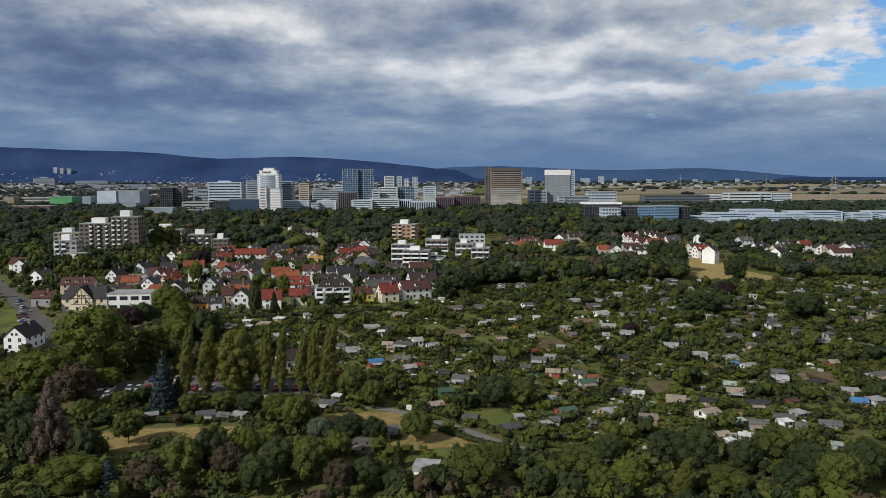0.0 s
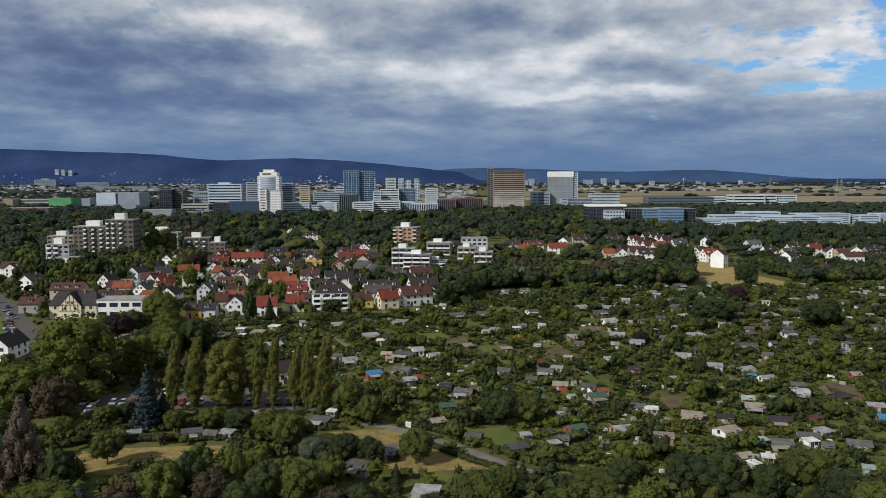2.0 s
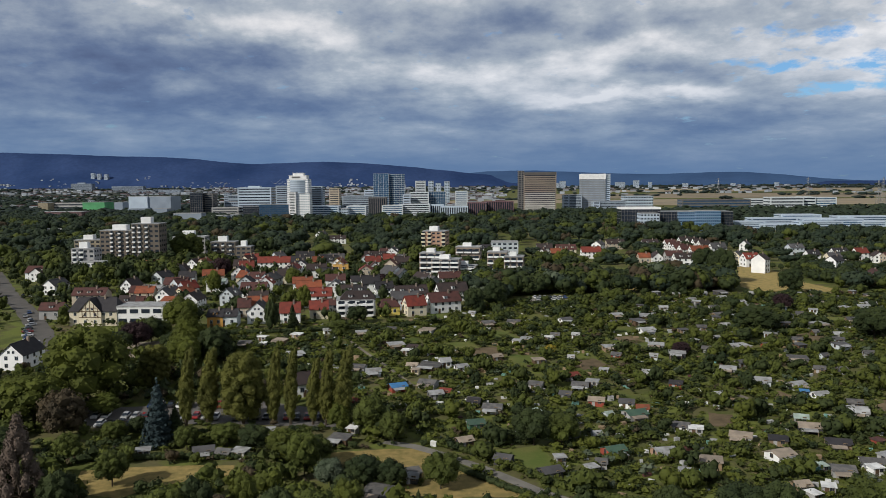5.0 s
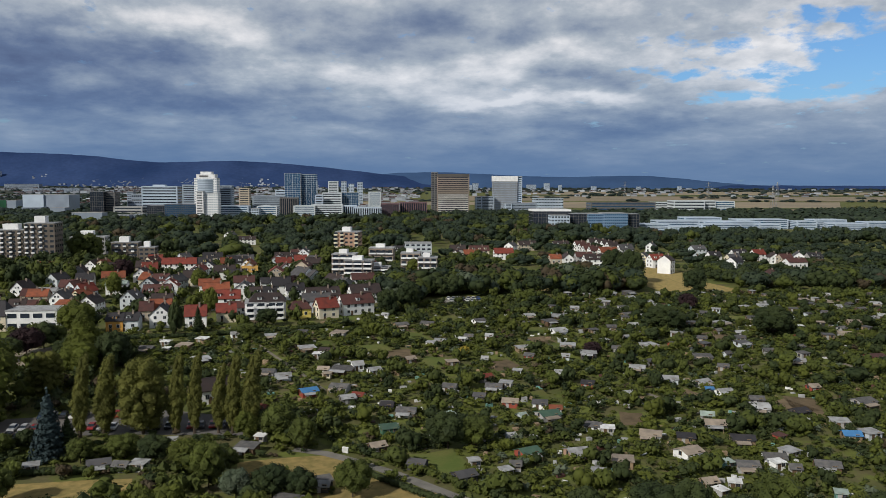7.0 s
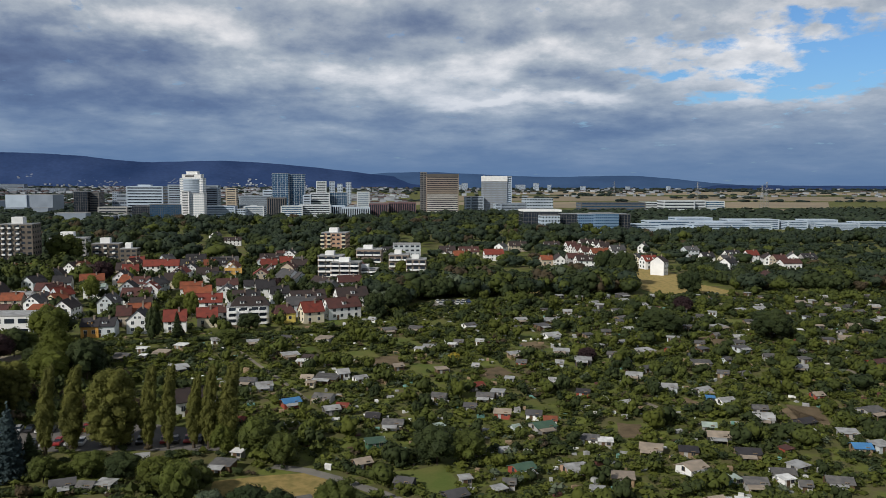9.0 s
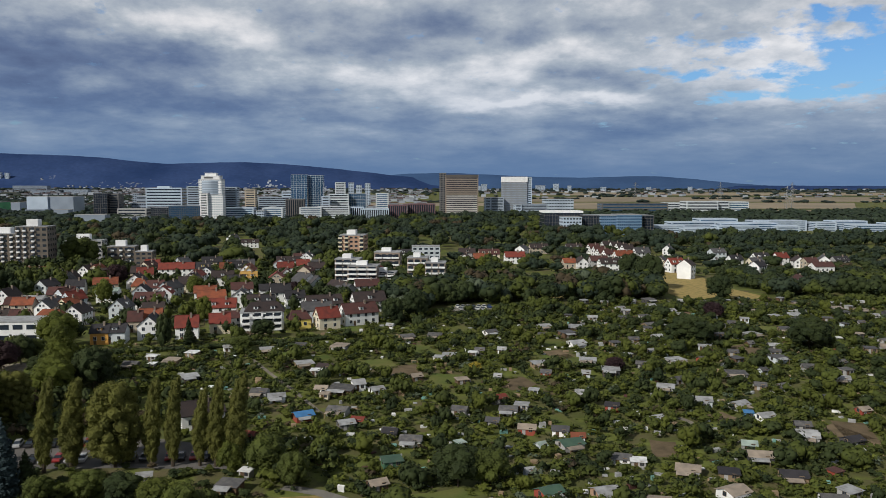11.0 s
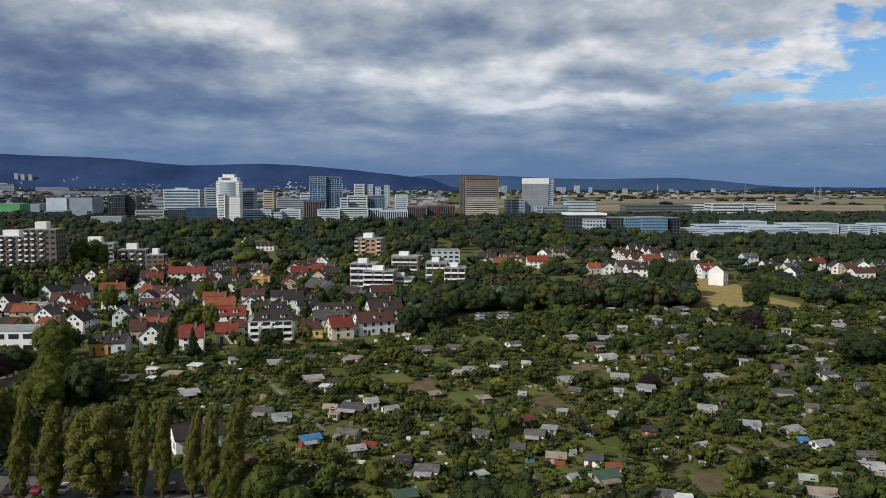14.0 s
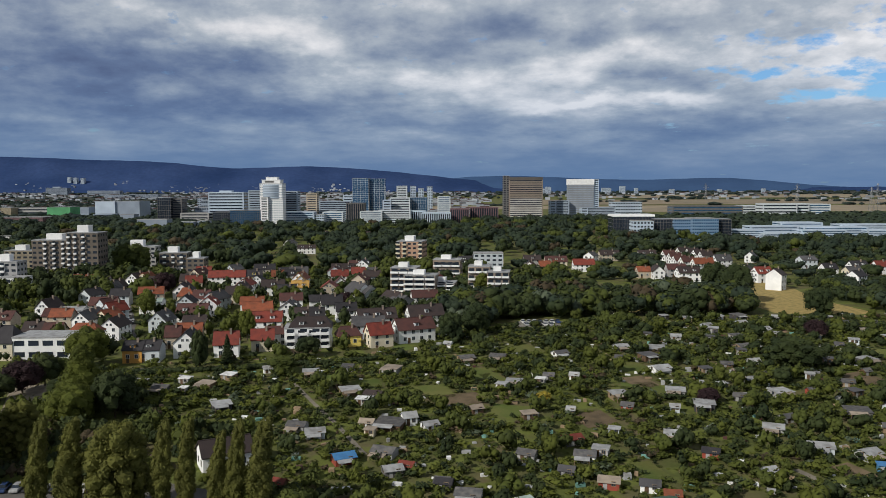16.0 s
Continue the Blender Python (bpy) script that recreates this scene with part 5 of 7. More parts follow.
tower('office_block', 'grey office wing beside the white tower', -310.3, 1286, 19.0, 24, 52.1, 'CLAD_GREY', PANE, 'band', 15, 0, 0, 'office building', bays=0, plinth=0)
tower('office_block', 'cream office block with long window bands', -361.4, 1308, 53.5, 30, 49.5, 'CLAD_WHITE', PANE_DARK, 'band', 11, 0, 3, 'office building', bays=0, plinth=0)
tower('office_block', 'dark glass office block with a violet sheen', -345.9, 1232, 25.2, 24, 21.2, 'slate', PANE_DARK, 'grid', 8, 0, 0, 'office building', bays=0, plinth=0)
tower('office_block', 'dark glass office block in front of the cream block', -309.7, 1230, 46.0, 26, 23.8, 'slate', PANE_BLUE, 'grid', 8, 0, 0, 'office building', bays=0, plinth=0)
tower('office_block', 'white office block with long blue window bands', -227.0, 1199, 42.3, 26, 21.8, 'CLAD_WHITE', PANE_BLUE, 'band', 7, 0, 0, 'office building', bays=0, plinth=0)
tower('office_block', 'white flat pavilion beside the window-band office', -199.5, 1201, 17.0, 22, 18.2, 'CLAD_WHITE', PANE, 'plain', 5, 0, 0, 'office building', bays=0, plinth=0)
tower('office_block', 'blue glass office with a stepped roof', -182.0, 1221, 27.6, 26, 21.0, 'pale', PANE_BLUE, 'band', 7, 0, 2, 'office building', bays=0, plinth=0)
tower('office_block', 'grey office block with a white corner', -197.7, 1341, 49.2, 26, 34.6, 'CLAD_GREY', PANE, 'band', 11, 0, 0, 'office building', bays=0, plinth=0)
tower('office_block', 'dark green glass office block', -161.0, 1308, 26.8, 26, 32.2, 'slate', PANE_DARK, 'fins', 11, 0, 0, 'office building', bays=0, plinth=0)
tower('office_block', 'blue-grey glass office block among trees', -129.5, 1243, 30.7, 28, 21.0, 'pale', PANE_BLUE, 'band', 7, 0, 0, 'office building', bays=0, plinth=0)
tower('office_block', 'dark blue glass office block with white roof edge', -96.5, 1254, 46.1, 28, 22.4, 'pale', PANE_DARK, 'band', 7, 0, 0, 'office building', bays=0, plinth=0)
tower('office_block', 'white office with tall vertical fins', -62.7, 1270, 19.7, 24, 20.9, 'CLAD_WHITE', PANE_DARK, 'fins', 7, 0, 0, 'office building', bays=0, plinth=0)
tower('office_block', 'white office with tall vertical fins', -35.0, 1254, 41.6, 26, 18.6, 'CLAD_WHITE', PANE_DARK, 'fins', 7, 0, 0, 'office building', bays=15, plinth=0)
tower('office_block', 'grey office tower with a rounded glass front', -26.5, 1406, 19.8, 22, 40.9, 'pale', PANE_BLUE, 'band', 12, 0, 0, 'office building', bays=0, plinth=0)
tower('office_block', 'purple-brown brick office block among trees', -0.4, 1286, 28.2, 26, 23.9, 'purple', PANE, 'fins', 7, 0, 0, 'office building', bays=9, plinth=0)
tower('office_block', 'purple-brown brick office block among trees', 37.0, 1303, 42.3, 26, 25.2, 'purple', PANE, 'fins', 7, 0, 0, 'office building', bays=12, plinth=0)
tower('office_block', 'pale green office block among trees', -103.0, 1450, 32.8, 26, 38.7, 'pale', PANE, 'band', 9, 0, 0, 'office building', bays=0, plinth=0)
tower('office_block', 'blue glass hall with a curved front', -71.8, 1461, 30.9, 30, 39.5, 'pale', PANE_BLUE, 'grid', 8, 0, 0, 'office building', bays=0, plinth=0)
tower('office_tower', 'pale far office tower among trees', -113.5, 1635, 18.5, 22, 59.5, 'pale', PANE, 'band', 18, 0, 0, 'office building', bays=0, plinth=0)
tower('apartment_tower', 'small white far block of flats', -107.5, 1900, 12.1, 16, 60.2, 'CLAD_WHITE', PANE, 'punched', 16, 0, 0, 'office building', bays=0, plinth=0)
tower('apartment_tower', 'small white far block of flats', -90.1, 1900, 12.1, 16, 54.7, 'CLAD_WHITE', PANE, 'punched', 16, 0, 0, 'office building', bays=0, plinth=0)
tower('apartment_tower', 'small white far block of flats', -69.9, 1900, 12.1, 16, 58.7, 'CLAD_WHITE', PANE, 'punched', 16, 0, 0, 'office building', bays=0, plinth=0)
tower('office_block', 'white round-roofed office among trees', -206.0, 1548, 17.5, 24, 42.2, 'CLAD_WHITE', PANE, 'band', 9, 0, 0, 'office building', bays=0, plinth=0)
tower('office_block', 'beige far office block among trees', -273.7, 1548, 17.5, 22, 45.7, 'beige', PANE, 'band', 11, 0, 0, 'office building', bays=0, plinth=0)
tower('office_block', 'white warehouse-like office among trees', -122.7, 1417, 12.0, 24, 35.1, 'CLAD_WHITE', PANE, 'band', 8, 0, 0, 'office building', bays=0, plinth=0)
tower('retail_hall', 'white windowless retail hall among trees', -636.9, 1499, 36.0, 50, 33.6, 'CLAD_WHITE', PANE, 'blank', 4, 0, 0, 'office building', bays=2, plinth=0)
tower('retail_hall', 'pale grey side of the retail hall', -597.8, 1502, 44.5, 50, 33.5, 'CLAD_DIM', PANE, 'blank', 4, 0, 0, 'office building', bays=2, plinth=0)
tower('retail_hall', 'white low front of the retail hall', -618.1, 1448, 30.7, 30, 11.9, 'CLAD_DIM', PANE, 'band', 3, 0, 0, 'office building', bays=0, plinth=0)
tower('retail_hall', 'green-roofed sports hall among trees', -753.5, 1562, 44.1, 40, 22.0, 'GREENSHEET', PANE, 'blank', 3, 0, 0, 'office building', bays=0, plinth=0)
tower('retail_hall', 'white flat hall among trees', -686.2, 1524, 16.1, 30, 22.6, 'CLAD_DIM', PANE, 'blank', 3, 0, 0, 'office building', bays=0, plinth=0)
tower('retail_hall', 'dark red long shop hall', -700.6, 1334, 75.4, 30, 11.1, 'purple', PANE, 'blank', 3, 0, 0, 'office building', bays=0, plinth=0)
tower('retail_hall', 'pale long warehouse among trees', -834.0, 1651, 116.7, 40, 18.1, 'grey', PANE, 'band', 3, 0, 0, 'office building', bays=0, plinth=0)
tower('retail_hall', 'yellow-lit flat shop hall among trees', -891.4, 1626, 20.7, 30, 19.9, 'ochre', PANE, 'blank', 3, 0, 0, 'office building', bays=0, plinth=0)
tower('office_block', 'dark glass office block among trees', -449.8, 1286, 20.0, 26, 41.8, 'slate', PANE_DARK, 'grid', 11, 0, 0, 'office building', bays=0, plinth=0)
tower('office_block', 'dark office block with a white roof edge', -435.5, 1297, 16.5, 26, 39.8, 'slate', PANE_DARK, 'band', 11, 0, 0, 'office building', bays=0, plinth=0)
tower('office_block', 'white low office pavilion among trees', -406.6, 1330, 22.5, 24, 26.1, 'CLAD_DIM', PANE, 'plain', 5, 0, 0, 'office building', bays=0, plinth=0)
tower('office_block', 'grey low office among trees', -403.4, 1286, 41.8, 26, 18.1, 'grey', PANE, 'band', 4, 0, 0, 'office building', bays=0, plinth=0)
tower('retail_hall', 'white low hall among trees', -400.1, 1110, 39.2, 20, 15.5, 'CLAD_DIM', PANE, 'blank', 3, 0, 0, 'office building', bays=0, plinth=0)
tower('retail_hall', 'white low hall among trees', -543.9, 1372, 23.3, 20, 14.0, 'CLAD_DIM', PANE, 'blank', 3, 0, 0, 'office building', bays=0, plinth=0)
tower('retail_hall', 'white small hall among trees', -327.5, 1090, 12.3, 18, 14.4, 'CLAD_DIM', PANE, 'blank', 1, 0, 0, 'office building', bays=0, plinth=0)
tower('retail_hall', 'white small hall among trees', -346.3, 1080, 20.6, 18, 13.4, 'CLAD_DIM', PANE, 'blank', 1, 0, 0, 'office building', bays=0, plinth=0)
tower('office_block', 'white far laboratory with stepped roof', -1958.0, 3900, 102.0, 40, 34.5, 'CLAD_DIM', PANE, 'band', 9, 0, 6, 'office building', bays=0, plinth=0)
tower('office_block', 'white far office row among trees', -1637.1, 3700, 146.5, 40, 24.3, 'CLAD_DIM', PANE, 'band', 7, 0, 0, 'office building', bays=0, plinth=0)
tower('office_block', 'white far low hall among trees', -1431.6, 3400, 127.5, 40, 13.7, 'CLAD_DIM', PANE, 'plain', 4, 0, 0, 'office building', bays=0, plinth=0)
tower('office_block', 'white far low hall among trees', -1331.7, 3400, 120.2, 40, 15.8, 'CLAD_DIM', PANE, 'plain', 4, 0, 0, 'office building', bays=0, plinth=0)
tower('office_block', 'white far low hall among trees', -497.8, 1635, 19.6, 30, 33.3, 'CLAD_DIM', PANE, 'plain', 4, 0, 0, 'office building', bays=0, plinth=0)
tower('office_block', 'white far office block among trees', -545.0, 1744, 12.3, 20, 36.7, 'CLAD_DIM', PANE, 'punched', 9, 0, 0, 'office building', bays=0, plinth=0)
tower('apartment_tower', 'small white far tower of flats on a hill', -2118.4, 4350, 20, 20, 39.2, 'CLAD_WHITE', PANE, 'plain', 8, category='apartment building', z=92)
tower('apartment_tower', 'small white far tower of flats on a hill', -2084.7, 4350, 20, 20, 36.0, 'CLAD_WHITE', PANE, 'plain', 8, category='apartment building', z=92)
tower('apartment_tower', 'small white far tower of flats on a hill', -2044.9, 4350, 20, 20, 32.8, 'CLAD_WHITE', PANE, 'plain', 8, category='apartment building', z=92)
tower('office_hall', 'white office hall with a thin roof frame', 187.4, 944, 44.0, 30, 25.3, 'slate', PANE_DARK, 'grid', 6, 0, 0, 'office building', bays=0, plinth=0, cap=(WALL['white'], 1.6))
tower('office_hall', 'white windowed office block among trees', 193.1, 923, 20.9, 22, 19.7, 'CLAD_WHITE', PANE, 'punched', 5, 0, 0, 'office building', bays=0, plinth=0)
tower('office_hall', 'dark glass office block with white window marks', 216.9, 930, 21.0, 28, 21.3, 'slate', PANE_DARK, 'grid', 7, 0, 0, 'office building', bays=0, plinth=0)
tower('office_hall', 'blue-grey glass office block with a smooth front', 234.4, 923, 18.9, 30, 21.5, 'CLAD_BLUE', PANE_BLUE, 'plain', 7, 0, 0, 'office building', bays=9, plinth=0)
tower('office_hall', 'blue-grey glass office block with a rounded front', 256.1, 918, 27.2, 30, 22.3, 'CLAD_BLUE', PANE_BLUE, 'plain', 7, 0, 0, 'office building', bays=12, plinth=0)
tower('office_hall', 'dark glass office block among trees', 277.8, 923, 13.0, 28, 21.4, 'slate', PANE_DARK, 'grid', 7, 0, 0, 'office building', bays=0, plinth=0)
tower('campus_wing', 'white low campus wing with glazed bands and a pale roof', 308.1, 949, 40.3, 26, 8.3, 'CLAD_WHITE', PANE_BLUE, 'band', 4, 0, 0, 'office building', bays=0, plinth=0, solid=0.31)
tower('campus_wing', 'white low campus wing with glazed bands and a pale roof', 350.7, 979, 51.9, 26, 10.9, 'CLAD_WHITE', PANE_BLUE, 'band', 4, 0, 0, 'office building', bays=0, plinth=0, solid=0.31)
tower('campus_wing', 'white low campus wing with glazed bands and a pale roof', 392.0, 1005, 46.2, 26, 13.8, 'CLAD_WHITE', PANE_BLUE, 'band', 5, 0, 0, 'office building', bays=0, plinth=0, solid=0.31)
tower('campus_wing', 'white low campus wing with glazed bands and a pale roof', 345.8, 933, 46.2, 26, 5.7, 'CLAD_WHITE', PANE_BLUE, 'band', 4, 0, 0, 'office building', bays=0, plinth=0, solid=0.31)
tower('campus_wing', 'white low campus wing with glazed bands and a pale roof', 389.9, 944, 46.7, 26, 8.3, 'CLAD_WHITE', PANE_BLUE, 'band', 4, 0, 0, 'office building', bays=0, plinth=0, solid=0.31)
tower('campus_wing', 'white low campus wing with glazed bands and a pale roof', 413.9, 969, 68.5, 26, 10.4, 'CLAD_WHITE', PANE_BLUE, 'band', 4, 0, 0, 'office building', bays=0, plinth=0, solid=0.31)
tower('campus_wing', 'white low campus wing with glazed bands and a pale roof', 464.0, 994, 64.7, 26, 11.9, 'CLAD_WHITE', PANE_BLUE, 'band', 5, 0, 0, 'office building', bays=0, plinth=0, solid=0.31)
tower('campus_wing', 'white low campus wing with glazed bands and a pale roof', 454.1, 954, 25.6, 26, 7.5, 'CLAD_WHITE', PANE_BLUE, 'band', 4, 0, 0, 'office building', bays=0, plinth=0, solid=0.31)
tower('campus_wing', 'white low campus wing with glazed bands and a pale roof', 513.4, 979, 24.2, 26, 10.2, 'CLAD_WHITE', PANE_BLUE, 'band', 5, 0, 0, 'office building', bays=0, plinth=0, solid=0.31)
tower('campus_wing', 'white low campus wing with glazed bands and a pale roof', 546.6, 984, 39.7, 26, 12.0, 'CLAD_WHITE', PANE_BLUE, 'band', 5, 0, 0, 'office building', bays=0, plinth=0, solid=0.31)
tower('campus_wing', 'white low campus wing with glazed bands and a pale roof', 593.2, 949, 40.3, 26, 10.7, 'CLAD_WHITE', PANE_BLUE, 'band', 5, 0, 0, 'office building', bays=0, plinth=0, solid=0.31)
tower('campus_wing', 'white low campus wing with glazed bands and a pale roof', 550.1, 944, 40.1, 26, 9.0, 'CLAD_WHITE', PANE_BLUE, 'band', 4, 0, 0, 'office building', bays=0, plinth=0, solid=0.31)
tower('logistics_hall', 'long dark blue glazed logistics hall', 452.0, 1548, 125.9, 40, 20.6, 'slate', PANE_BLUE, 'band', 4, 0, 0, 'office building', bays=0, plinth=0)
tower('logistics_hall', 'long pale blue logistics hall', 570.1, 1635, 52.1, 40, 19.2, 'pale', PANE, 'band', 4, 0, 0, 'office building', bays=0, plinth=0)
tower('logistics_hall', 'long pale blue logistics hall', 595.8, 1581, 61.5, 40, 23.6, 'pale', PANE, 'band', 4, 0, 0, 'office building', bays=0, plinth=0)
tower('logistics_hall', 'long pale blue logistics hall', 641.8, 1591, 22.5, 40, 23.8, 'pale', PANE, 'band', 4, 0, 0, 'office building', bays=0, plinth=0)
tower('logistics_hall', 'blue glass end of the logistics hall', 674.0, 1594, 39.5, 40, 22.5, 'pale', PANE_BLUE, 'band', 5, 0, 0, 'office building', bays=0, plinth=0)
tower('logistics_hall', 'white flat hall before the fields', 346.1, 1744, 61.7, 40, 25.1, 'CLAD_WHITE', PANE, 'plain', 4, 0, 0, 'office building', bays=0, plinth=0)
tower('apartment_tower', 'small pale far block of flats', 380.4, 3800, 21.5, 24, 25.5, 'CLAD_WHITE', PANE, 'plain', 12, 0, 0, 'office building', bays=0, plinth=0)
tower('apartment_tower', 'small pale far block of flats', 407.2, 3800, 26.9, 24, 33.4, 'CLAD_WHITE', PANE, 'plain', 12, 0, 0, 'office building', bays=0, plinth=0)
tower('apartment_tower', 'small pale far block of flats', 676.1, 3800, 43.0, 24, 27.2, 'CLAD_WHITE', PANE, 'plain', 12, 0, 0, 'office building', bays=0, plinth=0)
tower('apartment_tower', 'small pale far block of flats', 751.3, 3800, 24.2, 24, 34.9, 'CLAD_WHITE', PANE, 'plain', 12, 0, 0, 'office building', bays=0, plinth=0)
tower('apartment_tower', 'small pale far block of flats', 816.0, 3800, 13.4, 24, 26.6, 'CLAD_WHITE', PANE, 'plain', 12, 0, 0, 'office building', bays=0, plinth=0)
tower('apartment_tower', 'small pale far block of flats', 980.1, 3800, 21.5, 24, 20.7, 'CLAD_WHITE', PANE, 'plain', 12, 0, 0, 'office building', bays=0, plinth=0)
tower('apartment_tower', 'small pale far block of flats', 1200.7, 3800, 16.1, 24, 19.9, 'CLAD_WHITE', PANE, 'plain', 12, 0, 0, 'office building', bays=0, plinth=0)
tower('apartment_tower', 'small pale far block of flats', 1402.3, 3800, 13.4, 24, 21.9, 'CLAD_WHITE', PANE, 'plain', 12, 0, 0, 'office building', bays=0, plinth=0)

# ---- allotment huts ----
shed(36.6, 362.6, 4.9, 4.1, 2.4, 26, 'white', 'grey', 'gable')
shed(55.8, 356.0, 2.2, 2.2, 2.3, -22, 'slate', 'grey', 'gable')
shed(66.4, 342.4, 5.9, 5.0, 2.4, 20, 'white', 'light', 'gable')
shed(88.7, 370.8, 3.8, 3.2, 1.95, -22, 'timber', 'felt', 'flat')
shed(29.5, 333.0, 3.2, 2.7, 2.3, -14, 'dark', 'felt', 'gable')
shed(37.5, 333.4, 2.8, 2.4, 2.3, -14, 'white', 'light', 'gable')
shed(26.4, 328.1, 2.7, 2.3, 1.95, -18, 'grey', 'white', 'flat')
shed(18.1, 325.5, 4.6, 3.9, 1.95, -10, 'grey', 'light', 'flat')
shed(47.4, 313.3, 4.8, 4.1, 1.95, 14, 'timber', 'light', 'flat')
shed(47.8, 302.6, 3.2, 2.7, 2.3, -22, 'red', 'felt', 'gable')
shed(64.6, 316.6, 5.3, 4.5, 1.95, -14, 'grey', 'light', 'flat')
shed(94.8, 315.6, 5.5, 4.7, 1.95, 20, 'grey', 'light', 'flat')
shed(31.7, 298.9, 2.1, 2.2, 2.3, -14, 'slate', 'light', 'gable')
shed(20.0, 294.7, 3.7, 3.1, 1.95, 14, 'brown', 'tan', 'flat')
shed(54.9, 279.7, 5.4, 4.6, 2.4, -14, 'timber', 'light', 'gable')
shed(80.8, 284.9, 4.8, 4.1, 2.4, -22, 'grey', 'light', 'gable')
shed(59.9, 268.0, 3.7, 3.1, 2.3, -22, 'red', 'dark', 'gable')
shed(28.9, 276.4, 4.3, 3.7, 2.4, 20, 'slate', 'red', 'gable')
shed(30.5, 265.8, 4.7, 4.0, 2.4, -14, 'white', 'felt', 'gable')
shed(34.6, 269.0, 3.6, 3.0, 1.95, -18, 'grey', 'light', 'flat')
shed(17.2, 266.3, 4.1, 3.5, 2.4, -22, 'grey', 'felt', 'gable')
shed(25.1, 256.7, 3.3, 2.8, 2.3, -18, 'dark', 'grey', 'gable')
shed(33.2, 250.8, 4.3, 3.7, 2.4, -14, 'red', 'tan', 'gable')
shed(41.4, 249.1, 4.0, 3.4, 2.4, -14, 'white', 'grey', 'gable')
shed(44.8, 244.2, 3.2, 2.7, 2.3, -10, 'white', 'orange', 'gable')
shed(41.7, 239.6, 5.6, 4.8, 2.4, 20, 'grey', 'green', 'gable')
shed(34.5, 238.6, 2.0, 2.2, 2.2, 26, 'pale', 'pale', 'gable')
shed(15.2, 240.3, 2.0, 2.2, 1.95, 26, 'green', 'pale', 'flat')
shed(60.4, 301.3, 2.5, 2.2, 2.3, -14, 'pale', 'light', 'gable')
shed(86.6, 271.8, 5.5, 4.7, 2.4, -14, 'pale', 'light', 'gable')
shed(95.7, 267.4, 4.6, 3.9, 2.4, 26, 'grey', 'light', 'gable')
shed(94.8, 259.3, 2.2, 2.2, 1.95, -14, 'blue', 'blue', 'flat')
shed(98.3, 257.1, 4.4, 3.7, 2.4, 14, 'white', 'light', 'gable')
shed(71.8, 241.2, 2.0, 2.2, 1.95, -10, 'grey', 'white', 'flat')
shed(84.9, 236.8, 3.3, 2.8, 2.3, -18, 'grey', 'pale', 'gable')
shed(102.4, 243.3, 4.8, 4.1, 2.4, -14, 'grey', 'light', 'gable')
shed(108.2, 298.1, 6.0, 5.1, 1.95, -10, 'slate', 'felt', 'flat')
shed(110.2, 285.5, 3.3, 2.8, 2.3, -22, 'timber', 'felt', 'gable')
shed(116.5, 284.2, 3.3, 2.8, 2.3, 20, 'dark', 'felt', 'gable')
shed(104.1, 317.5, 2.0, 2.2, 2.2, 20, 'red', 'felt', 'gable')
shed(138.5, 353.5, 5.7, 4.9, 1.95, 26, 'slate', 'light', 'flat')
shed(157.0, 363.1, 6.0, 5.1, 2.5, -10, 'timber', 'grey', 'gable')
shed(170.9, 362.1, 6.1, 5.2, 2.5, -22, 'grey', 'light', 'gable')
shed(168.2, 344.5, 2.0, 2.2, 1.95, -10, 'slate', 'white', 'flat')
shed(165.8, 390.8, 4.4, 3.7, 1.95, 26, 'timber', 'light', 'flat')
shed(119.2, 326.3, 3.4, 2.9, 2.3, -18, 'timber', 'felt', 'gable')
shed(157.0, 326.6, 2.7, 2.3, 2.3, 26, 'red', 'red', 'gable')
shed(135.8, 305.4, 4.1, 3.5, 2.4, -10, 'grey', 'felt', 'gable')
shed(123.6, 272.5, 2.0, 2.2, 2.2, -18, 'white', 'felt', 'gable')
shed(68.9, 256.7, 2.9, 2.5, 2.3, 20, 'pale', 'light', 'gable')
shed(81.5, 311.7, 3.1, 2.6, 2.3, -22, 'dark', 'felt', 'gable')
shed(91.0, 329.1, 3.3, 2.8, 2.3, 14, 'grey', 'light', 'gable')
shed(89.6, 347.4, 3.5, 3.0, 2.3, -10, 'brown', 'felt', 'gable')
shed(100.0, 351.5, 3.6, 3.1, 2.3, 14, 'grey', 'light', 'gable')
shed(40.3, 282.5, 2.6, 2.2, 1.95, -18, 'pale', 'light', 'flat')
shed(-61.1, 340.6, 2.9, 2.5, 2.3, 20, 'white', 'light', 'gable')
shed(-35.0, 343.3, 3.7, 3.2, 2.3, -14, 'grey', 'grey', 'gable')
shed(-20.6, 341.1, 5.3, 4.5, 1.95, -22, 'grey', 'tan', 'flat')
shed(-46.2, 336.3, 4.9, 4.1, 1.95, 14, 'grey', 'light', 'flat')
shed(3.6, 355.5, 5.1, 4.4, 2.4, 20, 'timber', 'felt', 'gable')
shed(14.8, 357.5, 5.2, 4.4, 2.4, -18, 'timber', 'felt', 'gable')
shed(-2.9, 377.8, 2.8, 2.4, 2.3, -22, 'white', 'light', 'gable')
shed(14.2, 322.5, 3.0, 2.6, 1.95, -22, 'white', 'light', 'flat')
shed(-71.4, 332.4, 4.1, 3.5, 1.95, -18, 'timber', 'white', 'flat')
shed(-83.7, 327.8, 3.3, 2.8, 1.95, -14, 'grey', 'white', 'flat')
shed(-87.7, 318.5, 4.8, 4.0, 2.4, -10, 'slate', 'felt', 'gable')
shed(-75.6, 322.7, 4.8, 4.0, 1.95, -14, 'timber', 'tan', 'flat')
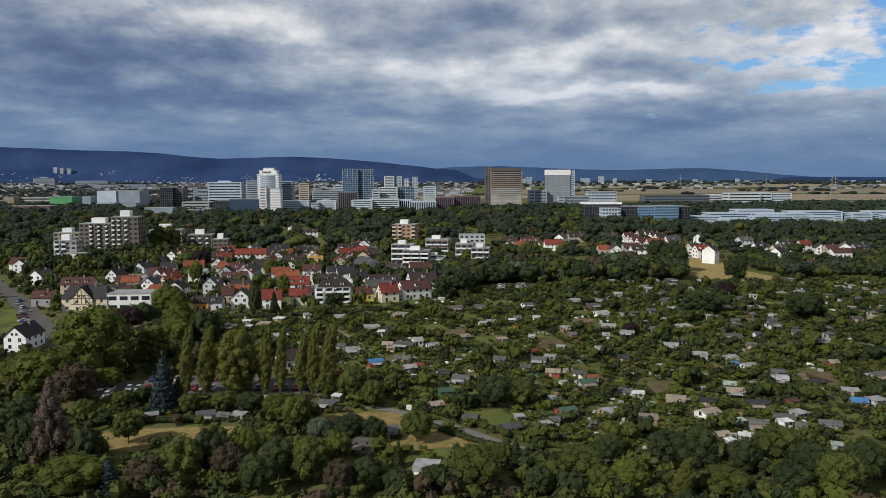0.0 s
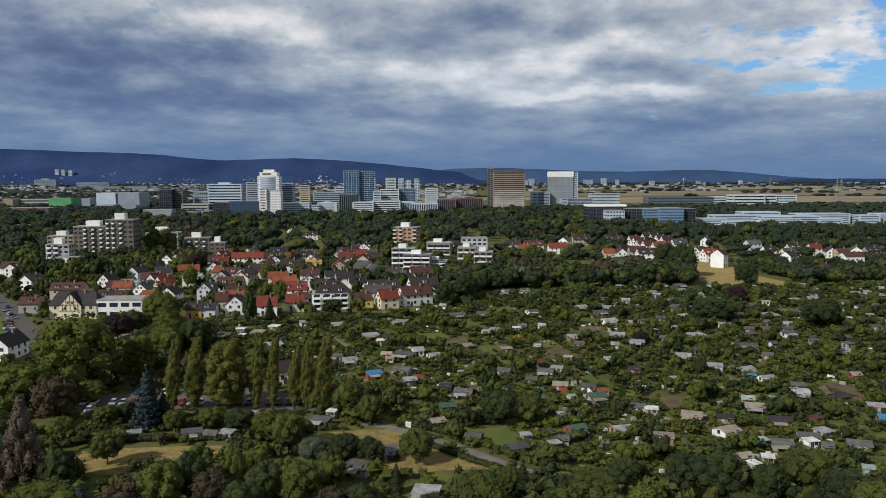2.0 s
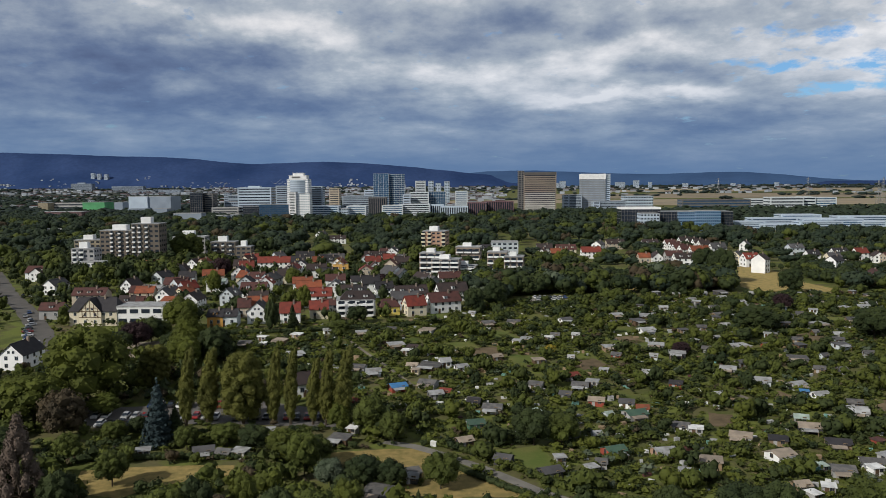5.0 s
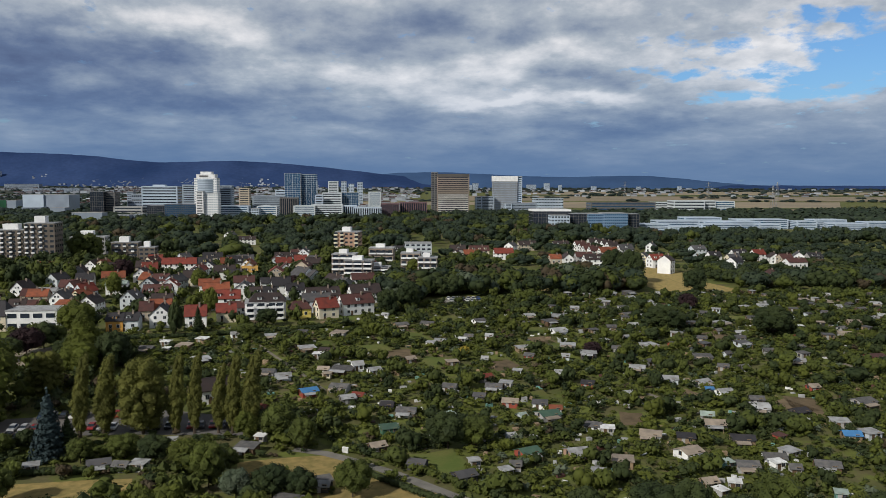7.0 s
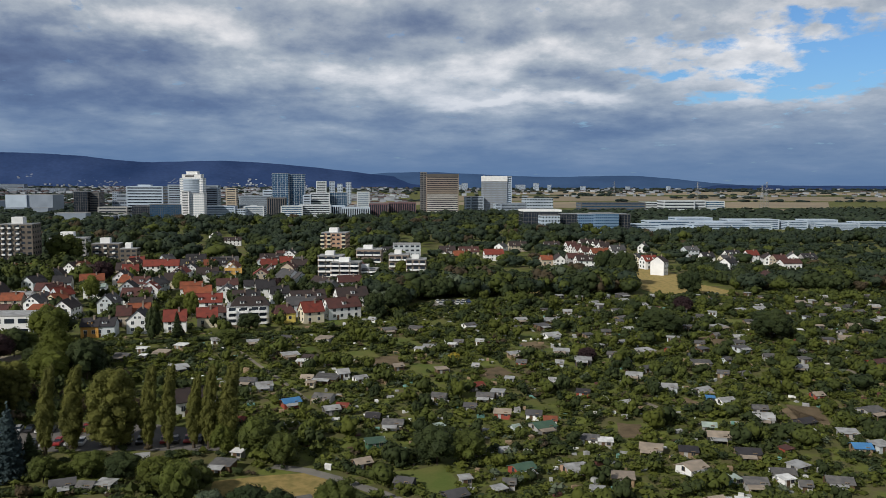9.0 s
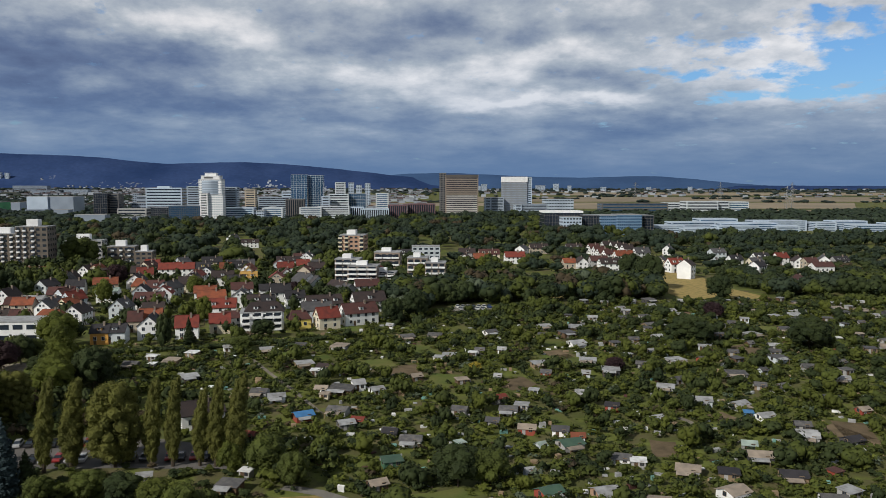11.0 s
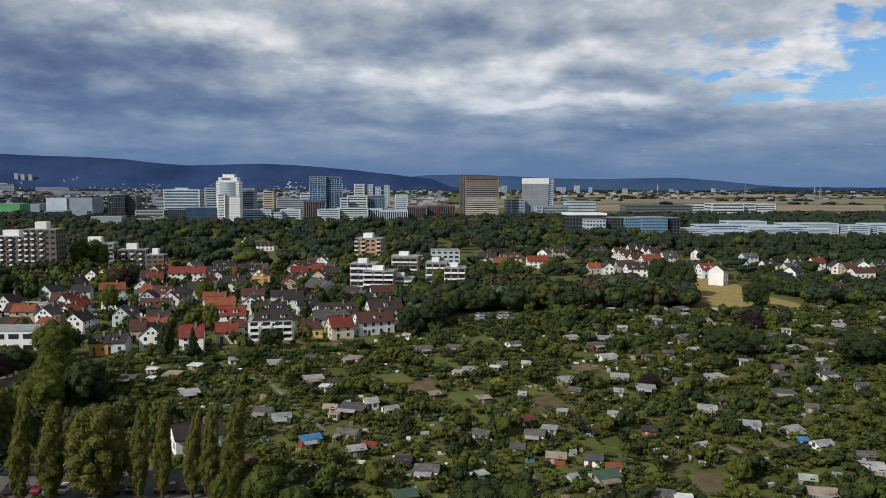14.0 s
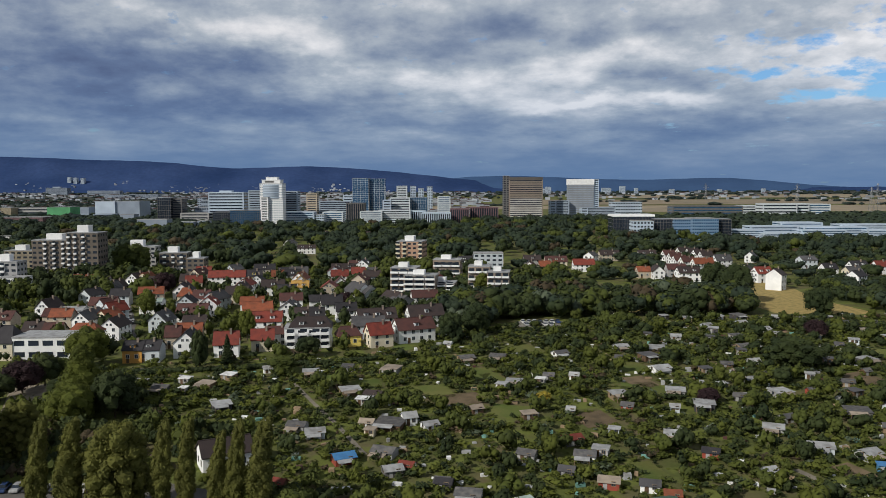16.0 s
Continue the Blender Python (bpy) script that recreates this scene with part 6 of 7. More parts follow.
shed(-96.5, 324.8, 3.3, 2.8, 1.95, -10, 'timber', 'light', 'flat')
shed(-80.7, 317.3, 2.0, 2.2, 1.95, -10, 'grey', 'white', 'flat')
shed(-64.8, 302.3, 5.0, 4.3, 1.95, 26, 'dark', 'light', 'flat')
shed(-30.8, 316.5, 5.6, 4.7, 1.95, 20, 'timber', 'light', 'flat')
shed(-23.3, 312.8, 5.1, 4.3, 2.4, -18, 'brown', 'brown', 'gable')
shed(-26.0, 307.1, 3.2, 2.7, 1.95, -10, 'grey', 'white', 'flat')
shed(-22.4, 288.0, 3.6, 3.0, 2.3, -10, 'white', 'tan', 'gable')
shed(-16.4, 287.3, 7.1, 6.0, 1.95, -14, 'brown', 'felt', 'flat')
shed(-11.7, 290.2, 3.6, 3.1, 3.4, 20, 'white', 'light', 'gable')
shed(-6.1, 286.3, 3.9, 3.3, 2.3, 26, 'white', 'light', 'gable')
shed(5.9, 299.9, 3.4, 2.9, 2.3, 26, 'brown', 'tan', 'gable')
shed(-40.1, 285.4, 4.6, 3.9, 2.4, -10, 'grey', 'felt', 'gable')
shed(-34.7, 280.5, 4.7, 4.0, 2.4, 14, 'pale', 'light', 'gable')
shed(-20.9, 281.4, 2.5, 2.2, 1.95, -14, 'cream', 'tan', 'flat')
shed(-25.1, 263.8, 4.9, 4.2, 2.4, 26, 'red', 'blue', 'gable')
shed(-15.9, 267.7, 5.3, 4.5, 2.4, -18, 'grey', 'felt', 'gable')
shed(-13.2, 256.5, 4.1, 3.5, 2.4, 20, 'slate', 'light', 'gable')
shed(-10.1, 258.9, 3.3, 2.8, 2.3, -18, 'white', 'red', 'gable')
shed(-1.6, 249.6, 3.4, 2.9, 2.3, -14, 'dark', 'dark', 'gable')
shed(3.5, 244.1, 5.1, 4.3, 2.4, -10, 'white', 'felt', 'gable')
shed(-36.3, 249.0, 2.7, 2.3, 2.3, -22, 'brown', 'red', 'gable')
shed(22.8, 220.3, 3.0, 2.5, 2.3, -10, 'brown', 'felt', 'gable')
shed(28.9, 221.7, 2.1, 2.2, 2.3, 14, 'pale', 'light', 'gable')
shed(31.1, 210.0, 4.8, 4.1, 2.4, 26, 'red', 'green', 'gable')
shed(42.5, 209.4, 4.8, 4.1, 2.4, 14, 'brick', 'light', 'gable')
shed(51.5, 202.9, 4.5, 3.8, 1.95, -14, 'timber', 'tan', 'flat')
shed(44.0, 195.9, 2.7, 2.3, 1.95, -18, 'pale', 'light', 'flat')
shed(68.7, 208.1, 5.3, 4.5, 2.4, 26, 'white', 'tan', 'gable')
shed(72.0, 218.2, 4.1, 3.5, 1.95, -18, 'timber', 'dark', 'flat')
shed(64.2, 221.5, 5.0, 4.3, 2.4, -22, 'grey', 'tan', 'gable')
shed(51.5, 229.2, 4.1, 3.5, 2.4, -22, 'white', 'felt', 'gable')
shed(84.1, 229.3, 5.4, 4.6, 2.4, -14, 'dark', 'tan', 'gable')
shed(85.5, 216.6, 5.4, 4.6, 2.4, -14, 'timber', 'dark', 'gable')
shed(95.4, 217.5, 2.6, 2.2, 1.95, 26, 'red', 'rust', 'flat')
shed(86.9, 203.1, 4.8, 4.1, 2.4, -14, 'white', 'felt', 'gable')
shed(92.4, 206.7, 3.7, 3.2, 1.95, 26, 'grey', 'light', 'flat')
shed(85.7, 199.2, 2.7, 2.3, 1.95, 14, 'white', 'white', 'flat')
shed(96.3, 197.5, 5.1, 4.3, 2.4, -18, 'brown', 'felt', 'gable')
shed(88.2, 196.1, 2.3, 2.2, 2.3, -14, 'grey', 'felt', 'gable')
shed(74.4, 200.0, 2.3, 2.2, 1.95, 14, 'teal', 'pale', 'flat')
shed(78.4, 198.5, 4.6, 3.9, 2.4, -10, 'grey', 'felt', 'gable')
shed(114.2, 218.1, 4.1, 3.5, 2.4, -10, 'timber', 'blue', 'gable')
shed(117.4, 228.6, 4.3, 3.7, 1.95, -14, 'grey', 'light', 'flat')
shed(119.7, 219.0, 4.2, 3.5, 1.95, 14, 'pale', 'light', 'flat')
shed(111.5, 238.4, 4.4, 3.7, 2.4, 20, 'dark', 'dark', 'gable')
shed(102.2, 241.7, 4.7, 4.0, 2.4, -22, 'grey', 'light', 'gable')
shed(104.9, 250.0, 3.8, 3.2, 2.3, -14, 'dark', 'felt', 'gable')
shed(134.5, 246.2, 5.9, 5.0, 2.4, 20, 'grey', 'felt', 'gable')
shed(127.8, 261.1, 3.3, 2.8, 2.3, 14, 'red', 'tan', 'gable')
shed(169.4, 295.9, 5.9, 5.0, 2.4, 14, 'red', 'rust', 'gable')
shed(14.9, 196.1, 4.4, 3.7, 2.4, 26, 'dark', 'grey', 'gable')
shed(24.2, 197.9, 2.4, 2.2, 1.95, 26, 'grey', 'light', 'flat')
shed(26.9, 201.8, 2.4, 2.2, 2.3, -10, 'grey', 'felt', 'gable')
shed(17.9, 204.1, 2.2, 2.2, 1.95, 14, 'grey', 'light', 'flat')
shed(40.8, 191.7, 2.0, 2.2, 1.95, 14, 'timber', 'white', 'flat')
shed(54.5, 226.3, 3.2, 2.7, 1.95, -14, 'grey', 'white', 'flat')
shed(70.9, 188.0, 2.4, 2.2, 1.95, -18, 'grey', 'white', 'flat')
shed(65.9, 189.4, 3.2, 2.7, 2.3, 14, 'timber', 'tan', 'gable')
shed(139.0, 291.3, 4.6, 3.9, 2.4, -22, 'grey', 'light', 'gable')
shed(-65.6, 207.8, 4.7, 4.0, 2.4, 20, 'dark', 'grey', 'gable')
shed(-56.5, 206.7, 3.4, 2.9, 1.95, -14, 'grey', 'light', 'flat')
shed(-4.1, 216.4, 3.7, 3.2, 2.3, 26, 'brown', 'tan', 'gable')
shed(-1.1, 229.7, 4.3, 3.7, 1.95, 14, 'green', 'green', 'flat')
shed(5.2, 204.1, 3.8, 3.2, 2.3, -22, 'dark', 'grey', 'gable')
shed(-2.0, 250.3, 3.1, 2.6, 2.3, -10, 'red', 'felt', 'gable')
shed(-34.7, 217.0, 4.7, 4.0, 1.95, -14, 'brown', 'felt', 'flat')
shed(-32.7, 224.5, 2.4, 2.2, 1.95, -18, 'grey', 'white', 'flat')
shed(-53.9, 222.4, 3.1, 2.6, 1.95, 14, 'grey', 'light', 'flat')
shed(-14.9, 192.2, 3.0, 2.6, 2.3, -10, 'dark', 'light', 'gable')
shed(-79.6, 206.5, 3.0, 2.5, 1.95, 20, 'grey', 'light', 'flat')
shed(-21.1, 183.2, 6.0, 5.1, 1.95, -22, 'grey', 'felt', 'flat')
shed(-15.1, 194.3, 3.5, 3.0, 1.95, 20, 'dark', 'felt', 'flat')
shed(-5.7, 169.0, 5.0, 4.3, 1.95, -10, 'white', 'light', 'flat')
shed(-17.9, 168.0, 2.5, 2.2, 2.3, -18, 'grey', 'light', 'gable')
shed(65.1, 174.9, 3.9, 3.3, 2.3, -22, 'dark', 'tan', 'gable')
shed(54.5, 165.8, 2.6, 2.2, 2.3, -22, 'dark', 'felt', 'gable')
shed(89.9, 181.0, 2.2, 2.2, 1.95, -22, 'teal', 'pale', 'flat')
shed(84.4, 166.2, 4.5, 3.8, 2.4, -10, 'dark', 'felt', 'gable')
shed(66.3, 184.1, 2.0, 2.2, 1.95, 26, 'grey', 'white', 'flat')
shed(90.8, 168.9, 3.5, 3.0, 2.3, -18, 'white', 'tan', 'gable')
shed(41.6, 171.7, 2.1, 2.2, 2.3, -22, 'timber', 'felt', 'gable')

# more huts in the far plots
_rng = np.random.default_rng(17)
_n = 0
while _n < 95:
    _x, _y = _rng.uniform(60, 300), _rng.uniform(285, 435)
    if _x > 110 + (_y - 270) * 1.3 or any((_x - a) ** 2 + (_y - b) ** 2 < (r + 6) ** 2 for a, b, r in SHED_SPOTS):
        continue
    _w = _rng.uniform(2.4, 5.5)
    shed(round(_x, 1), round(_y, 1), _w, _w * 0.85, _rng.uniform(2.1, 2.5), float(_rng.choice((-20, -12, 16, 24))),
         str(_rng.choice(("grey", "grey", "timber", "brown", "dark", "pale"))), str(_rng.choice(("light", "felt", "grey", "grey", "tan", "light"))), str(_rng.choice(("gable", "flat"))))
    _n += 1

# ---- single trees ----
tree('olive0', -112.8, 247.0, 24.3, 24.0)
tree('tall0', -100.0, 263.3, 14.7, 10.8)
tree('spire0', -102.5, 299.5, 19.6, 16.5)
tree('deep1', -91.5, 295.0, 13.0, 12.5)
tree('olive1', -99.5, 287.0, 11.5, 12.0)
tree('poplar0', -78.0, 230.0, 22.2, 5.4, 10)
tree('poplar1', -72.4, 231.0, 22.0, 6.6, -15)
tree('tall1', -63.4, 232.5, 20.6, 14.2, 0)
tree('poplar2', -55.2, 232.0, 21.6, 5.2, 5)
tree('poplar0', -50.6, 232.5, 21.6, 4.8, -20)
tree('poplar1', -44.6, 232.5, 18.8, 4.6, 0)
tree('poplar2', -41.0, 232.0, 21.4, 4.8, 15)
tree('poplar0', -36.6, 232.5, 21.8, 6.6, -5)
tree('spruce', -79.1, 214.3, 16.6, 8.7)
tree('fir0', -75.8, 216.8, 9.5, 6.3)
tree('olive0', -118.2, 228.1, 15.1, 17.8)
tree('rust0', -104.7, 218.2, 13.1, 11.7)
tree('olive2', -130.7, 236.8, 11.6, 11.3)
tree('dead0', -88.8, 171.7, 19.9, 12.6)
tree('deep0', -96.4, 175.7, 11.7, 9.6)
tree('deep1', -81.8, 172.3, 9.2, 7.9)
tree('olive1', -77.0, 156.2, 8.3, 13.1)
tree('spruce', -69.9, 156.2, 8.2, 6.4)
tree('rust0', -62.1, 156.1, 8.6, 9.2)
tree('round1', -78.5, 188.1, 8.1, 7.3)
tree('round2', -95.9, 202.7, 7.0, 6.2)
tree('round0', -56.4, 160.1, 11.0, 10.4)
tree('deep2', -52.3, 165.8, 10.7, 7.1)
tree('rust0', -47.2, 161.4, 9.2, 8.0)
tree('olive0', -45.3, 171.9, 9.5, 5.5)
tree('deep0', -37.0, 164.2, 9.8, 8.3)
tree('round1', -30.0, 164.1, 9.7, 9.1)
tree('olive2', -25.8, 173.4, 7.8, 6.6)
tree('grey0', -32.1, 189.5, 5.9, 6.6)
tree('deep1', -24.8, 189.4, 6.8, 8.1)
tree('deep2', -18.9, 188.6, 6.2, 6.5)
tree('round2', -8.6, 188.5, 8.0, 7.8)
tree('round0', -38.9, 195.6, 9.9, 8.2)
tree('olive1', -45.6, 204.4, 7.9, 8.6)
tree('round1', -36.9, 204.3, 5.7, 5.7)
tree('round0', -28.2, 224.1, 10.1, 9.0)
tree('round1', -21.6, 217.7, 8.3, 7.2)
tree('deep0', -54.6, 211.6, 6.5, 8.3)
tree('round2', -62.0, 214.1, 6.1, 7.7)
tree('deep1', -17.9, 158.4, 7.1, 7.6)
tree('fir0', -12.0, 171.6, 6.5, 3.5)
tree('rust0', -22.9, 155.7, 7.7, 6.4)
tree('deep2', -11.0, 155.6, 5.8, 6.4)
tree('deep0', -3.9, 158.3, 5.6, 6.5)
tree('round2', 4.4, 158.2, 9.7, 11.3)
tree('fir1', 13.9, 170.7, 7.3, 4.2)
tree('round1', 11.3, 171.4, 5.9, 4.7)
tree('round0', 20.7, 159.4, 6.0, 6.6)
tree('round1', 27.1, 163.6, 7.4, 10.2)
tree('light0', 35.1, 155.2, 7.8, 7.8)
tree('deep0', 47.1, 171.0, 8.6, 9.5)
tree('deep1', 52.8, 167.2, 10.3, 9.6)
tree('poplar1', 44.5, 150.5, 10.4, 4.6)
tree('deep2', 62.4, 167.1, 7.6, 7.4)
tree('round1', 71.2, 170.4, 9.6, 10.5)
tree('deep1', 74.5, 160.3, 9.1, 9.8)
tree('round0', 77.2, 153.6, 9.5, 10.7)
tree('olive1', 54.5, 155.1, 6.2, 10.2)
tree('deep2', 12.9, 217.3, 9.3, 10.5)
tree('round0', 19.8, 217.2, 8.3, 9.0)
tree('deep1', 35.4, 172.8, 7.3, 6.7)
tree('round2', 30.0, 155.3, 6.5, 6.5)
tree('deep0', 17.4, 155.4, 6.4, 6.4)
tree('light0', -42.0, 238.4, 5.0, 5.0)
tree('light1', -36.8, 227.0, 7.1, 5.6)
tree('light0', -104.5, 239.2, 6.3, 9.0)
tree('round1', -71.1, 211.8, 6.2, 6.2)
tree('deep2', -87.5, 222.0, 5.2, 5.0)
tree('round2', -91.4, 217.6, 5.4, 6.2)
tree('deep1', -111.8, 202.9, 8.0, 9.6)
tree('deep2', -39.6, 155.9, 8.8, 7.7)
tree('deep0', 68.1, 154.9, 7.0, 9.3)
tree('deep1', 85.9, 161.6, 9.5, 8.9)
tree('purple0', 71.3, 307.9, 4.9, 6.6)
tree('deep0', 160.7, 440.6, 13.5, 12.9)
tree('deep1', 111.6, 345.9, 10.6, 16.4)
tree('deep2', 150.8, 333.5, 12.1, 15.7)
tree('yellow0', 25.3, 308.0, 3.6, 4.2)
tree('light0', 53.8, 557.5, 10.9, 7.5)
tree('deep0', -51.9, 361.5, 7.7, 9.2)
tree('round0', -56.2, 340.5, 5.7, 9.5)
tree('grey0', 111.1, 454.6, 12.8, 13.9)
tree('purple0', -158.5, 509.4, 12.4, 11.7)
tree('deep1', -83.8, 341.4, 13.7, 5.9)
tree('fir0', -77.8, 352.3, 10.1, 5.2)
tree('olive0', -80.9, 389.1, 12.5, 6.8)
tree('round1', -207.5, 586.1, 23.0, 25.0)
tree('olive2', -123.0, 346.2, 13.6, 14.6)
tree('light1', 14.5, 504.9, 12.7, 12.1)
tree('fir1', -0.1, 397.4, 6.8, 6.3)
tree('deep0', -2.2, 386.6, 12.0, 9.8)
tree('deep1', 7.9, 397.1, 13.5, 11.3)
tree('deep2', 138.1, 481.2, 19.6, 16.6)
tree('deep0', 134.1, 501.8, 18.9, 15.7)
tree('purple0', 138.9, 393.0, 7.8, 8.7)
tree('round1', 67.3, 413.1, 7.2, 8.2)
tree('light0', -139.9, 439.0, 12.6, 8.2)
tree('purple0', -54.2, 468.0, 7.2, 9.5)
tree('light1', -102.4, 460.8, 11.2, 9.5)

# ---- lawns, ways ----
patch('meadow_1', 'dry yellow meadow below the white house', ((173.2, 563.2), (184.4, 577.8), (186.1, 556.3), (187.8, 531.5), (184.5, 507.8), (184.7, 479.9), (187.6, 467.1), (190.8, 448.4), (177.0, 444.7), (165.7, 446.0), (153.9, 446.3), (145.2, 449.7), (143.5, 465.3), (151.5, 494.3)), GRASS_DRY, 0.06)
patch('meadow_2', 'small dry clearing between the trees', ((72.3, 483.0), (81.4, 479.5), (86.1, 461.0), (84.5, 449.8), (76.1, 452.8), (72.3, 461.4)), GRASS_DRY, 0.06)
patch('lawn_1', 'dry yellow lawn between hedges', ((-89.8, 197.0), (-79.7, 199.5), (-66.1, 201.1), (-56.3, 201.4), (-54.2, 193.7), (-63.2, 191.8), (-70.8, 186.8), (-74.0, 181.7), (-85.5, 184.4)), GRASS_DRY, 0.06)
patch('lawn_2', 'dry lawn beside the lane', ((-35.8, 210.4), (-23.4, 213.1), (-12.7, 214.0), (-9.0, 210.0), (-5.2, 199.5), (0.4, 195.2), (9.6, 189.1), (8.1, 184.5), (-2.3, 184.6), (-10.0, 181.8), (-20.4, 183.7), (-14.6, 193.3), (-24.9, 199.7), (-34.4, 202.0)), GRASS_DRY, 0.06)
patch('car_park', 'asphalt car park behind the poplars', ((-113.0, 244.9), (-93.3, 247.6), (-70.9, 255.2), (-40.3, 244.0), (-38.1, 229.9), (-61.3, 231.9), (-81.0, 232.2), (-103.7, 227.9)), ASPHALT, 0.06, 'car park')
patch('car_park', 'gravel parking place at the edge of the wood', ((25.5, 416.2), (46.5, 417.2), (48.0, 429.0), (26.5, 428.4)), GRAVEL_GREY, 0.06, 'car park')
patch('forecourt', 'tan paved forecourt beside the road', ((-136.4, 323.5), (-124.0, 327.3), (-115.3, 312.9), (-120.7, 303.3), (-124.0, 296.4)), PAVING, 0.06)
way('lane', 'narrow grey asphalt lane between hedges', ((-24.0, 218.7), (-16.0, 215.1), (-8.3, 209.1), (0.5, 200.7), (7.2, 193.1), (12.6, 187.1), (18.2, 182.2), (23.6, 179.3), (30.0, 176.5), (37.1, 175.1)), 2.9, GRAVEL_GREY)
way('road', 'wide asphalt road with parked cars', ((-318.3, 534.5), (-249.2, 435.8), (-216.2, 393.6), (-187.2, 352.9), (-165.9, 322.0), (-144.3, 292.6), (-132.4, 274.8)), 9, ASPHALT)
way('path_1', 'straight light gravel path through the gardens', ((-49.9, 327.7), (-39.9, 307.5), (-30.9, 290.2), (-27.3, 282.5), (-20.8, 268.6)), 1.3, GRAVEL)
way('path_2', 'gravel path between garden plots', ((76.2, 260.6), (79.0, 254.5), (81.2, 247.9), (84.7, 241.7)), 1.8, GRAVEL)
way('path_3', 'gravel path between garden plots', ((153.8, 301.6), (156.5, 286.5), (158.7, 272.8)), 2.2, GRAVEL)
way('village_road', 'asphalt road along the village edge', ((-110.4, 342.3), (-92.8, 343.8), (-75.1, 346.1), (-57.7, 351.6), (-35.5, 357.5), (-12.3, 367.3)), 4.5, ASPHALT)
way('side_street', 'asphalt side street with parked cars', ((-128.5, 390.7), (-137.0, 409.3), (-143.4, 425.8), (-159.6, 459.7), (-176.4, 496.2), (-188.0, 524.8)), 7, ASPHALT)
house(-56.5, 258.8, 28, 8, 11, 4.0, 6.5, 'white', 'brown', 0, 0, label='white single-storey workshop with a brown roof behind poplars', name='workshop')

# ---- cars ----
_rng = np.random.default_rng(61)
for _y, _x0, _x1, _full, _turn in ((237.2, -106, -37, 0.85, 6), (247.0, -100, -62, 0.6, 8), (230.6, -110, -84, 0.8, 4)):
    for _k in range(int((_x1 - _x0) / 2.8)):
        if _rng.random() < _full:
            car(round(_x0 + 2.8 * _k, 1), round(_y + _rng.uniform(-0.4, 0.4), 1), round(_turn + _rng.uniform(-3, 3), 1), str(_rng.choice(("white", "silver", "black", "blue", "silver", "white", "black", "red"))))
for _k in range(7):
    car(28.5 + 2.5 * _k, 425.4, 6, ("white", "silver", "white", "black", "silver", "white", "blue")[_k])
for _k in range(5):
    car(29.5 + 2.6 * _k, 419.6, 8, ("silver", "white", "black", "white", "silver")[_k])
car(-179.6, 330.7, 35, 'blue')
car(-185.7, 341.1, 35, 'black')
car(-168.6, 319.6, 40, 'red')
car(-197.1, 364.1, 35, 'white')
car(-204.9, 374.3, 35, 'silver')
car(-182.5, 336.7, 35, 'black')
car(-191.1, 354.9, -50, 'silver')
car(-176.0, 323.6, 35, 'white')
car(-176.8, 499.6, 100, 'blue')
car(-171.8, 488.4, 100, 'black')
car(-166.6, 475.9, 100, 'red')
car(-154.7, 453.1, 110, 'white')
car(-144.1, 429.3, 110, 'silver')
car(-140.4, 422.3, 110, 'black')
car(-150.4, 441.6, 110, 'silver')
car(-159.9, 462.4, 108, 'white')
car(-134.2, 403.5, 100, 'blue')
car(169.8, 578.1, 25, 'black')
car(171.1, 575.0, 25, 'silver')
car(172.4, 572.0, 25, 'white')
car(173.7, 569.0, 25, 'blue')
car(167.3, 566.2, 25, 'black')
car(168.6, 563.3, 25, 'red')
car(169.8, 560.4, 25, 'white')
car(171.1, 557.6, 25, 'silver')
car(164.9, 554.9, 25, 'black')
car(-188.3, 347.1, -55, 'black')
car(-185.0, 341.4, -55, 'red')
car(-181.2, 334.8, -55, 'white')
car(-169.1, 321.2, 35, 'silver')
car(-238.8, 431.3, 35, 'black')
car(-235.7, 431.3, 35, 'silver')
car(-232.5, 429.3, 35, 'white')
car(-208.1, 383.0, 35, 'blue')
car(-196.3, 364.0, 35, 'black')

# ---- bare plots and mown lawns between the huts ----
_rng = np.random.default_rng(23)
_k = 0
while _k < 30:
    _x, _y = _rng.uniform(-60, 190), _rng.uniform(195, 380)
    if _x > (_y - 120) * 1.0 or _x < -(_y - 230) * 0.6 - 5 or any((_x - a) ** 2 + (_y - b) ** 2 < (r + 3.5) ** 2 for a, b, r in SHED_SPOTS):
        continue
    _w, _d, _a = _rng.uniform(2.5, 6), _rng.uniform(3, 8), radians(float(_rng.choice((18, 22, -14))))
    _q = [(_x + u * math.cos(_a) - v * math.sin(_a), _y + u * math.sin(_a) + v * math.cos(_a)) for u, v in ((-_w, -_d), (0.1 * _w, -_d * 1.1), (_w, -_d * 0.9), (_w * 1.05, _d), (0, _d * 0.92), (-_w, _d * 1.05))]
    _m, _t = ((GRASS, "mown green lawn between garden plots"), (SOIL, "bare brown vegetable plot"), (GRASS, "mown green lawn between garden plots"))[_k % 3]
    patch("bare_plot", _t, _q, _m, 0.05)
    _k += 1
shed(-60.2, 206.5, 3.2, 2.7, 2.3, -10, 'grey', 'felt', 'gable')
tree('purple0', -129.0, 316.7, 10.2, 11.6)
tree('deep1', -126.4, 324.8, 10.0, 10.0)
tree('round1', -140.9, 335.9, 5.7, 7.2)
tree('deep0', -131.5, 307.5, 8.7, 10.9)
tree('round0', -124.1, 329.9, 7.8, 8.3)
tree('deep2', -110.9, 306.6, 8.4, 9.3)

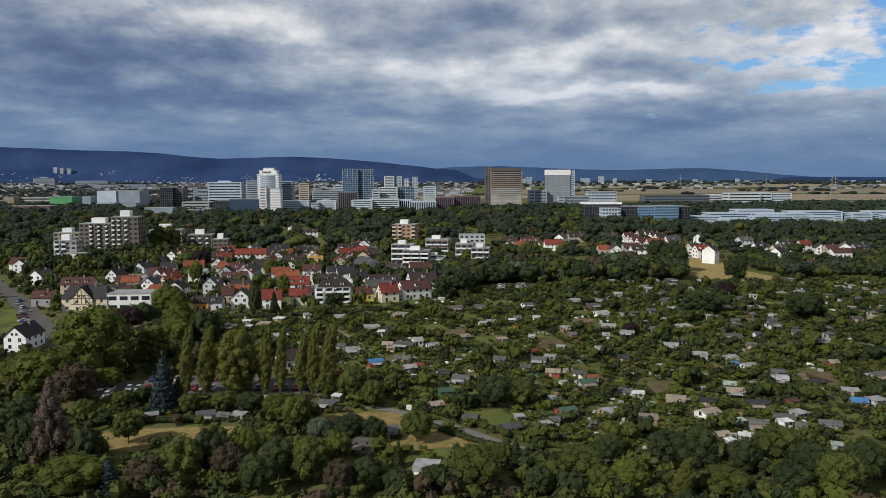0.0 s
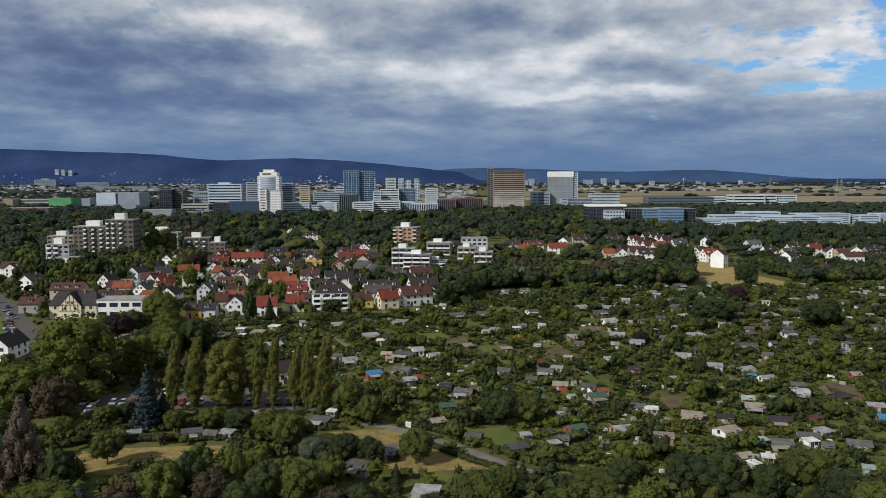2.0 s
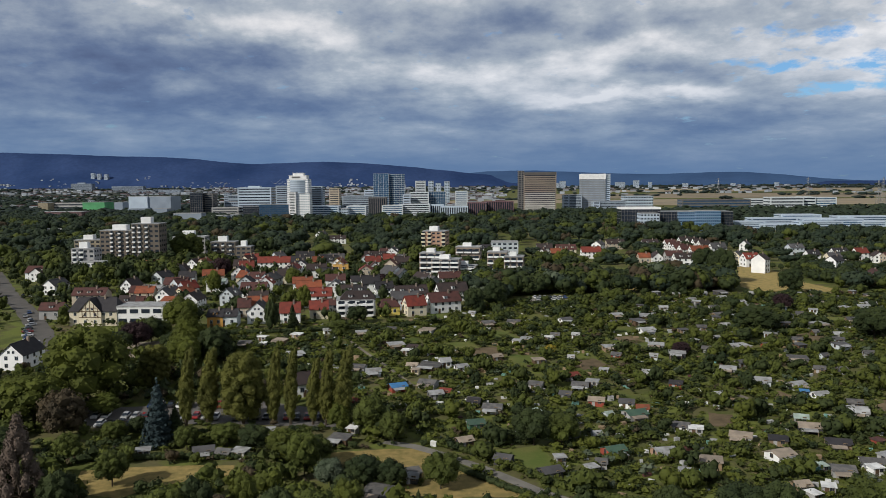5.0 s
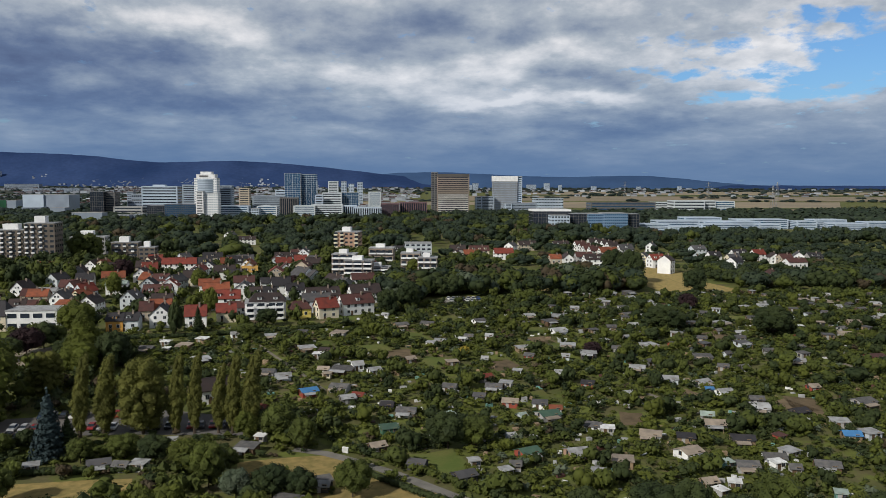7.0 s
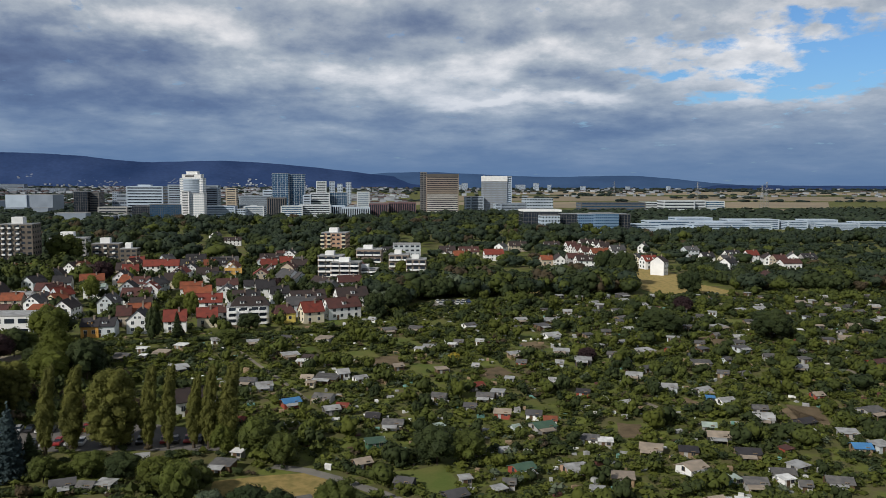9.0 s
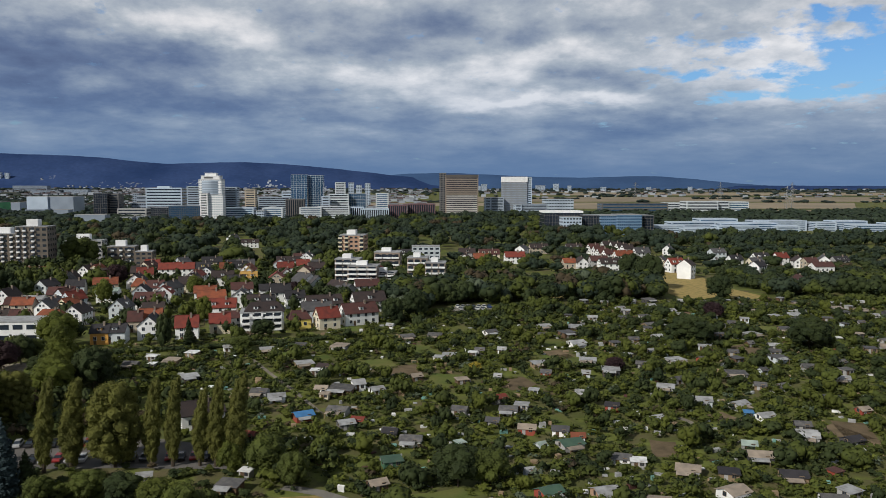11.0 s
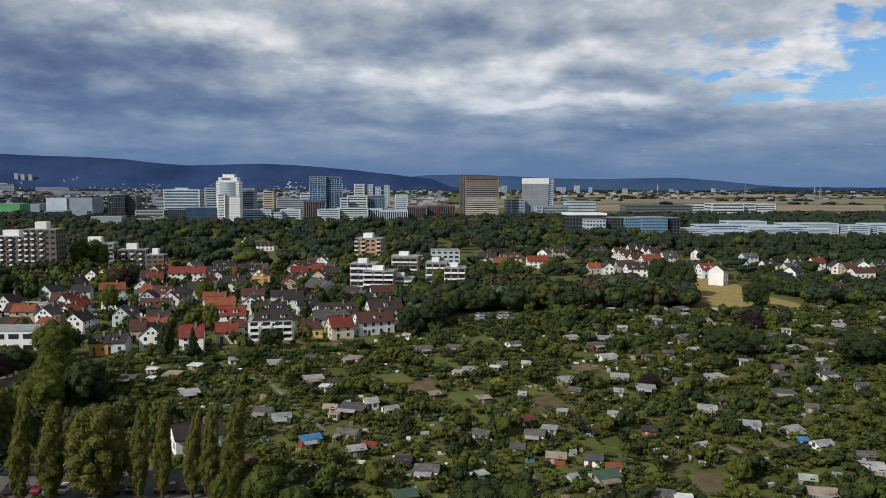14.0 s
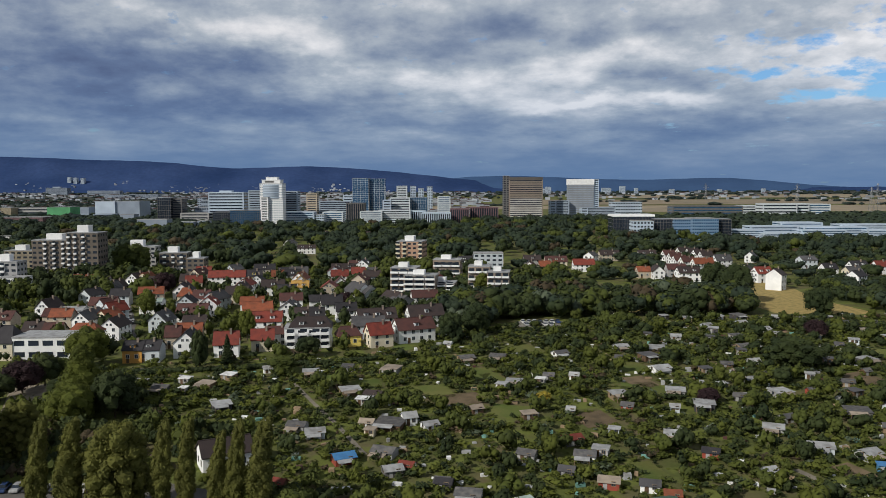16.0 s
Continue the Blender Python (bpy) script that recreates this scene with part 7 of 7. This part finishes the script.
# ---- plants that nobody would count ----
def inside(x, y, poly):
    c = False
    for (x0, y0), (x1, y1) in zip(poly, poly[1:] + poly[:1]):
        if (y0 > y) != (y1 > y) and x < (x1 - x0) * (y - y0) / (y1 - y0) + x0:
            c = not c
    return c


CLEAR = []
for _o in scene.objects:
    if _o.name.split(".")[0] in ("meadow_1", "meadow_2", "lawn_1", "lawn_2", "car_park", "forecourt", "bare_plot", "lane", "road", "path_1", "path_2", "village_road", "side_street"):
        for _p in _o.data.polygons:
            CLEAR.append([(_o.data.vertices[i].co.x, _o.data.vertices[i].co.y) for i in _p.vertices])
BLOCK_SPOTS = [(o.matrix_basis.translation.x, o.matrix_basis.translation.y + 7, 13) for o in scene.objects
               if o.parent is None and o.name.split(".")[0] in ("apartment_block", "apartment_tower", "apartment_house", "office_block", "attic_storey") and o.matrix_basis.translation.y < 700]
def more_houses():
    """Plain houses that fill the inner streets of the village."""
    rng = np.random.default_rng(23)
    n, tries = 0, 0
    while n < 27 and tries < 6000:
        tries += 1
        y = rng.uniform(385, 585)
        x = rng.uniform(-120 - (y - 385) * 0.45, -12 + (y - 385) * 0.05)
        w, l = rng.uniform(7.2, 8.6), rng.uniform(8, 13)
        rot = float(rng.choice((8, 12, 16, 75, 85, 95)))
        cx, cy = x + math.cos(radians(rot)) * l / 2, y + math.sin(radians(rot)) * l / 2
        r = 0.5 * math.hypot(w, l)
        if any((cx - a) ** 2 + (cy - b) ** 2 < (r + s - 0.8) ** 2 for a, b, s in HOUSE_SPOTS + BLOCK_SPOTS):
            continue
        if any((cx - a) ** 2 + (cy - b) ** 2 < (s + 3.5) ** 2 for a, b, s in TREE_SPOTS):
            continue
        if any(inside(cx + u, cy + v, p) for p in CLEAR for u, v in ((0, 0), (r, 0), (-r, 0), (0, r), (0, -r))):
            continue
        he = rng.uniform(5.0, 5.8)
        house(round(x, 1), round(y, 1), rot, w, l, he, he + rng.uniform(2.8, 3.6), str(rng.choice(("white", "white", "pale", "cream", "beige"))),
              str(rng.choice(("dark", "brown", "rust", "red", "grey", "orange"))), int(rng.random() < 0.25), lean=True)
        n += 1


more_houses()
GRID = {}
for _x, _y, _r in SHED_SPOTS + HOUSE_SPOTS + BLOCK_SPOTS:
    for _i in range(int((_x - _r - 4) // 10), int((_x + _r + 4) // 10) + 1):
        for _j in range(int((_y - _r - 4) // 10), int((_y + _r + 4) // 10) + 1):
            GRID.setdefault((_i, _j), []).append((_x, _y, _r))


def free(x, y, r, slack=0.0):
    for a, b, s in GRID.get((int(x // 10), int(y // 10)), ()):
        if (x - a) ** 2 + (y - b) ** 2 < (s + r - slack) ** 2:
            return False
    pts = [(x, y)] + ([(x - r, y), (x + r, y), (x, y - r), (x, y + r)] if r > 1.4 else [])
    return not any(inside(a, b, p) for p in CLEAR for a, b in pts)


def scatter(poly, count, h, w, seed, slack=0.0, clump=0.02):
    rng = np.random.default_rng(seed)
    xs, ys = [p[0] for p in poly], [p[1] for p in poly]
    got, tries = [], 0
    while len(got) < count and tries < count * 12:
        tries += 1
        x, y = rng.uniform(min(xs), max(xs)), rng.uniform(min(ys), max(ys))
        if not inside(x, y, poly):
            continue
        if noise.noise((x * clump, y * clump, seed)) < rng.uniform(-0.9, 0.35):
            continue
        k = rng.uniform(0, 1) ** 1.4
        hh = h[0] + (h[1] - h[0]) * k
        ww = (w[0] + (w[1] - w[0]) * k) * rng.uniform(0.8, 1.25)
        if free(x, y, ww * 0.4, slack):
            got.append((x, y, hh, ww))
    return got


GARDEN = [(-15, 195), (30, 186), (60, 168), (110, 150), (200, 160), (330, 330), (330, 448), (180, 442), (60, 432), (-5, 405), (-30, 368), (-125, 345), (-112, 312), (-70, 285), (-40, 240)]
SEEDS = (("green", 3700, 1), ("olive", 2500, 2), ("deep", 3700, 3), ("light", 1500, 4), ("grey", 260, 5), ("rust", 160, 6))
for _c, _n, _s in SEEDS:
    greenery("garden_shrubs", "dense shrubs and hedges between the garden plots", scatter(GARDEN, _n, (0.7, 3.0), (1.1, 3.7), _s, 1.2), _c, _s, 0.15, 6.8, "shrubs", core=0, fill=0.84, turn=0.6)
for _c, _n, _s in (("green", 2000, 14), ("olive", 2000, 15), ("light", 2300, 16), ("rust", 200, 17)):
    greenery("garden_beds", "low beds of vegetables, flowers and long grass", scatter(GARDEN, _n, (0.35, 1.0), (1.0, 3.2), _s, 1.5, 0.05), _c, _s, 0.13, 5.0, "plants", ("herb",), fill=0.8, turn=0.9)
# added dark trees thicken the eastern plots and stand in for cloud shade
EAST_PLOTS = [(60, 250), (110, 215), (200, 250), (330, 360), (330, 446), (180, 440), (60, 430), (30, 400)]
for _c, _n, _s in (("deep", 260, 18), ("green", 160, 19)):
    greenery("fruit_trees", "dense old fruit trees of the far plots", scatter(EAST_PLOTS, _n, (3.0, 6.0), (3.5, 6.5), _s, 0.8), _c, _s, 0.10, 12, "trees", ("wood", "bush"))
for _c, _n, _s in (("green", 330, 11), ("deep", 300, 12), ("olive", 220, 13)):
    greenery("fruit_trees", "small fruit trees scattered over the garden plots", scatter(GARDEN, _n, (3.0, 6.5), (3.0, 6.0), _s), _c, _s, 0.10, 12, "trees", ("wood", "bush"))
NEAR = [(-150, 140), (-20, 140), (120, 128), (150, 150), (100, 152), (40, 178), (-5, 205), (-35, 245), (-60, 285), (-110, 312), (-180, 300)]
for _c, _n, _s in (("deep", 700, 21), ("green", 560, 22), ("olive", 300, 23), ("rust", 120, 24)):
    _spots = [(x, y, min(h, 2.0), min(w, 3.0)) if -112 < x < -30 and 203 < y < 232 else (x, y, h, w) for x, y, h, w in scatter(NEAR, _n, (1.4, 6.5), (2.0, 6.0), _s)]
    greenery("undergrowth", "thick undergrowth and small trees round the lawns", _spots, _c, _s, 0.105, 9, "shrubs", ("bush", "wood"), turn=0.7)
VILLAGE = [(-330, 340), (-130, 345), (-30, 372), (-8, 400), (-5, 440), (10, 560), (20, 640), (-330, 640)]
for _c, _n, _s in (("deep", 520, 31), ("green", 340, 32), ("olive", 120, 33), ("light", 40, 34)):
    greenery("village_trees", "garden trees between the village houses", scatter(VILLAGE, _n, (3.5, 9.5), (3.2, 7.0), _s, 1.6, 0.06), _c, _s, 0.12, 8, "trees", ("wood", "bush"))
WOOD = [(-8, 412), (60, 436), (137, 443), (137, 482), (110, 484), (40, 478), (0, 470)]
for _c, _n, _s in (("deep", 120, 41), ("far", 50, 42), ("green", 50, 43), ("rust", 12, 44), ("grey", 8, 45)):
    greenery("woodland", "dark dense belt of tall woodland trees behind the gardens", scatter(WOOD, _n, (8.0, 14.5), (8.5, 14.0), _s, 0.5), _c, _s, 0.08, 15, "trees", ("wood",))
WOOD_EAST = [(192, 446), (335, 452), (420, 462), (420, 478), (230, 486), (196, 486)]
for _c, _n, _s in (("deep", 90, 141), ("far", 40, 142), ("green", 30, 143), ("rust", 10, 144)):
    greenery("woodland", "dark belt of trees at the far edge of the gardens", scatter(WOOD_EAST, _n, (6.0, 12.0), (7.0, 12.0), _s, 0.5), _c, _s, 0.08, 15, "trees", ("wood",))
WOOD_BACK = [(0, 470), (110, 480), (230, 486), (420, 478), (440, 565), (330, 565), (150, 545), (60, 520), (20, 545)]
for _c, _n, _s in (("deep", 380, 46), ("far", 160, 47), ("green", 60, 48)):
    greenery("woodland", "low dark trees between the houses behind the belt", scatter(WOOD_BACK, _n, (3.5, 7.0), (4.0, 8.0), _s, 1.0), _c, _s, 0.095, 12, "trees", ("wood",))
FLATS = [(-50, 452), (-8, 446), (38, 458), (38, 480), (0, 474), (-50, 478)]
greenery("screen_trees", "dark trees in front of the white blocks of flats", scatter(FLATS, 70, (6.0, 9.0), (6.0, 9.0), 49, 2.0), "deep", 49, 0.09, 19, "trees", ("wood",))
BEHIND = [(-75, 512), (70, 512), (70, 598), (-70, 598)]
for _c, _n, _s in (("deep", 90, 58), ("green", 40, 59)):
    greenery("screen_trees", "trees between the blocks of flats", scatter(BEHIND, _n, (6.0, 10.0), (6.0, 10.0), _s, 1.5), _c, _s, 0.095, 12, "trees", ("wood",))
BRICK_SCREEN = [(-52, 570), (-10, 570), (-8, 602), (-52, 602)]
greenery("screen_trees", "tall trees before the brick block of flats", scatter(BRICK_SCREEN, 34, (11.0, 15.0), (9.0, 12.0), 158, 8.0), "green", 158, 0.09, 19, "trees", ("wood",))
def low_near(spots):
    """Garden trees among the rows of houses stay lower than those of the park."""
    return [(x, y, h * 0.55, w * 0.7) if y < 730 and x > 10 else (x, y, h, w) for x, y, h, w in spots]


PARK = [(-420, 610), (30, 600), (60, 545), (150, 560), (330, 560), (330, 640), (240, 860), (250, 1060), (220, 1380), (20, 1390), (0, 1150), (-330, 1150), (-760, 1120)]
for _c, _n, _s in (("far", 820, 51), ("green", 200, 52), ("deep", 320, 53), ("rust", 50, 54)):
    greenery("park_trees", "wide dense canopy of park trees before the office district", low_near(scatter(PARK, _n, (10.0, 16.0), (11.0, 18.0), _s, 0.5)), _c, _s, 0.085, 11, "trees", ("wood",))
PARK_EAST = [(230, 560), (480, 560), (700, 860), (240, 870), (200, 700)]
for _c, _n, _s in (("far", 560, 56), ("deep", 180, 57)):
    greenery("park_trees", "wide dense canopy of park trees before the low campus", low_near(scatter(PARK_EAST, _n, (8.0, 13.0), (8.0, 13.5), _s, 0.5)), _c, _s, 0.085, 11, "trees", ("wood",))
FAR = [(-900, 1160), (-100, 1160), (-100, 1700), (-600, 2850), (-1900, 2850), (-1300, 1500)]
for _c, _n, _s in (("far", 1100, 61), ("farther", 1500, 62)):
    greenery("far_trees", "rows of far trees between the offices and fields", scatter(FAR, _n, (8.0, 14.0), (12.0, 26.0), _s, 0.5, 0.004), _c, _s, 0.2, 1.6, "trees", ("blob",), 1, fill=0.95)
TALL_SCREEN = [(-272, 486), (-215, 480), (-165, 486), (-160, 496), (-215, 493), (-270, 500)]
for _c, _n, _s in (("deep", 22, 138), ("green", 24, 139)):
    greenery("screen_trees", "tall trees in front of the blocks of flats", scatter(TALL_SCREEN, _n, (9.0, 14.0), (8.0, 11.0), _s, 6.0), _c, _s, 0.09, 20, "trees", ("wood",))
SCREEN = [(-330, 560), (-255, 500), (-175, 505), (-150, 540), (-135, 555), (-160, 558), (-250, 552), (-300, 590)]
for _c, _n, _s in (("deep", 60, 38), ("green", 40, 39)):
    greenery("screen_trees", "tall trees in front of the blocks of flats", scatter(SCREEN, _n, (9.0, 14.0), (8.0, 12.0), _s, 2.0), _c, _s, 0.10, 20, "trees", ("wood",))
LEFT_WOOD = [(-900, 1120), (-330, 1150), (-330, 1250), (-420, 1500), (-1050, 1500)]
greenery("left_wood", "belt of trees before the retail halls", scatter(LEFT_WOOD, 520, (8.0, 13.0), (10.0, 16.0), 72, 0.5), "far", 72, 0.12, 5, "trees", ("wood",))
YARDS = VILLAGE
for _c, _n, _s in (("green", 700, 35), ("olive", 300, 36), ("deep", 700, 37)):
    greenery("yard_shrubs", "shrubs and hedges in the yards of the village", scatter(YARDS, _n, (1.0, 3.0), (1.5, 4.0), _s, 2.2, 0.08), _c, _s, 0.17, 6.5, "shrubs", core=0, fill=0.86, turn=0.6)
BELT = [(230, 1090), (430, 1060), (800, 1060), (1400, 1300), (1400, 1720), (800, 1540), (400, 1480), (230, 1480)]
greenery("far_wood", "long dark belt of far woodland", scatter(BELT, 1500, (9.0, 15.0), (14.0, 22.0), 71, 0.5), "far", 71, 0.2, 1.6, "trees", ("blob",), 1, fill=0.95)


def clutter():
    """Tables, cold frames, tarpaulins, barrels and boards that lie about the plots."""
    rng = np.random.default_rng(33)
    m = Mesh()
    k = 0
    while k < 1500:
        x, y = rng.uniform(-110, 300), rng.uniform(160, 440)
        if not inside(x, y, GARDEN) or not free(x, y, 0.6):
            continue
        g = gz(x, y)
        k += 1
        w, d, h = rng.uniform(0.5, 2.2), rng.uniform(0.4, 1.1), rng.choice((0.3, 0.6, 0.85, 1.2), p=(0.5, 0.3, 0.15, 0.05))
        m.slot = int(rng.choice(5, p=(0.20, 0.34, 0.28, 0.08, 0.10)))
        a = rng.uniform(-0.5, 0.5)
        c, s = math.cos(a), math.sin(a)
        q = [(x + u * c - v * s, y + u * s + v * c) for u, v in ((-w / 2, -d / 2), (w / 2, -d / 2), (w / 2, d / 2), (-w / 2, d / 2))]
        m.solid([(*p, g - 0.1) for p in q], [(*p, g + h * f) for p, f in zip(q, (1, 1, 1.15, 1.15))])
    me = m.data("garden_clutter", ROOF["white"], ROOF["light"], WALL["timber"], WALL["teal"], ROOF["rust"])
    tagged(new("garden_clutter", me), "tables, cold frames and boards lying about the plots", "garden clutter", kind="stuff")


clutter()


def hut_planting():
    """Shrubs and climbers close to the huts."""
    rng = np.random.default_rng(41)
    rows = {"green": [], "olive": [], "light": []}
    for x, y, r in SHED_SPOTS:
        for k in range(int(rng.integers(3, 6))):
            a = rng.uniform(-math.pi, 0.25 * math.pi)
            d = r * rng.uniform(0.85, 1.35)
            h = rng.uniform(0.6, 1.7)
            rows[str(rng.choice(list(rows)))].append((x + d * math.cos(a), y + d * math.sin(a), h, h * rng.uniform(0.9, 1.7)))
    for i, (c, spots) in enumerate(rows.items()):
        greenery("hut_shrubs", "flowering shrubs and vegetables round the huts", spots, c, 45 + i, 0.17, 7.5, "shrubs")


hut_planting()


def hedge(name, label, pts, h, w, leaves, seed):
    """A clipped hedge along a line, as one row of dense clumps."""
    rng = np.random.default_rng(seed)
    spots = []
    for (x0, y0), (x1, y1) in zip(pts, pts[1:]):
        k = max(1, int(math.hypot(x1 - x0, y1 - y0) / (w * 0.45)))
        for i in range(k):
            t = i / k
            spots.append((x0 + (x1 - x0) * t + rng.normal(0, 0.1), y0 + (y1 - y0) * t + rng.normal(0, 0.1), h * rng.uniform(0.9, 1.12), w * rng.uniform(0.9, 1.15)))
    greenery(name, label, spots, leaves, seed, 0.13, 8, "hedge", ("blob",), 1, fill=0.95)


hedge("lane_hedge", "long clipped green hedge beside the lane", ((-14, 219), (-4, 211.5), (5, 203), (12, 195.5), (17.5, 189), (23, 185), (30, 182), (38, 180.5)), 1.7, 2.0, "green", 81)
hedge("lane_hedge", "dark hedge between lane and lawn", ((-10, 204.5), (-3, 197.5), (4, 190), (10, 184.5), (17, 178.5), (25, 174)), 1.5, 2.0, "deep", 82)
hedge("lawn_hedge", "dark hedge along the dry lawn", ((-95, 203), (-80, 204.5), (-66, 205.5), (-52, 206)), 1.8, 2.2, "deep", 83)
hedge("village_hedge", "dark hedge along the village road", ((-108, 339), (-90, 340.5), (-73, 343), (-56, 348.5), (-36, 354), (-14, 363)), 1.9, 2.4, "deep", 84)

# ---- fields, far town, pylons ----
def field(name, label, y0, y1, a0, a1, mat, seed):
    """A long far field between two distances and two directions (degrees from +y)."""
    k = 10
    near = [(math.tan(radians(a0 + (a1 - a0) * i / k)) * y0, y0 + 14 * noise.noise((i * 0.7, seed, 0))) for i in range(k + 1)]
    far = [(math.tan(radians(a0 + (a1 - a0) * i / k)) * y1, y1 + 40 * noise.noise((i * 0.7, seed, 5))) for i in range(k + 1)]
    patch(name, label, near + far[::-1], mat, 0.5, "field")


field("field_10", "dark far plain with woods and suburbs, tinted by haze", 1650, 4140, -44, -3, PLAIN_HAZE, 10)
field("field_11", "dark far plain with hedges and villages, tinted by haze", 3640, 4140, -3, 44, PLAIN_HAZE, 11)
field("field_1", "wide pale stubble field before the horizon", 1900, 2350, 9, 30, STUBBLE, 1)
field("field_2", "green crop strip between stubble fields", 1800, 1880, 16, 36, CROP, 2)
field("field_3", "wide pale stubble field before the horizon", 1560, 1780, 25, 40, STUBBLE, 3)
field("field_4", "wide pale stubble field", 2450, 3000, 3, 34, STUBBLE, 4)
field("field_5", "long tan field beyond the offices", 2100, 2350, -4, 8.5, STUBBLE, 5)
field("field_6", "tan field behind the white tower", 2000, 2200, -14, -5, STUBBLE, 6)
field("field_7", "narrow far stubble field", 3200, 3600, 8, 40, STUBBLE, 7)
field("field_8", "green far field", 3050, 3150, 10, 40, CROP, 8)
field("field_9", "green far field beyond the offices", 2900, 3500, -16, -2, CROP, 9)


def far_town():
    rng = np.random.default_rng(90)
    m = Mesh()
    for i in range(4600):
        a = rng.uniform(-40, 40)
        y = rng.uniform(1700, 4100) if a < 2 else rng.uniform(2900, 4100)
        x = math.tan(radians(a)) * y
        if a > 2 and rng.random() < 0.88:
            continue
        if noise.noise((x * 0.003, y * 0.003, 9)) < -0.12:
            continue
        w, d, h = rng.uniform(8, 26), rng.uniform(8, 16), rng.uniform(4, 10)
        g = hill_z(x, y) if y > 4150 else gz(x, y)
        if y > 4150:
            w, h = w * 0.6, h * 0.7
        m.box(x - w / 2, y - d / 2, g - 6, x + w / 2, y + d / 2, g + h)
        if rng.random() < 0.5:
            m.slot = 1
            m.box(x - w / 2 - 0.4, y - d / 2 - 0.4, g + h, x + w / 2 + 0.4, y + d / 2 + 0.4, g + 1.5 + h)
            m.slot = 0
    k = 0
    while k < 420:
        a, y = rng.uniform(-34, -5), rng.uniform(4155, 4330) if rng.random() < 0.75 else rng.uniform(4300, 4390)
        x = math.tan(radians(a)) * y
        if noise.noise((a * 0.35, y * 0.012, 6)) < -0.05:
            continue
        k += 1
        g, w, h = hill_z(x, y), rng.uniform(5, 13), rng.uniform(4, 8)
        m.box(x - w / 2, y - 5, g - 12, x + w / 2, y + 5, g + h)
    # house walls tinted blue-grey, with distance haze in the base colour
    me = m.data("far_town", material("far_walls_haze", (0.33, 0.36, 0.40), 0.9, 0.6, 0.002, (0.16, 0.18, 0.21), per="island"), ROOF["rust"])
    tagged(new("far_town", me), "scattered pale houses of a far town", "town", kind="stuff")
    spots = []
    for y0 in (2380, 2720, 3020, 3180, 3420, 3650, 3780, 3900, 4020, 4090, 4130):
        for i in range(150):
            a = rng.uniform(-40, 40)
            y = y0 + 60 * noise.noise((a * 0.12, y0 * 0.1, 2)) + rng.uniform(-12, 12)
            x = math.tan(radians(a)) * y
            if noise.noise((x * 0.003, y0 * 0.05, 4)) < (0.0 if y0 < 3300 else -0.3 if y0 < 3700 else -0.7):
                continue
            spots.append((x, y, rng.uniform(6, 11), rng.uniform(16, 40)))
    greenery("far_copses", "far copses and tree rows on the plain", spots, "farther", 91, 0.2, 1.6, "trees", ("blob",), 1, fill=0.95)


far_town()


def pylon(x, y, h):
    ob = thing("power_pylon", x, y, 20, label="steel lattice power pylon standing in the fields", category="pylon", group="power pylons")
    for sx in (-1, 1):
        for sy in (-1, 1):
            m = Mesh()
            m.tube((sx * 4, sy * 4, 0), (sx * 0.7, sy * 0.7, h), 0.28, 0.18, 4)
            part("leg", m.data("leg", METAL), ob)
    for z, w in ((0.62, 11), (0.76, 14), (0.9, 9)):
        m = Mesh()
        m.tube((-w, 0, h * z), (w, 0, h * z), 0.25, 0.25, 4)
        m.tube((-w, 0, h * z), (0, 0, h * z + 3), 0.15, 0.15, 4)
        m.tube((w, 0, h * z), (0, 0, h * z + 3), 0.15, 0.15, 4)
        part("crossarm", m.data("crossarm", METAL), ob)
    m = Mesh()
    for i in range(9):
        z0, z1 = h * i / 9, h * (i + 1) / 9
        a, b = 4 - 3.3 * i / 9, 4 - 3.3 * (i + 1) / 9
        for s in (-1, 1):
            m.tube((-a, s * a, z0), (b, s * b, z1), 0.14, 0.14, 4)
            m.tube((s * a, -a, z0), (s * b, b, z1), 0.14, 0.14, 4)
    part("lattice", m.data("lattice", METAL), ob)


pylon(805, 1640, 62)
pylon(1010, 2500, 60)
pylon(900, 1850, 55)
pylon(860, 2900, 58)
